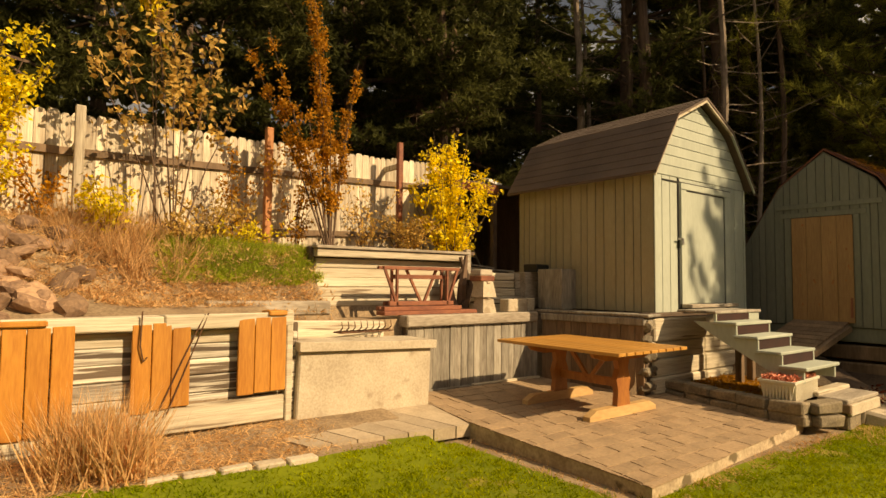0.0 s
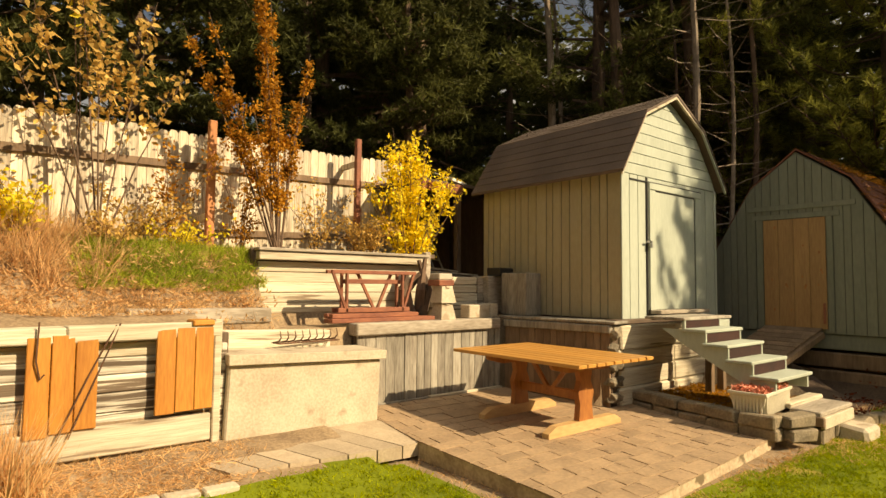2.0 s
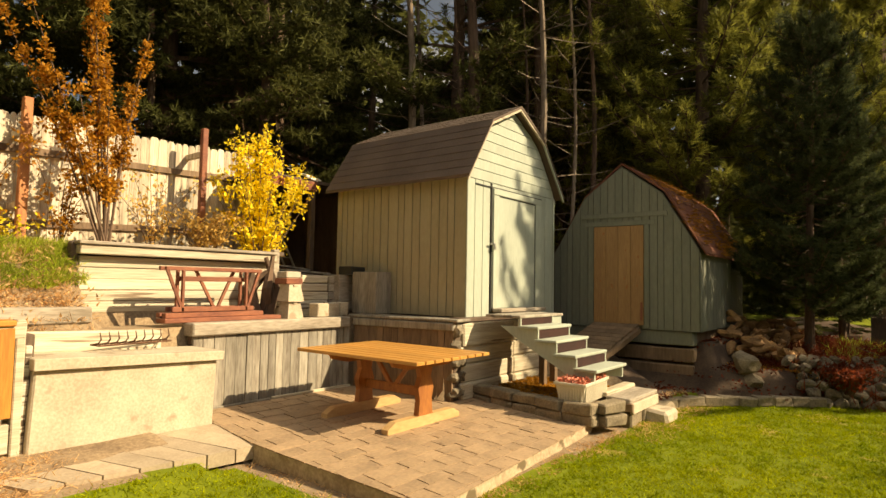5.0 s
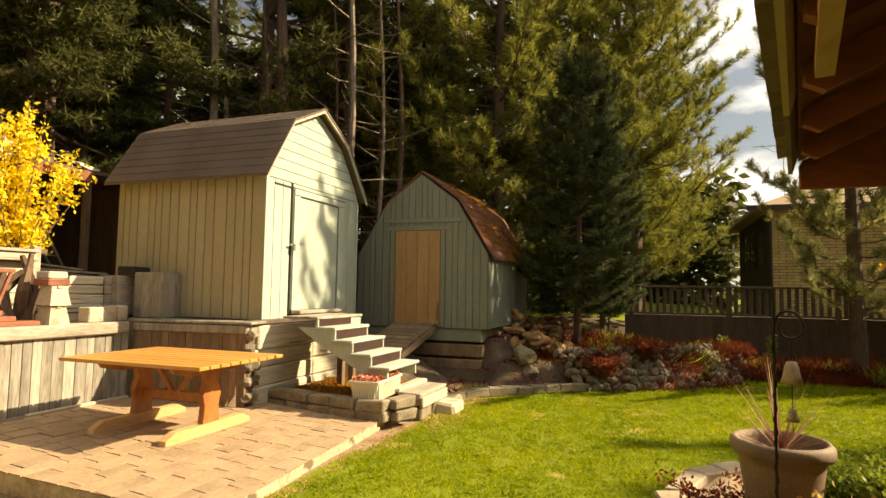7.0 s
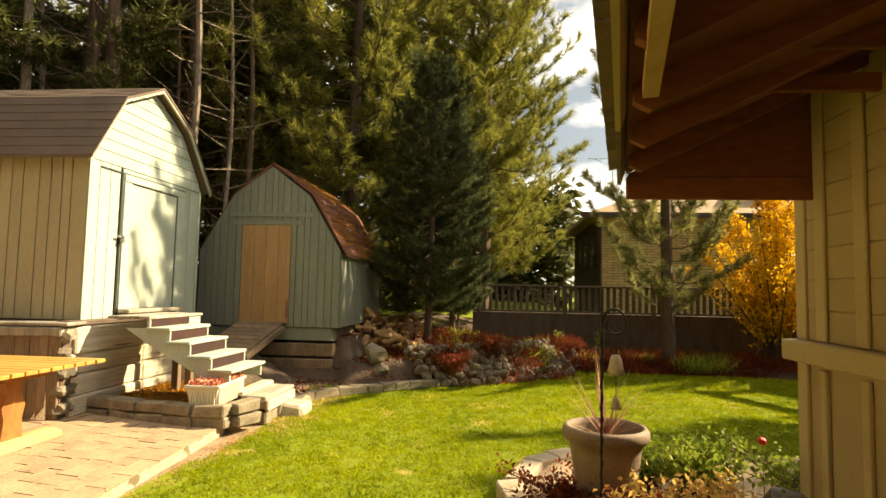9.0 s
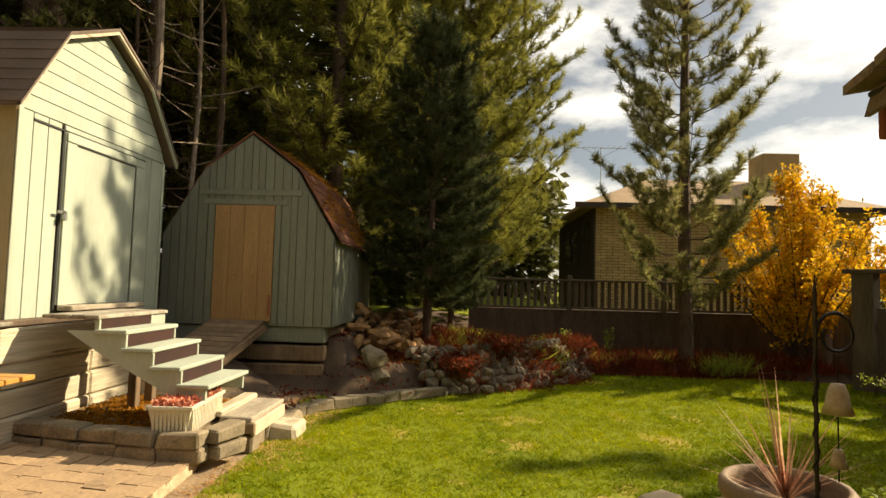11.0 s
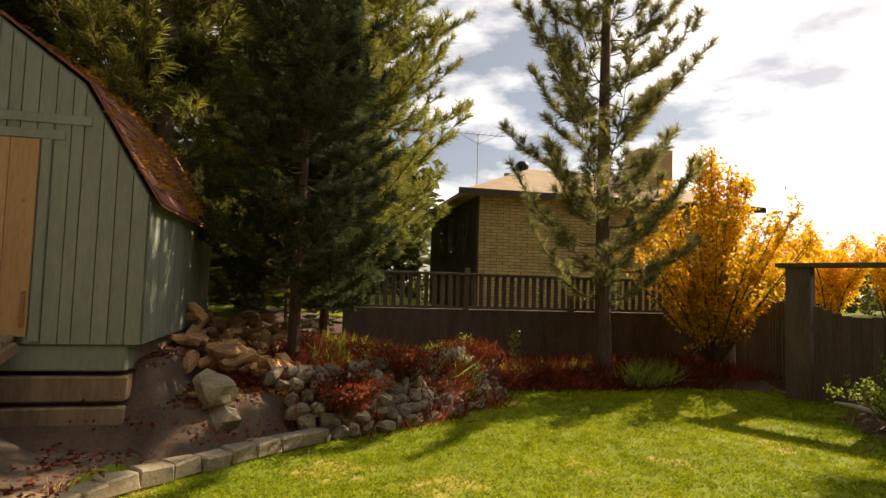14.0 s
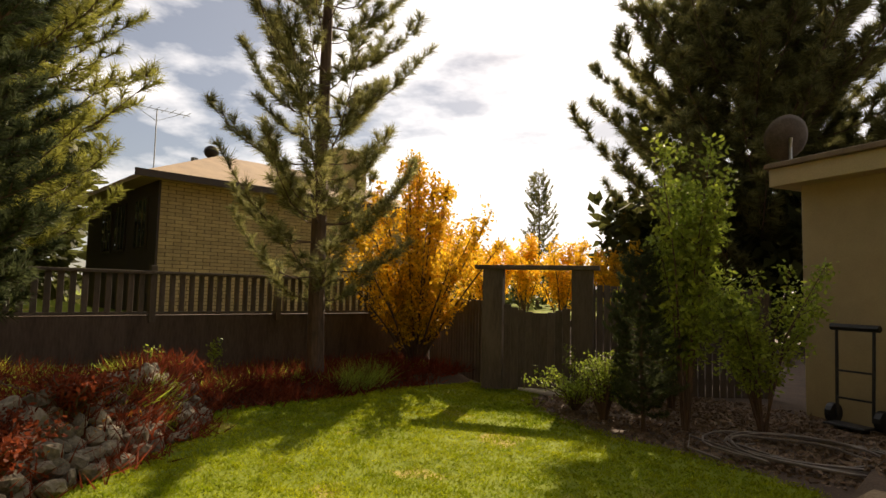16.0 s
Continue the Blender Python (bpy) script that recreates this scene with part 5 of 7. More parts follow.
def brush_pine(name, tall, spread, first, seed, mat, whorl=0.45, step=0.15, shoot=0.4, per=40, needle=0.11, wide=0.006, trunk_r=0.12, bark="bark", power=0.5, rise=0.25, curl=0.3, limbs=(4, 7), bare=0.3, subs=2, limb_r=0.014, lean=0.0):
    """A pine whose limbs sweep up at the ends and carry bottle-brush shoots of needles."""
    r = np.random.default_rng(seed)
    root = thing(name, "", "tree")
    bm = bmesh.new()
    ph = r.uniform(0, 6, 2)
    top = lambda z: np.array([0.05 * math.sin(z * 0.5 + ph[0]) + lean * z, 0.05 * math.sin(z * 0.43 + ph[1]), z])
    zs = np.linspace(-0.3, tall * 0.99, 14)
    tube(bm, [top(z) for z in zs], [trunk_r * (1.1 - z / tall) + 0.012 for z in zs], 9)
    A, D, S = [], [], []
    z = first
    while z < tall * 0.985:
        u = (z - first) / (tall - first)
        reach = spread * max(0.0, 1 - u) ** power * min(1.0, 0.62 + 2.2 * u) + 0.15
        n = r.integers(*limbs)
        a0 = r.uniform(0, 6.28)
        for k in range(n):
            a = a0 + 6.283 * k / n + r.uniform(-0.4, 0.4)
            L = reach * r.uniform(0.55, 1.12)
            base = top(z + r.uniform(-0.12, 0.12))
            h = np.array([math.cos(a), math.sin(a), 0.0])
            side = np.array([-math.sin(a), math.cos(a), 0.0])
            sl, cu, bend = rise * r.uniform(0.2, 1.5) + 0.45 * u * u, curl * r.uniform(0.4, 1.5), r.uniform(-0.15, 0.15)
            at = lambda t: base + h * L * t + side * L * bend * t * t + np.array([0, 0, L * (sl * t + cu * t ** 2.4 - 0.10 * math.sin(3.14 * t))])
            tube(bm, [at(t) for t in (0, 0.25, 0.5, 0.75, 1.0)], [(limb_r * (0.5 + 0.5 * L)) * q for q in (1, 0.8, 0.6, 0.4, 0.2)], 4, False)
            m = max(3, int(L / step))
            for q in range(m):
                t = bare + (1 - bare) * (q + r.uniform(0.2, 1)) / m
                c = at(t)
                tan = at(min(1.0, t + 0.05)) - at(t - 0.05)
                tan /= np.linalg.norm(tan)
                sgn = 1 if q % 2 else -1
                d = tan * 0.8 + side * sgn * r.uniform(0.3, 1.0) + np.array([0, 0, r.uniform(0.0, 0.55)])
                d /= np.linalg.norm(d)
                sh = shoot * r.uniform(0.6, 1.25) * (1.25 - 0.55 * t)
                A.append(c), D.append(d), S.append(sh)
                for w in range(subs):
                    d2 = d + np.cross(d, [0, 0, 1]) * r.uniform(-0.9, 0.9) + np.array([0, 0, r.uniform(-0.1, 0.7)])
                    A.append(c + d * sh * r.uniform(0.25, 0.8)), D.append(d2 / np.linalg.norm(d2)), S.append(sh * r.uniform(0.35, 0.65))
            A.append(at(0.93)), D.append(tan), S.append(shoot * 0.8)
        z += whorl * r.uniform(0.75, 1.2) * (1.1 - 0.4 * u)
    part("trunk", bm, bark, root)
    A, D, S = np.array(A), unit(np.array(D)), np.array(S)
    cnt = np.maximum(6, (per * S / shoot).astype(int))
    i = np.repeat(np.arange(len(A)), cnt)
    m = len(i)
    t = r.uniform(0.12, 1.0, m)
    rad = unit(np.cross(D[i], r.normal(size=(m, 3))))
    pos = A[i] + D[i] * (S[i] * t)[:, None] + np.array([0, 0, 1.0]) * (0.12 * S[i] * t * t)[:, None]
    way = unit(D[i] * r.uniform(0.5, 1.3, (m, 1)) + rad)
    v, f = blades(pos, way, needle * r.uniform(0.7, 1.2, m), wide, r)
    mesh_from("crown", v, f, mat, root)
    vt, ft = blades(A, D, S, wide * 1.6, r)
    mesh_from("twig", vt, ft, bark, root)
    return root


def place(tree, x, y, z=None, scale=1.0, turn=0.0, label="", group="", first=False):
    m = pose(x, y, height(x, y) if z is None else z, 0, 0, turn) @ Matrix.Scale(scale, 4)
    if first:
        tree.matrix_basis = m
        ob = tree
    else:
        ob = copy_thing(tree, m)
    tagged(ob, label, "", group)
    return ob


def bushy(name, label, category, at, tall, spread, mat, n, seed, stems=9, leaf=0.05, bark="bark", low=0.25, lean=0.35, sub=6, upright=0.6, stem_r=0.015, group=""):
    """A broadleaved shrub or young tree: stems that fork, with leaves along the twigs."""
    r = np.random.default_rng(seed)
    root = thing(name, label, category, at, group=group)
    bm = bmesh.new()
    P = []
    for k in range(stems):
        a = r.uniform(0, 6.28)
        rad = spread * r.uniform(0.15, 1.0) * lean * 2
        end = np.array([math.cos(a) * rad, math.sin(a) * rad, tall * r.uniform(0.65, 1.0)])
        b0 = np.array([math.cos(a), math.sin(a), 0]) * 0.04 * r.uniform(0, 1)
        b1 = b0 + (end - b0) * 0.5 + np.array([0, 0, 0.08 * tall])
        b1[:2] *= 0.75
        tube(bm, [b0, b1, end], [stem_r, stem_r * 0.6, 0.003], 5, False)
        for q in range(sub):
            s = low + (1 - low) * (q + r.uniform(0, 1)) / sub
            c = b0 + (b1 - b0) * 2 * s if s < 0.5 else b1 + (end - b1) * (2 * s - 1)
            aa = r.uniform(0, 6.28)
            L = spread * r.uniform(0.25, 0.6) * (1.2 - s)
            d = unit(np.array([math.cos(aa), math.sin(aa), upright * r.uniform(0.6, 1.6)])[None])[0]
            e = c + d * L
            tube(bm, [c, e], [stem_r * 0.35, 0.002], 3, False)
            for g in np.linspace(0.15, 1, 8):
                P.append(c + (e - c) * g)
    part("stem", bm, bark, root)
    P = np.array(P)
    pick = r.integers(0, len(P), n)
    pos = P[pick] + r.normal(size=(n, 3)) * leaf * 0.8
    way = unit(r.normal(size=(n, 3)) + [0, 0, -0.1])
    v, f = leaves(pos, way, leaf * r.uniform(0.7, 1.3, n), leaf * 0.28, r)
    tagged(mesh_from("leaves", v, f, mat, root), "", "", "", "stuff")
    return root


def limb_tree(name, label, category, at, limbs, mat, n, seed, leaf, bare, shoot, stem_r):
    """A young tree of separate limbs, each bare below and feathered with short leafy shoots above."""
    r = np.random.default_rng(seed)
    root = thing(name, label, category, at)
    bm = bmesh.new()
    P = []
    for dx, dy, h in limbs:
        b0 = np.array([r.uniform(-0.04, 0.04), r.uniform(-0.04, 0.04), 0])
        end = np.array([dx, dy, h])
        b1 = np.array([dx * 0.4, dy * 0.4, h * 0.45])
        tube(bm, [b0, b1, end], [stem_r, stem_r * 0.65, 0.003], 5, False)
        for q in range(int(h * 9)):
            s = bare * r.uniform(0.85, 1) + (1 - bare) * r.uniform(0, 1)
            c = b0 + (b1 - b0) * 2 * s if s < 0.5 else b1 + (end - b1) * (2 * s - 1)
            a = r.uniform(0, 6.28)
            L = shoot * r.uniform(0.3, 1.1) * (1.35 - s)
            e = c + unit(np.array([[math.cos(a), math.sin(a), r.uniform(0.5, 1.8)]]))[0] * L
            tube(bm, [c, e], [stem_r * 0.3, 0.002], 3, False)
            P += [c + (e - c) * g for g in (0.3, 0.55, 0.8, 1.0)]
    part("stem", bm, "bark", root)
    P = np.array(P)
    pos = P[r.integers(0, len(P), n)] + r.normal(size=(n, 3)) * leaf * 0.6
    v, f = leaves(pos, unit(r.normal(size=(n, 3)) + [0, 0, -0.1]), leaf * r.uniform(0.6, 1.35, n), leaf * 0.3, r)
    tagged(mesh_from("leaves", v, f, mat, root), "", "", "", "stuff")
    return root


def tuft_patch(name, label, category, spots, mat, per, tall, spread, seed, width=0.004, lean=0.5, droop=0.2, kind="stuff"):
    """Grass tufts or low plants at spots, joined into one mesh."""
    r = np.random.default_rng(seed)
    spots = np.asarray(spots, dtype=float)
    n = len(spots) * per
    pos = np.repeat(spots, per, axis=0) + np.column_stack([r.normal(size=n) * spread, r.normal(size=n) * spread, np.zeros(n)])
    way = unit(np.column_stack([r.normal(size=n) * lean, r.normal(size=n) * lean, np.ones(n)]))
    v, f = blades(pos, way, tall * r.uniform(0.5, 1.25, n), width, r, droop)
    return tagged(mesh_from(name, v, f, mat), label, category, "", kind)


def spread_spots(x0, x1, y0, y1, n, seed, test=None):
    r = random.Random(seed)
    out = []
    while len(out) < n:
        x, y = r.uniform(x0, x1), r.uniform(y0, y1)
        n -= 0 if test is None or test(x, y) else 0.2
        if test is None or test(x, y):
            out.append((x, y, height(x, y)))
    return out


forest = "pines of the wood behind the fence"
pa = pine("pine_tree", 13, 3.4, 1.6, 1, per=18, needle=0.18, tufts=6, whorl=0.55, wide=0.016, droop=0.3, up=0.15, puff=0.8)
pb = pine("pine_tree", 16, 3.4, 3.6, 2, per=17, needle=0.19, tufts=6, whorl=0.65, wide=0.016, up=0.15, droop=0.1, puff=0.8)
sp = pine("spruce_tree", 14, 3.3, 0.6, 3, per=15, needle=0.16, tufts=6, whorl=0.45, wide=0.015, up=-0.1, droop=0.25, power=1.0, puff=0.7)
place(pa, -3, 12.5, label="tall dark green pine in the wood behind the fence", group=forest, first=True)
place(pb, 5.4, 15.5, label="tall pine with a bare lower trunk in the wood", group=forest, first=True)
place(pa, -0.9, 10.9, scale=0.9, turn=40, label="tall dark green pine just behind the fence", group=forest)
place(pa, 2.7, 13.0, scale=0.95, turn=200, label="tall dark green pine in the wood behind the fence", group=forest)
place(sp, 9.6, 13.2, label="dense dark spruce with drooping limbs behind the sheds", group=forest, first=True)
rf = random.Random(21)
for k, (x, y) in enumerate(((-5.5, 13), (0.2, 14.5), (1.2, 12.6), (6.6, 12.6), (10.8, 16.5), (12.2, 12), (13.6, 15), (12.6, 9.2), (15.3, 8.2), (17.8, 9.6), (16.4, 5.6), (19.8, 7.2), (8.6, 11.2))):
    t = (pa, pb, sp)[k % 3]
    place(t, x, y, scale=rf.uniform(0.85, 1.25), turn=rf.uniform(0, 360), label=("dark green pine of the wood", "tall pine with a bare lower trunk of the wood", "dark drooping spruce of the wood")[k % 3], group=forest)
# bare trunks in the wood
for k, (x, y, h, rr, mt) in enumerate(((11.9, 6.3, 12, 0.1, "pale_bark"), (11.6, 8.0, 12, 0.2, "bark"), (12.9, 6.0, 11, 0.06, "pale_bark"), (13.3, 5.7, 11, 0.08, "bark"), (12.4, 7.0, 11, 0.05, "bark"), (7.4, 10.3, 11, 0.12, "bark"), (11.2, 9.6, 12, 0.13, "pale_bark"), (8.0, 12.2, 11, 0.22, "bark"), (13.4, 7.2, 12, 0.2, "bark"), (9.4, 11.4, 11, 0.08, "bark"), (11.9, 8.6, 10, 0.07, "bark"), (14.2, 9.8, 12, 0.1, "pale_bark"), (5.8, 11.8, 10, 0.1, "bark"), (12.8, 10.6, 11, 0.09, "pale_bark"))):
    snag = thing("bare_tree", "bare " + ("pale" if mt == "pale_bark" else "dark") + " tree trunk with thin dead twigs in the wood", "tree", (x, y, height(x, y)), group="bare trunks in the wood")
    r = np.random.default_rng(50 + k)
    bm = bmesh.new()
    tube(bm, [(0.1 * math.sin(q * 0.7), 0.08 * math.cos(q * 0.9), q * h / 8) for q in range(9)], [rr * (1 - q / 11) for q in range(9)], 8)
    for q in range(60):
        z = r.uniform(2, h * 0.95)
        a = r.uniform(0, 6.28)
        L = r.uniform(0.4, 1.5)
        c = np.array([0, 0, z])
        d = np.array([math.cos(a), math.sin(a), r.uniform(-0.3, 0.5)])
        tube(bm, [c, c + d * L * 0.5, c + d * L + [0, 0, 0.1]], [0.016, 0.01, 0.003], 3, False)
    part("trunk", bm, mt, snag)

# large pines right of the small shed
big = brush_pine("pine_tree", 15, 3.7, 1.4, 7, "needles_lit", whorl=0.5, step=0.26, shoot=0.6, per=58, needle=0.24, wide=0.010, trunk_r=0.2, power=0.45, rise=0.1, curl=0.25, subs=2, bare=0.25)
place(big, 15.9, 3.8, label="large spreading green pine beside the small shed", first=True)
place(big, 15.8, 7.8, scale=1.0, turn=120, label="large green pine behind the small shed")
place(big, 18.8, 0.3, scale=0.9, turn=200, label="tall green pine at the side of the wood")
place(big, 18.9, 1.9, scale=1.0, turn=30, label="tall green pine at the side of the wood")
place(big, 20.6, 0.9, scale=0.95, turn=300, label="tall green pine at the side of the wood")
place(sp, 24.5, 1.2, scale=0.75, turn=40, label="grey-green spruce beyond the railing")
place(sp, 20.6, 2.4, scale=0.6, turn=140, label="dense grey-green spruce beyond the railing")
place(sp, 27.5, -0.8, scale=0.7, turn=80, label="dense grey-green spruce beside the brick house")
for x_, y_, s_ in ((14.9, 1.5, 0.17), (14.7, 3.0, 0.2), (15.9, 0.9, 0.16)):
    place(sp, x_, y_, scale=s_, turn=70 * x_, label="small dark spruce at the end of the railing", group="small spruces by the railing")
dp = brush_pine("pine_tree", 6.8, 1.5, 0.8, 9, "needles_blue", whorl=0.26, step=0.15, shoot=0.36, per=56, needle=0.15, wide=0.008, trunk_r=0.08, power=0.5, rise=-0.05, curl=0.2, limbs=(5, 8), bare=0.25, subs=2)
place(dp, 12.6, 1.25, scale=0.86, label="young dark blue-green pine in front of the small shed", first=True)
place(dp, 13.7, 0.9, scale=0.8, turn=90, label="young dark blue-green pine")
yp = brush_pine("pine_tree", 11.5, 1.72, 1.3, 12, "needles_backlit", whorl=0.40, step=0.14, shoot=0.32, per=72, needle=0.18, wide=0.006, trunk_r=0.13, power=0.42, rise=0.2, curl=0.45, limbs=(4, 6), bare=0.3, subs=2)
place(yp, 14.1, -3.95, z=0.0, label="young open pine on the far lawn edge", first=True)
bigr = brush_pine("pine_tree", 15, 7.4, 2.6, 15, "needles_backlit", whorl=0.55, step=0.34, shoot=0.75, per=80, needle=0.38, wide=0.018, trunk_r=0.3, power=0.42, rise=0.15, curl=0.25, subs=3, bare=0.15, limbs=(6, 9))
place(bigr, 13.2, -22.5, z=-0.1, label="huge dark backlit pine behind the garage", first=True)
place(yp, 29.5, -30.5, scale=0.78, turn=80, label="distant pine over the orange trees")

# broadleaved
r = np.random.default_rng(31)
limb_tree("yellow_tree", "bright yellow-orange young tree by the railing", "tree", (14.4, -6.4, -0.05),
          [(1.9 * q * math.cos(a), 1.9 * q * math.sin(a), (4.9 - 2.4 * q) * r.uniform(0.85, 1.05)) for q, a in zip(r.uniform(0.05, 1, 34) ** 0.7, np.arange(34) * 2.4)],
          "amber_leaf", 19000, 31, 0.09, 0.22, 0.55, 0.028)
for k, (x, y, h) in enumerate(((22, -17, 3.6), (25, -19.5, 4.4), (20, -19.5, 4.0), (27, -19, 4.6), (22, -14, 3.4), (17.5, -20, 3.8), (24, -22, 5.2))):
    bushy("orange_tree", "orange autumn tree beyond the gate", "tree", (x, y, -0.1), h, 2.4, "amber_leaf", 6000, 40 + k, stems=12, leaf=0.13, sub=9, lean=0.4, upright=1.2, stem_r=0.04, group="autumn trees beyond the gate")
bushy("green_shrub", "tall leafy yellow-green young tree at the lawn edge", "tree", (8.75, -5.75, -0.1), 3.5, 0.95, "green_leaf", 4200, 33, stems=12, leaf=0.085, sub=10, lean=0.36, upright=1.0)
bushy("green_shrub", "low light green bush at the lawn edge", "bush", (9.7, -5.5, -0.1), 0.85, 0.6, "green_leaf", 3000, 34, stems=24, leaf=0.04, sub=8, lean=0.5)
bushy("green_shrub", "dense leafy dark green shrub beside the garage", "bush", (8.1, -6.4, -0.1), 2.0, 0.95, "green_leaf", 4200, 39, stems=18, leaf=0.07, sub=9, lean=0.45)
bushy("green_shrub", "leafy green shrub against the slatted fence", "bush", (9.5, -7.0, -0.1), 1.7, 0.9, "green_leaf", 3200, 44, stems=16, leaf=0.07, sub=9, lean=0.45)
dps = copy_thing(dp, pose(9.15, -5.45, -0.15, 0, 0, 50) @ Matrix.Scale(0.36, 4))
tagged(dps, "small bushy pine among the shrubs")
limb_tree("yellow_shrub", "bright yellow leafy shrub on the terrace beside the fence", "shrub", (5.75, 7.75, 1.5),
          [(1.0 * q * math.cos(a), 0.65 * q * math.sin(a), (2.85 - 1.3 * q) * r.uniform(0.85, 1.05)) for q, a in zip(r.uniform(0.05, 1, 26) ** 0.8, np.arange(26) * 2.4)],
          "yellow_leaf", 5200, 35, 0.07, 0.15, 0.32, 0.012)
limb_tree("orange_tree", "slender orange young tree with diverging limbs before the fence", "tree", (3.6, 7.85, 1.85),
          [(-1.25, 0.1, 2.85), (-1.05, -0.15, 3.05), (-0.42, 0.05, 4.1), (-0.36, -0.1, 3.7), (-0.15, 0.1, 3.6), (0.42, 0.0, 2.95), (0.35, 0.15, 2.3), (-0.75, 0.1, 2.2), (-0.1, -0.15, 2.0), (0.15, 0.15, 1.9), (-0.45, -0.1, 2.1)],
          "orange_leaf", 6800, 36, 0.055, 0.36, 0.17, 0.018)
limb_tree("tan_tree", "young open tree with dry tan leaves in front of the fence", "tree", (1.45, 7.75, 1.8),
          [(-0.28, 0.1, 3.55), (0.5, -0.1, 3.0), (0.95, 0.1, 2.4), (-0.73, 0.1, 2.95), (-1.0, -0.2, 2.3), (0.15, 0.2, 2.5), (-0.1, -0.2, 2.9)],
          "tan_leaf", 760, 37, 0.095, 0.62, 0.36, 0.013)
limb_tree("yellow_tree", "slim shoot with a yellow leafy tip before the fence", "tree", (1.3, 7.9, 1.8),
          [(-0.2, 0.05, 3.9), (-0.1, 0.1, 3.6)], "yellow_leaf", 150, 47, 0.12, 0.88, 0.3, 0.012)
for k, (x, y, h, n, mt) in enumerate(((0.75, 7.55, 0.75, 900, "yellow_leaf"), (1.6, 7.6, 0.45, 500, "tan_leaf"), (2.35, 7.75, 0.4, 420, "yellow_leaf"), (5.0, 7.75, 0.7, 700, "tan_leaf"))):
    bushy("yellow_weed", "leggy yellowing weeds at the foot of the fence", "weeds", (x, y, 1.8), h, 0.5, mt, n, 130 + k, stems=10, leaf=0.06, sub=6, lean=0.6, low=0.1, stem_r=0.006, group="weeds at the foot of the fence")
bushy("yellow_shrub", "tall tangle of yellow-leaved shrub at the stones", "shrub", (-0.5, 7.5, 1.8), 2.3, 1.0, "yellow_leaf", 5000, 38, stems=18, leaf=0.07, sub=10, lean=0.5, upright=0.9, low=0.1)
for k, (x, y, h, n) in enumerate(((2.3, 8.1, 1.5, 520), (1.9, 7.7, 0.8, 600), (3.2, 8.2, 1.3, 600), (4.4, 8.3, 1.2, 420), (0.2, 7.9, 1.0, 600), (4.9, 7.9, 0.7, 420))):
    bushy("dry_shrub", "thin dry brown shrub in front of the fence", "shrub", (x, y, 1.85), h, 0.6, "tan_leaf" if k % 2 else "orange_leaf", n, 60 + k, stems=6, leaf=0.06, sub=5, lean=0.6, low=0.1, stem_r=0.009, group="dry shrubs along the fence")

# grass and plants
lawn_spots = spread_spots(-1.0, 13.6, -6.8, 5.2, 24000, 5, is_lawn)
tuft_patch("lawn_grass", "short mown green grass with yellow patches", "grass", lawn_spots, "blade", 10, 0.055, 0.05, 5, 0.005, 0.8)
tuft_patch("bank_grass", "lush tall green grass on the bank", "grass", spread_spots(1.2, 3.05, 7.0, 7.8, 420, 6), "tall_green", 34, 0.21, 0.05, 6, 0.005, 0.5, 0.3)
tuft_patch("dry_weeds", "tall dry tan weeds on the bank", "weeds", spread_spots(0.3, 1.5, 7.0, 8.0, 60, 57), "dry", 45, 0.5, 0.07, 57, 0.005, 0.45, 0.15)
tuft_patch("bank_litter", "brown dead leaf litter on the slope of the bank", "litter", spread_spots(0.2, 3.0, 6.6, 7.7, 700, 58), "dry", 9, 0.07, 0.08, 58, 0.012, 1.6, 0.1)
tuft_patch("dry_grass", "dry straw grass on the bank", "grass", spread_spots(-1.5, 3.0, 6.5, 8.2, 1300, 7), "dry", 16, 0.2, 0.06, 7, 0.004, 0.9, 0.3)
tuft_patch("grass_clump", "tall dry straw grass clump at the timber wall", "grass", [(0.22 + 0.05 * k, 5.35 - 0.02 * k, -0.05) for k in range(10)], "dry", 120, 0.85, 0.09, 8, 0.007, 0.28, 0.25)
tuft_patch("dry_grass", "dry straw along the foot of the timber wall", "grass", spread_spots(-1.5, 2.4, 5.05, 5.75, 160, 9), "dry", 34, 0.09, 0.09, 9, 0.003, 1.2, 0.2)
tuft_patch("rust_plants", "rust-red low autumn plants in the far bed", "plants", spread_spots(13.35, 15.2, -6.6, -1.2, 420, 10) + spread_spots(12.0, 13.3, -0.9, 0.6, 60, 16), "rust_leaf", 30, 0.34, 0.12, 10, 0.010, 0.9, 0.1)
tuft_patch("bed_plants", "low brown and green plants among the rust-red ones", "plants", spread_spots(13.9, 15.3, -6.6, -1.0, 130, 17) + spread_spots(12.2, 13.6, -1.2, 0.9, 130, 18), "tall_green", 18, 0.26, 0.1, 18, 0.012, 0.9, 0.1)
tuft_patch("wall_plants", "dry brown and rust plants among the rocks of the low wall", "plants", spread_spots(10.9, 13.6, -1.7, 1.8, 250, 23, lambda x, y: side_of(BED_EDGE, x, y) > -0.1), "rust_leaf", 24, 0.32, 0.12, 23, 0.009, 0.9, 0.1)
tuft_patch("litter", "brown leaf litter under the pines", "litter", spread_spots(8.7, 15.3, -1.0, 3.2, 900, 24, lambda x, y: side_of(BED_EDGE, x, y) > 0), "rust_leaf", 8, 0.05, 0.12, 24, 0.02, 2.0, 0.1)
tuft_patch("strap_plant", "clump of dark green strap leaves in the far bed", "plant", [(13.45 + 0.05 * k, -4.2 - 0.1 * k, -0.1) for k in range(9)], "green_leaf", 70, 0.6, 0.12, 12, 0.012, 0.6, 0.3)
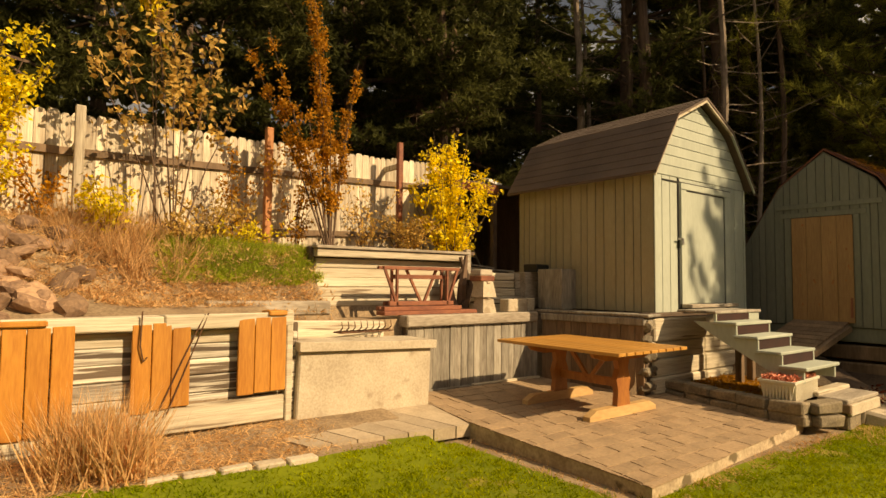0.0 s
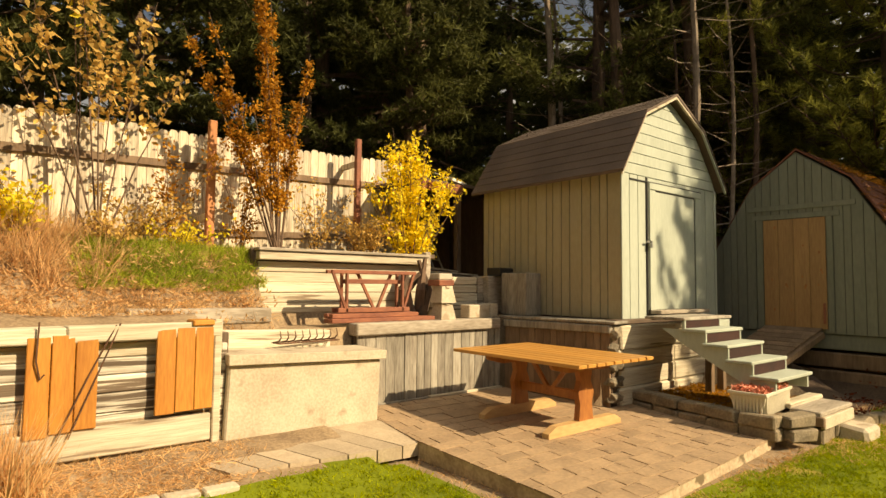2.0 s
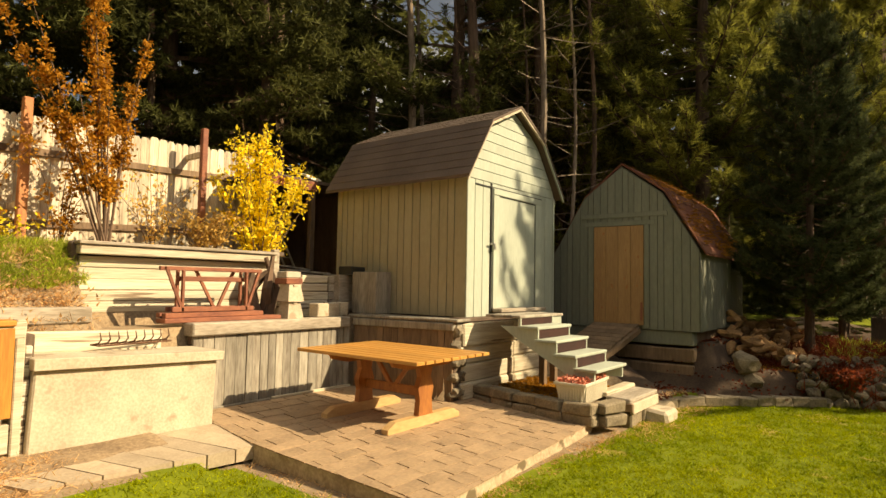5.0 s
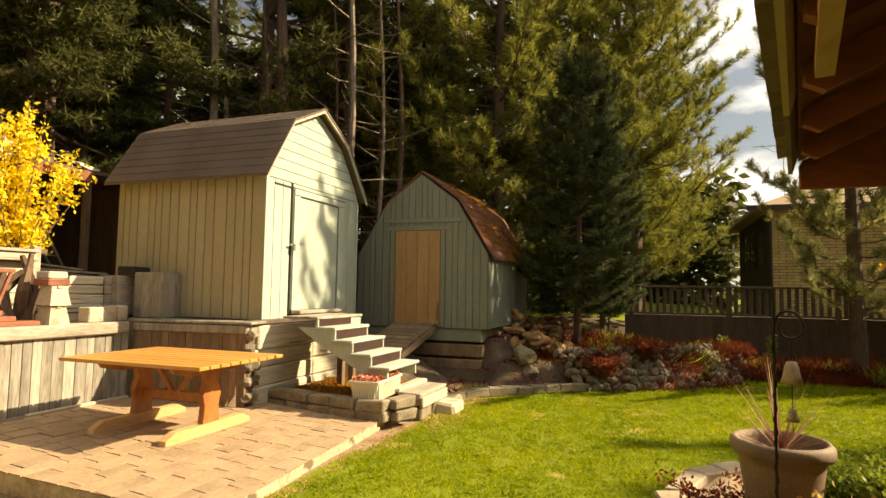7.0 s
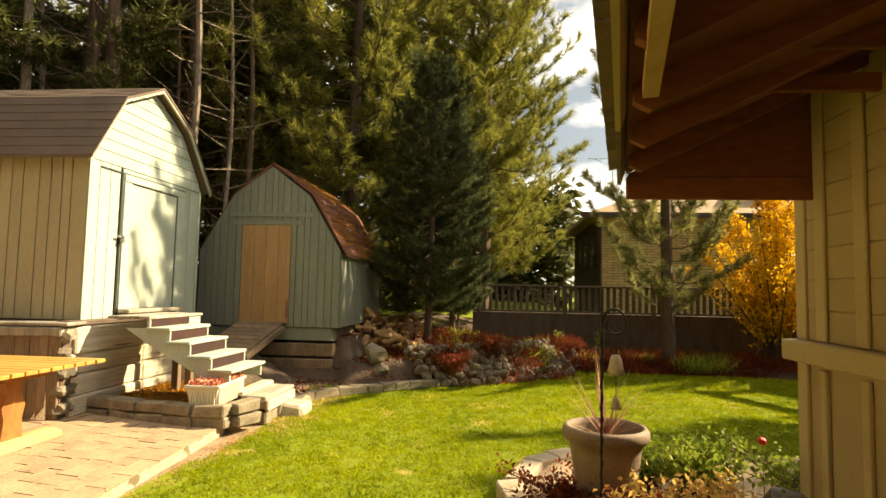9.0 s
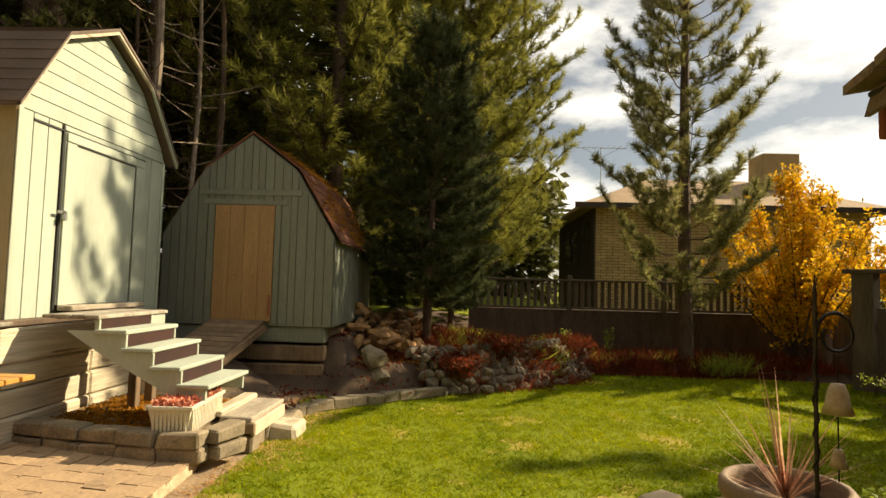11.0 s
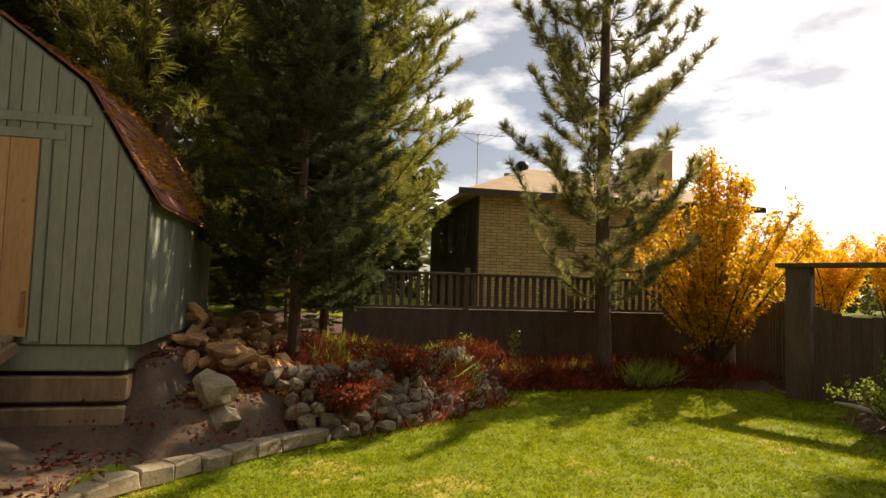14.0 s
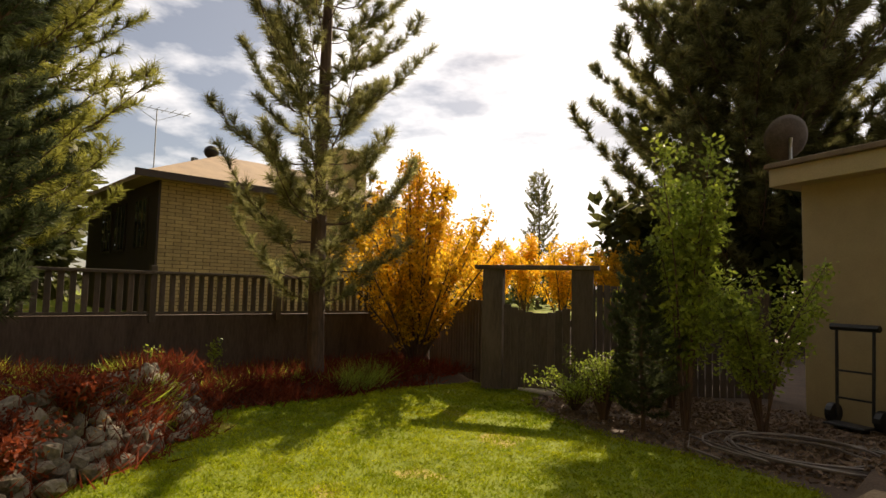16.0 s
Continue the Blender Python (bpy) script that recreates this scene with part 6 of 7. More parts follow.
bushy("flower_bush", "leafy green flowering plants in the bed beside the pot", "bush", (4.95, -1.6, 0.05), 0.42, 0.34, "green_leaf", 2400, 70, stems=20, leaf=0.05, sub=7, lean=0.5)
bushy("flower_bush", "darker leafy plants in the bed behind the pot", "bush", (5.2, -1.25, 0.0), 0.36, 0.3, "green_leaf", 1500, 75, stems=16, leaf=0.05, sub=6, lean=0.5)
bushy("flower_bush", "brown withered plants at the foot of the pot", "bush", (4.45, -1.05, 0.0), 0.24, 0.4, "rust_leaf", 1800, 76, stems=20, leaf=0.035, sub=6, lean=0.8)
bushy("flower_bush", "yellowing leafy plants at the foot of the pot", "bush", (4.2, -1.35, 0.05), 0.3, 0.5, "tan_leaf", 1600, 71, stems=20, leaf=0.05, sub=6, lean=0.8)
bushy("flower_bush", "brown withered plants behind the edging", "bush", (4.75, -0.72, 0.0), 0.2, 0.4, "rust_leaf", 1800, 72, stems=22, leaf=0.04, sub=6, lean=0.9)
bushy("flower_bush", "green plants at the foot of the wall", "bush", (4.7, -2.3, 0.05), 0.45, 0.5, "green_leaf", 1800, 73, stems=22, leaf=0.045, sub=6, lean=0.8)

# ---- rock wall of the far bed, stones of the left bank ----
rr = random.Random(9)
stones = thing("rock_wall", "low dry-stacked wall of rounded grey and tan rocks along the lawn", "rock wall", (0, 0, 0))
pool = []
for k in range(8):
    bm = bmesh.new()
    rock(bm, (0, 0, 0), (0.2, 0.15, 0.12), rr)
    pool.append(part("rock", bm, "stone", stones).data)
for o in list(stones.children):
    bpy.data.objects.remove(o)
pool2 = []
for k in range(6):
    bm = bmesh.new()
    rock(bm, (0, 0, 0), (0.2, 0.15, 0.11), rr)
    ob = part("rock", bm, "red_stone", None)
    pool2.append(ob.data)
    bpy.data.objects.remove(ob)
for c in range(6):
    for x, y, a in along([(10.75, 0.95), (11.1, 0.2), (11.6, -0.5), (12.3, -1.25), (13.2, -1.75)], 0.19):
        ob = new("rock", rr.choice(pool))
        ob.parent = stones
        ob.matrix_basis = pose(x + rr.uniform(-0.05, 0.05) + 0.07 * c, y + rr.uniform(-0.05, 0.05) + 0.1 * c, -0.1 + 0.11 * c, rr.uniform(-35, 35), rr.uniform(-35, 35), a + rr.uniform(-60, 60)) @ Matrix.Diagonal((rr.uniform(0.35, 0.95), rr.uniform(0.4, 0.9), rr.uniform(0.5, 1.0), 1))
bank = thing("stone_bank", "bank of mixed reddish and grey field stones beside the timber wall", "stones", (0, 0, 0))
for k in range(85):
    x, y = rr.uniform(-2.6, 0.42), rr.uniform(6.1, 7.4)
    ob = new("rock", rr.choice(pool2))
    ob.parent = bank
    ob.matrix_basis = pose(x, y, height(x, y) + 0.03, rr.uniform(-25, 25), rr.uniform(-25, 25), rr.uniform(0, 360)) @ Matrix.Diagonal((rr.uniform(0.6, 1.25), rr.uniform(0.6, 1.1), rr.uniform(0.6, 1.1), 1))

# ---- deep woods closing the view, and an unseen block against the west sky ----
r = np.random.default_rng(77)
n = 26000
pos = np.vstack([np.column_stack([r.uniform(-22, 27, n), r.uniform(20, 25, n), r.uniform(0, 1, n) ** 0.8 * 17]),
                 np.column_stack([r.uniform(23, 28, n // 2), r.uniform(3.5, 22, n // 2), r.uniform(0, 1, n // 2) ** 0.8 * 14]),
                 np.column_stack([r.uniform(29, 33, n // 4), r.uniform(-4, 6, n // 4), r.uniform(0, 1, n // 4) ** 0.8 * 7]),
                 np.column_stack([r.uniform(-22, -13, n // 4), r.uniform(6, 22, n // 4), r.uniform(0, 1, n // 4) ** 0.8 * 15]),
                 # unseen block behind the camera, added to cut sky light on the small shed
                 np.column_stack([r.uniform(-19, -14, n // 2), r.uniform(-10, 6, n // 2), r.uniform(0, 1, n // 2) ** 0.8 * 14])])
way = unit(r.normal(size=pos.shape) * [1, 1, 0.4] + [0, 0, -0.2])
v, f = leaves(pos, way, r.uniform(0.4, 0.9, len(pos)), 0.16, r)
tagged(mesh_from("far_woods", v, f, "needles", None), "dense dark evergreen wood filling the slope behind, with an unseen west part added to block sky light", "woods", "", "stuff")
pos = np.vstack([np.column_stack([r.uniform(18, 60, 5000), r.uniform(-45, -24, 5000), r.uniform(0, 1, 5000) ** 0.8 * 3.2]), np.column_stack([r.uniform(5, 19, 6000), r.uniform(-24, -20, 6000), r.uniform(0, 1, 6000) ** 0.8 * 5.5])])
v, f = leaves(pos, unit(r.normal(size=pos.shape)), r.uniform(0.4, 0.9, len(pos)), 0.2, r)
tagged(mesh_from("far_hedge", v, f, "needles", None), "distant dark hedge beyond the gate", "hedge", "", "stuff")

# ---- paving ----
rp = random.Random(14)
strip = thing("paving_strip", "row of worn tan paving slabs with open joints before the concrete bench", "", (0, 0, 0), kind="structure")
x = 1.75
while x < 3.75:
    w = rp.uniform(0.22, 0.34)
    y0, y1 = 4.98 - 0.12 * (x - 2.0) + 0.06, 5.76
    z = 0.0
    pts = [(x + 0.30, y0), (x + 0.30 + w - 0.015, y0 - 0.03), (x + w - 0.006, y1), (x, y1)]
    bm = bmesh.new()
    up = [bm.verts.new((px, py, 0.045 * ease(5.0, 5.7, py) + rp.uniform(-0.004, 0.004))) for px, py in pts]
    dn = [bm.verts.new((px, py, -0.12)) for px, py in pts]
    bm.faces.new(up)
    for i in range(4):
        bm.faces.new((dn[i], dn[(i + 1) % 4], up[(i + 1) % 4], up[i]))
    part("paving_slab", bm, "paver", strip)
    x += w
for k in range(5):
    x = 0.7 + k * 0.27
    box("edging_stone", (x, 4.93 - 0.03 * k, -0.13), (x + 0.25, 5.03 - 0.03 * k, -0.01), "concrete", strip, "", 0.012, None, 0.01)


def clip(poly, a, b):
    """Keeps the part of a polygon left of the line from a to b."""
    out = []
    side = lambda p: (b[0] - a[0]) * (p[1] - a[1]) - (b[1] - a[1]) * (p[0] - a[0])
    for p, q in zip(poly, poly[1:] + poly[:1]):
        sp_, sq = side(p), side(q)
        if sp_ >= 0:
            out.append(p)
        if (sp_ > 0) != (sq > 0) and abs(sp_ - sq) > 1e-9:
            k = sp_ / (sp_ - sq)
            out.append((p[0] + (q[0] - p[0]) * k, p[1] + (q[1] - p[1]) * k))
    return out


y = 2.6
row = 0
while y < 6.35:
    h = rp.choice((0.17, 0.21, 0.26))
    x = 3.5 - rp.uniform(0, 0.4)
    while x < 7.4:
        w = rp.choice((0.22, 0.31, 0.42))
        sk = 0.10
        j = lambda: rp.uniform(-0.009, 0.007)
        poly = [(x + 0.012 + j(), y + 0.012 + j()), (x + w * 0.5, y + 0.008 + j()), (x + w + j(), y + 0.005 + j()), (x + w + sk * h + j(), y + h - 0.009 + j()), (x + 0.012 + sk * h + j(), y + h - 0.006 + j())]
        for a, b in zip(PATIO, PATIO[1:] + PATIO[:1]):
            poly = clip(poly, a, b) if poly else poly
        if len(poly) > 2:
            bm = bmesh.new()
            tl = rp.uniform(-0.003, 0.001)
            up = [bm.verts.new((px, py, patio_z(py) + tl + rp.uniform(-0.0015, 0.0015))) for px, py in poly]
            dn = [bm.verts.new((px, py, patio_z(py) - 0.016)) for px, py in poly]
            bm.faces.new(up)
            for i in range(len(poly)):
                bm.faces.new((dn[i], dn[(i + 1) % len(poly)], up[(i + 1) % len(poly)], up[i]))
            part("paving_stone", bm, "slab", patio)
        x += w
    y += h
    row += 1

# ---- things on the terrace ----
bench = thing("bench_frame", "rust-red upturned wooden bench frame standing on the terrace", "bench", (3.73, 6.52, 1.10))
bench.scale = (0.88, 1, 1.1)
sill = box("board", (3.7, 6.47, 1.045), (5.25, 6.68, 1.098), "red_wood", None, "", 0.008)
tagged(sill, "long rust-brown board lying on the cap timber", "timber")
for y0 in (0.0, 0.13):
    box("base_rail", (0.0, y0, 0.0), (1.45, y0 + 0.09, 0.05), "red_wood", bench, "", 0.005)
    box("long_rail", (0.1, y0 + 0.02, 0.06), (1.3, y0 + 0.06, 0.11), "red_wood", bench, "", 0.005)
    for x0 in (0.22, 1.16):
        box("upright", (x0, y0 + 0.02, 0.06), (x0 + 0.035, y0 + 0.06, 0.50), "red_wood", bench, "", 0.004)
    box("top_rail", (0.0, y0 + 0.02, 0.49), (1.42, y0 + 0.07, 0.53), "red_wood", bench, "", 0.004)
for x0, x1, y0 in ((0.02, 0.24, 0.04), (1.38, 1.2, 0.04), (0.45, 0.74, 0.11), (1.02, 0.78, 0.11)):
    bm = bmesh.new()
    tube(bm, [(x0, y0, 0.50), (x1, y0, 0.08)], 0.024, 4)
    part("diagonal_brace", bm, "red_wood", bench)
box("cross_rail", (0.2, 0.085, 0.38), (1.2, 0.125, 0.43), "red_wood", bench, "", 0.004)
for k, z in enumerate((1.04, 1.27)):
    pier = thing("pier_block", "tapered grey concrete pier block", "concrete block", (5.42, 6.52, z), group="stacked pier blocks")
    bm = bmesh.new()
    lo = [bm.verts.new(p) for p in ((-0.13, -0.13, 0), (0.13, -0.13, 0), (0.13, 0.13, 0), (-0.13, 0.13, 0))]
    up = [bm.verts.new((v.co.x * 0.7, v.co.y * 0.7, 0.225)) for v in lo]
    bm.faces.new(up)
    for i in range(4):
        bm.faces.new((lo[i], lo[(i + 1) % 4], up[(i + 1) % 4], up[i]))
    slab(bm, (-0.03, -0.11, 0.2), (0.03, 0.11, 0.23), 0)
    bmesh.ops.recalc_face_normals(bm, faces=bm.faces)
    part("block", bm, "concrete", pier)
plank = thing("plank", "short brown timber offcut on the pier blocks", "timber", (5.3, 6.45, 1.50), 10)
box("board", (0, 0, 0), (0.32, 0.22, 0.08), "red_wood", plank, "", 0.01)
box("board", (0.02, 0.02, 0.085), (0.3, 0.2, 0.17), "cap_wood", plank, "", 0.01)
for k, (x, y, z, w, d, h, mt, lab) in enumerate(((5.85, 6.46, 1.045, 0.4, 0.2, 0.19, "concrete", "pale concrete block lying on the cap timber"), (6.3, 6.5, 1.045, 0.16, 0.22, 0.2, "concrete", "pale concrete block lying on the cap timber"), (6.62, 6.1, 1.08, 0.34, 0.5, 0.62, "grey_wood", "shaded grey wooden crate beside the tall shed"), (6.5, 6.75, 1.1, 0.4, 0.4, 0.55, "cap_wood", "shaded grey box beside the tall shed"), (6.6, 6.6, 1.66, 0.3, 0.3, 0.12, "black", "small black box on the crate"))):
    ob = thing("concrete_block" if "concrete" in mt else "crate", lab, "block" if "concrete" in mt else "box", (x, y, z))
    box("body", (0, 0, 0), (w, d, h), mt, ob, "", 0.012, None, 0.004)
    if k == 0:
        box("knob", (0.2, 0.08, h), (0.25, 0.13, h + 0.02), mt, ob, "", 0.003)
stump = thing("stump", "gnarled split grey-brown stump on the terrace", "stump", (5.28, 6.95, 1.04))
for k in range(7):
    bm = bmesh.new()
    tube(bm, [(rp.uniform(-0.12, 0.12), rp.uniform(-0.08, 0.08), 0), (rp.uniform(-0.2, 0.2), rp.uniform(-0.1, 0.1), 0.4), (rp.uniform(-0.28, 0.25), rp.uniform(-0.1, 0.1), rp.uniform(0.6, 0.85))], [0.09, 0.07, 0.03], 6)
    part("root", bm, "bark", stump)
post = thing("short_post", "short weathered post beside the upper wall", "post", (5.56, 7.1, 1.04))
box("post", (0, 0, 0), (0.1, 0.1, 0.95), "cap_wood", post, "", 0.01)
box("cross_piece", (-0.25, 0.03, 0.86), (0.2, 0.08, 0.92), "dark_wood", post, "", 0.006)
lumber = thing("lumber_pile", "loose pile of weathered boards on the terrace", "lumber", (5.9, 7.5, 1.5))
for k in range(8):
    bm = bmesh.new()
    slab(bm, (0, 0, 0), (1.2, 0.14, 0.03), 0.004, pose(-0.2 + rp.uniform(-0.1, 0.1), rp.uniform(-0.3, 0.5), 0.05 + 0.035 * k, rp.uniform(-3, 3), rp.uniform(2, 8), rp.uniform(-20, 15)))
    part("board", bm, rp.choice(("cap_wood", "grey_wood", "red_wood")), lumber)

# rake head of curved tines
rake = thing("harrow", "rusty iron harrow of curved tines lying on the concrete bench", "garden tool", (2.85, 6.0, 0.87), 5)
bm = bmesh.new()
for y0 in (0.0, 0.16):
    tube(bm, [(0, y0, 0.03), (0.72, y0, 0.03)], 0.009, 6)
for x0 in (0.0, 0.36, 0.72):
    tube(bm, [(x0, 0, 0.03), (x0, 0.16, 0.03)], 0.008, 6)
part("frame", bm, "rusty", rake)
for k in range(9):
    x0 = 0.02 + k * 0.085
    bm = bmesh.new()
    tube(bm, [(x0, 0.16, 0.03), (x0, 0.05, 0.05), (x0 - 0.01, -0.01, 0.09), (x0 - 0.03, -0.02, 0.16)], [0.008, 0.008, 0.007, 0.004], 5)
    part("tine", bm, "rusty", rake)
for pts, lab in ((((1.02, 5.76, 0.28), (1.2, 5.77, 0.75), (1.36, 5.78, 1.17)), "long rusty rod leaning on the orange boards"), (((0.94, 5.76, 0.28), (1.14, 5.765, 0.75), (1.33, 5.78, 1.16)), "long rusty rod leaning on the orange boards"), (((0.80, 5.76, 1.2), (0.79, 5.75, 0.9), (0.82, 5.76, 0.76), (0.85, 5.76, 0.80)), "short hooked rusty wire hanging on the timber wall")):
    bm = bmesh.new()
    tube(bm, pts, 0.007, 5)
    tagged(part("iron_rod", bm, "rusty"), lab, "rod", "rods on the timber wall")

# ---- open shelter beside the tall shed ----
shelter = thing("lean_to", "dark open lean-to with a rust-red beam beside the tall shed", "shelter", (0, 0, 0))
box("roof", (5.95, 7.95, 3.22), (8.2, 10.2, 3.28), "dark_wood", shelter, "", 0.005)
box("beam", (5.95, 7.9, 3.08), (6.98, 7.949, 3.24), "soffit", shelter, "rust-red beam", 0.005)
box("back_wall", (5.9, 9.6, 1.3), (8.2, 9.7, 3.215), "dark_wood", shelter, "", 0.005)
box("side_wall", (8.1, 7.6, 1.0), (8.2, 9.595, 3.215), "dark_wood", shelter, "", 0.005)
for x0 in (6.0, 6.9):
    box("post", (x0, 7.95, 1.3), (x0 + 0.09, 8.04, 3.215), "dark_wood", shelter, "", 0.006)
sheet = thing("metal_sheet", "bright white folded metal sheet lying on the lean-to roof edge", "sheet", (6.72, 7.9, 3.33), 12)
bm = bmesh.new()
slab(bm, (0, 0, 0), (0.4, 0.22, 0.02), 0.003, pose(0, 0, 0, 12, 6, 0))
slab(bm, (0, -0.02, -0.03), (0.4, 0.0, 0.02), 0.003, pose(0, 0, 0, 12, 6, 0))
part("sheet", bm, "white_metal", sheet)
bm = bmesh.new()
tube(bm, [(-0.35, 0.1, 0.06), (0.0, 0.1, 0.02)], 0.01, 5)
part("rod", bm, "steel", sheet)
for k, (x, a) in enumerate(((6.12, 12), (6.5, 16))):
    lad = thing("ladder", "aluminium ladder leaning in the dark lean-to", "ladder", (x, 7.85, 1.45), a, group="ladders in the lean-to")
    for s in (0, 0.26):
        bm = bmesh.new()
        tube(bm, [(s, 0, 0), (s - 0.3, 0.3, 0.95)], 0.018, 4)
        part("rail", bm, "steel", lad)
    for q in range(3):
        bm = bmesh.new()
        z = 0.2 + q * 0.28
        tube(bm, [(-0.3 * z / 0.95, 0.3 * z / 0.95, z), (0.26 - 0.3 * z / 0.95, 0.3 * z / 0.95, z)], 0.012, 4)
        part("rung", bm, "steel", lad)

# ---- rubble, chunks and hose ----
pool3 = []
for k in range(5):
    bm = bmesh.new()
    rock(bm, (0, 0, 0), (0.24, 0.12, 0.09), rp)
    ob = part("chunk", bm, "split_wood", None)
    pool3.append(ob.data)
    bpy.data.objects.remove(ob)
rubble = thing("rubble_pile", "sunlit heap of orange-brown split wood and stones beside the small shed", "rubble", (0, 0, 0))
for k in range(130):
    x, y = rp.uniform(11.3, 13.2), rp.uniform(1.3, 2.45)
    ob = new("chunk", rp.choice(pool3))
    ob.parent = rubble
    ob.matrix_basis = pose(x, y, height(x, y) + rp.uniform(0.0, 0.42) * ease(1.1, 1.9, y), rp.uniform(-50, 50), rp.uniform(-50, 50), rp.uniform(0, 360)) @ Matrix.Scale(rp.uniform(0.4, 0.9), 4)
for z, s in ((-0.02, 1.0), (0.27, 0.85)):
    ob = thing("concrete_chunk", "big rough grey concrete chunk beside the small shed", "concrete block", (10.55, 1.95, z), -8, group="stacked concrete chunks")
    bm = bmesh.new()
    rock(bm, (0, 0, 0.14), (0.33 * s, 0.22, 0.17), rp)
    part("chunk", bm, "block", ob)
bushy("rust_bush", "small rust-red and yellow bush before the rock wall", "bush", (10.95, 0.65, 0.0), 0.5, 0.45, "rust_leaf", 1800, 80, stems=20, leaf=0.05, sub=7, lean=0.7)
bushy("rust_bush", "small red bush among the rocks", "bush", (11.7, 0.0, 0.3), 0.4, 0.45, "rust_leaf", 1500, 81, stems=20, leaf=0.05, sub=7, lean=0.7)
bushy("weed", "small yellow-green weed under the railing", "plant", (14.6, -1.6, 0.05), 0.6, 0.2, "green_leaf", 220, 82, stems=5, leaf=0.05, sub=5, lean=0.4, group="weeds under the railing")
bushy("weed", "small yellow-green weed under the railing", "plant", (14.8, -2.6, 0.05), 0.7, 0.2, "green_leaf", 200, 83, stems=5, leaf=0.05, sub=5, lean=0.4, group="weeds under the railing")
hose = thing("garden_hose", "loose coils of grey-brown garden hose on bare soil", "hose", (7.35, -5.6, -0.1))
bm = bmesh.new()
pts = []
for k in range(90):
    a = k * 0.3
    rad = 0.45 + 0.12 * math.sin(k * 0.37) + 0.003 * k
    pts.append((rad * 1.3 * math.cos(a) + 0.002 * k, rad * math.sin(a), 0.03 + 0.01 * math.sin(k * 1.3) + 0.0004 * k))
pts += [(1.2, 0.2, 0.03), (1.0, 0.7, 0.02), (0.6, 0.9, 0.02)]
tube(bm, pts, 0.014, 6)
part("coil", bm, "hose", hose)
truck = thing("hand_truck", "black tubular hand truck leaning at the garage wall", "hand truck", (7.45, -7.75, -0.12), -20)
bm = bmesh.new()
for s in (-0.22, 0.22):
    tube(bm, [(s, 0.0, 0.1), (s * 1.05, -0.05, 1.25)], 0.02, 6)
tube(bm, [(-0.3, -0.05, 1.26), (0.3, -0.05, 1.26)], 0.045, 8)
for z in (0.35, 0.7):
    tube(bm, [(-0.22, 0, z), (0.22, 0, z)], 0.014, 5)
slab(bm, (-0.25, 0.0, 0.02), (0.25, 0.25, 0.05), 0.004)
part("frame", bm, "black", truck)
for s in (-0.3, 0.3):
    bm = bmesh.new()
    tube(bm, [(s - 0.04, -0.05, 0.13), (s + 0.04, -0.05, 0.13)], 0.13, 14)
    part("wheel", bm, "black", truck)
red = thing("red_flower", "single scarlet flower in the bed beside the wall", "flower", (4.95, -2.05, 0.1))
bm = bmesh.new()
tube(bm, [(0, 0, 0), (0.02, 0, 0.38)], 0.004, 4)
part("stalk", bm, "green_leaf", red)
bm = bmesh.new()
rock(bm, (0.02, 0, 0.4), (0.035, 0.035, 0.03), rp)
part("bloom", bm, "scarlet", red)
foot = thing("pier_stone", "rough tan stone footing under the house corner", "stone", (4.3, -2.05, 0.05))
bm = bmesh.new()
rock(bm, (0, 0, 0.12), (0.3, 0.22, 0.2), rp)
part("stone", bm, "stone", foot)
straw = spread_spots(3.3, 4.0, 2.4, 5.0, 110, 90, lambda x, y: abs(x - 3.7 - 0.02 * (y - 2.7)) < 0.16) + spread_spots(3.7, 7.2, 2.4, 2.8, 110, 91, lambda x, y: 2.55 < y + 0.0 < 2.76)
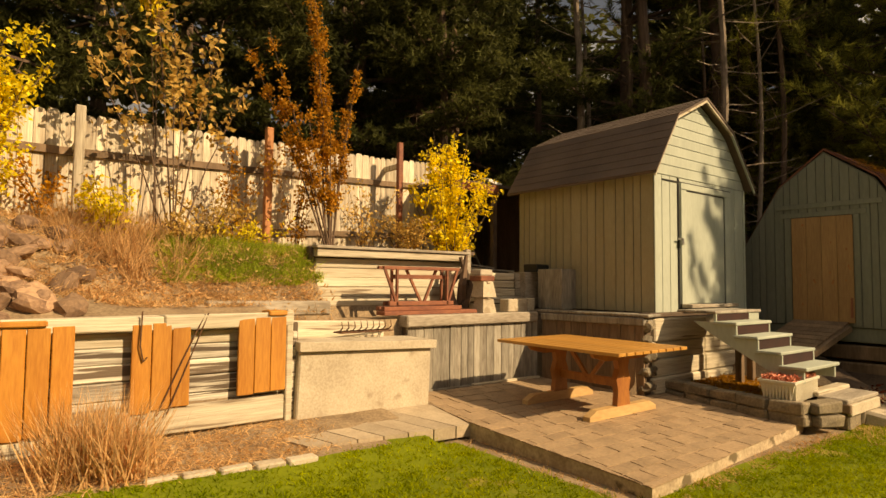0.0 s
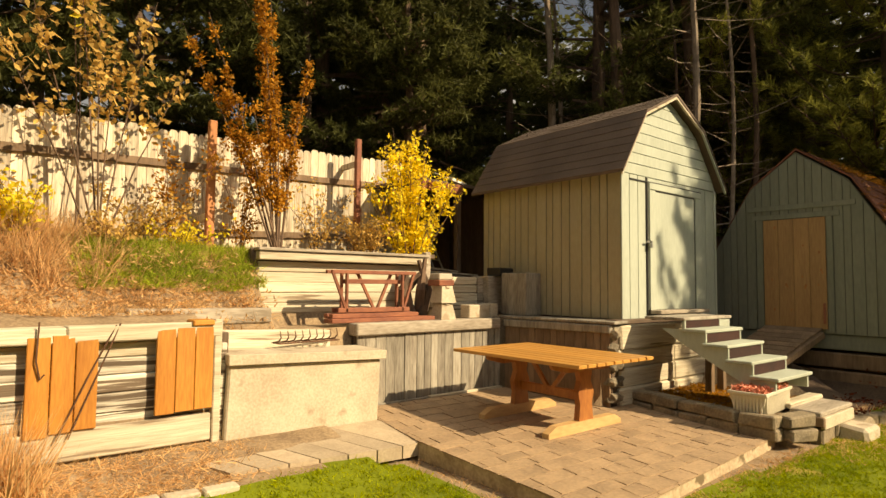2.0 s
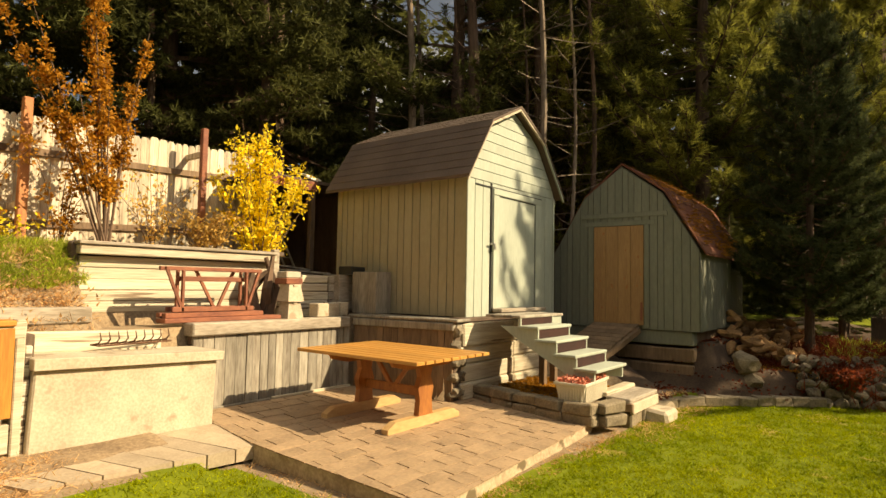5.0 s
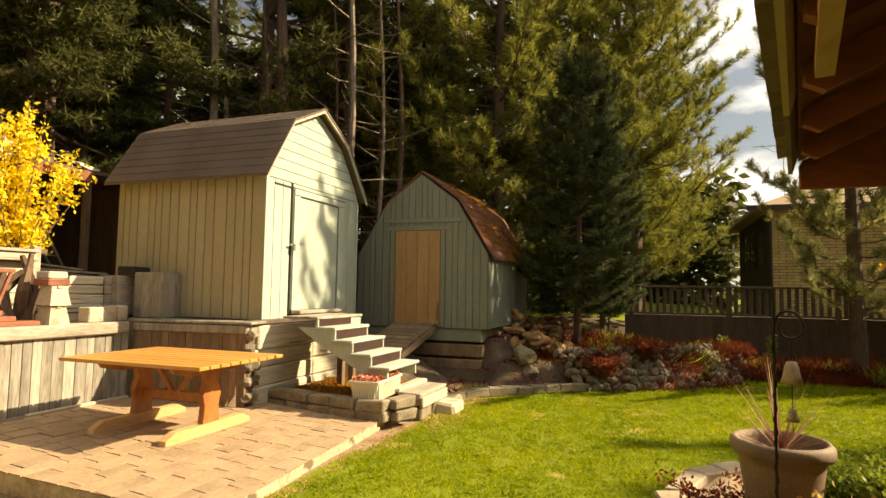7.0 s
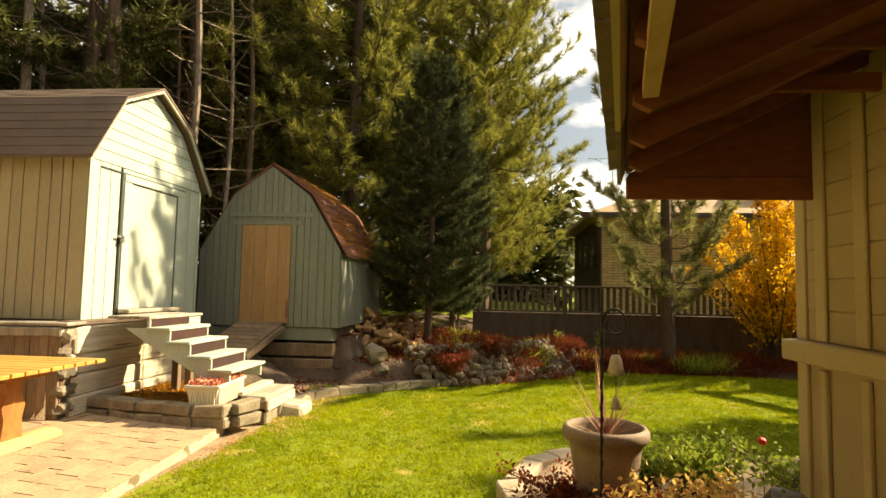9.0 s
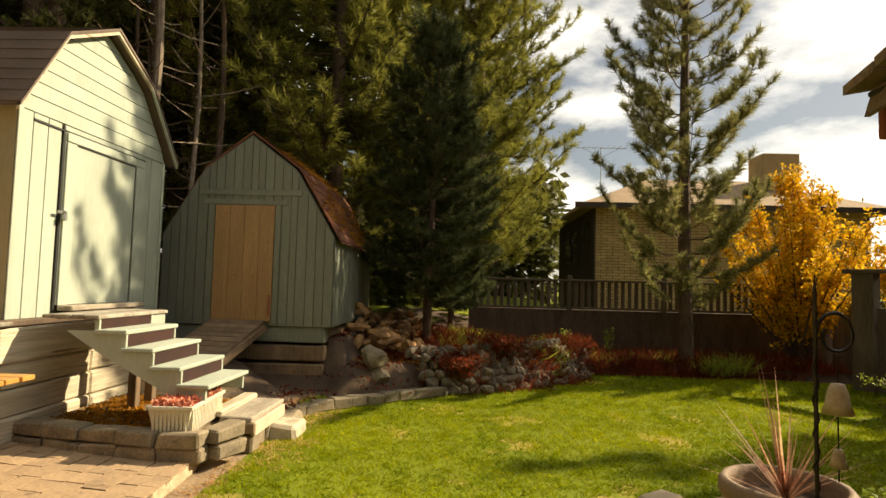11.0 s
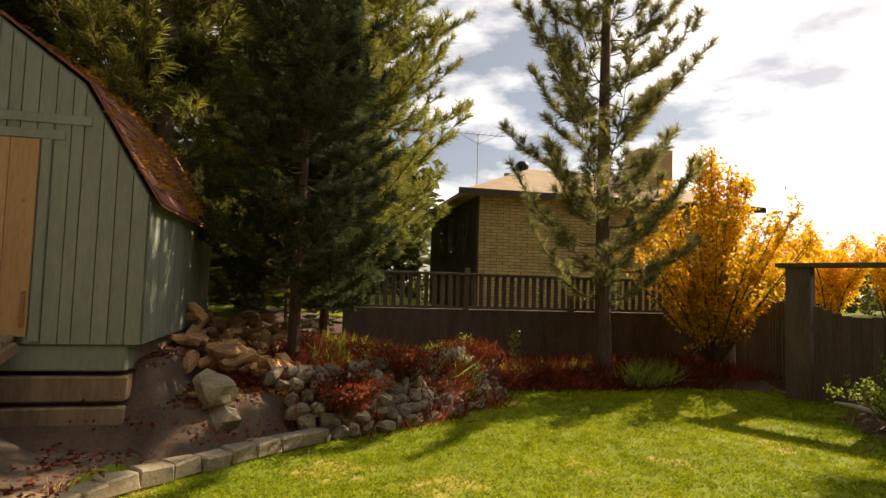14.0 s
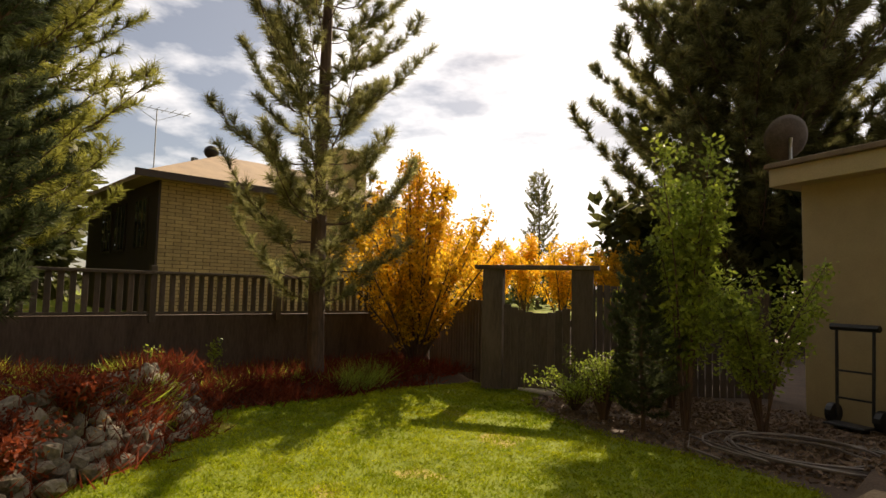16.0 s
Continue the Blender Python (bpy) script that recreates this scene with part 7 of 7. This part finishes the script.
tuft_patch("straw", "dry straw along the patio edge", "grass", straw, "dry", 9, 0.08, 0.04, 91, 0.003, 1.2, 0.2)
tuft_patch("dry_grass", "yellow straw grass at the edge of the bed", "grass", spread_spots(7.0, 9.6, 2.2, 2.7, 150, 92), "dry", 10, 0.09, 0.05, 92, 0.003, 1.1, 0.2)
tuft_patch("leaf_litter", "dry orange leaf and needle litter in the shaded bed", "litter", spread_spots(10.9, 13.6, -0.6, 2.2, 420, 93, lambda x, y: side_of(BED_EDGE, x, y) > 0.3), "orange_leaf", 10, 0.07, 0.12, 93, 0.012, 2.0, 0.0)
tuft_patch("leaf_litter", "orange-brown dead leaf litter on the soil under the steps", "litter", [(x, y, 0.135) for x, y, z in spread_spots(7.12, 8.6, 3.15, 4.5, 420, 94)], "orange_leaf", 9, 0.05, 0.05, 94, 0.012, 2.2, 0.0)
tuft_patch("straw", "matted straw and dead stalks on the dirt before the timber wall", "litter", spread_spots(-1.0, 2.2, 5.0, 5.75, 260, 95), "dry", 16, 0.12, 0.09, 95, 0.004, 2.5, 0.1)
rn = random.Random(97)
spots = []
for k in range(900):
    q, x = rn.random() ** 0.7, rn.uniform(10.2, 13.4)
    a, b = (line_b[1], line_b[0]) if rn.random() < 0.7 else (line_b[2], line_b[1])
    if noise.noise(Vector((x * 1.6, q * 2.5, 3))) > -0.12:
        spots.append((x, a[0] + (b[0] - a[0]) * q - 0.005, a[1] + (b[1] - a[1]) * q + 0.012))
tuft_patch("needle_litter", "rust-orange pine needle litter lying on the red shingle roof", "litter", spots, "orange_leaf", 12, 0.07, 0.05, 97, 0.007, 1.2, 0.6)
tuft_patch("bark_litter", "dark brown bark and leaf litter on the ground by the slatted fence", "litter", spread_spots(6.2, 11.2, -8.4, -4.9, 1500, 98, lambda x, y: side_of(RIGHT_EDGE, x, y) > 0), "leg_dark", 8, 0.06, 0.10, 98, 0.02, 2.4, 0.0)
bushy("green_shrub", "low light green ground cover along the lawn edge", "bush", (10.3, -5.75, -0.1), 0.5, 0.55, "green_leaf", 2000, 99, stems=22, leaf=0.045, sub=7, lean=0.7)
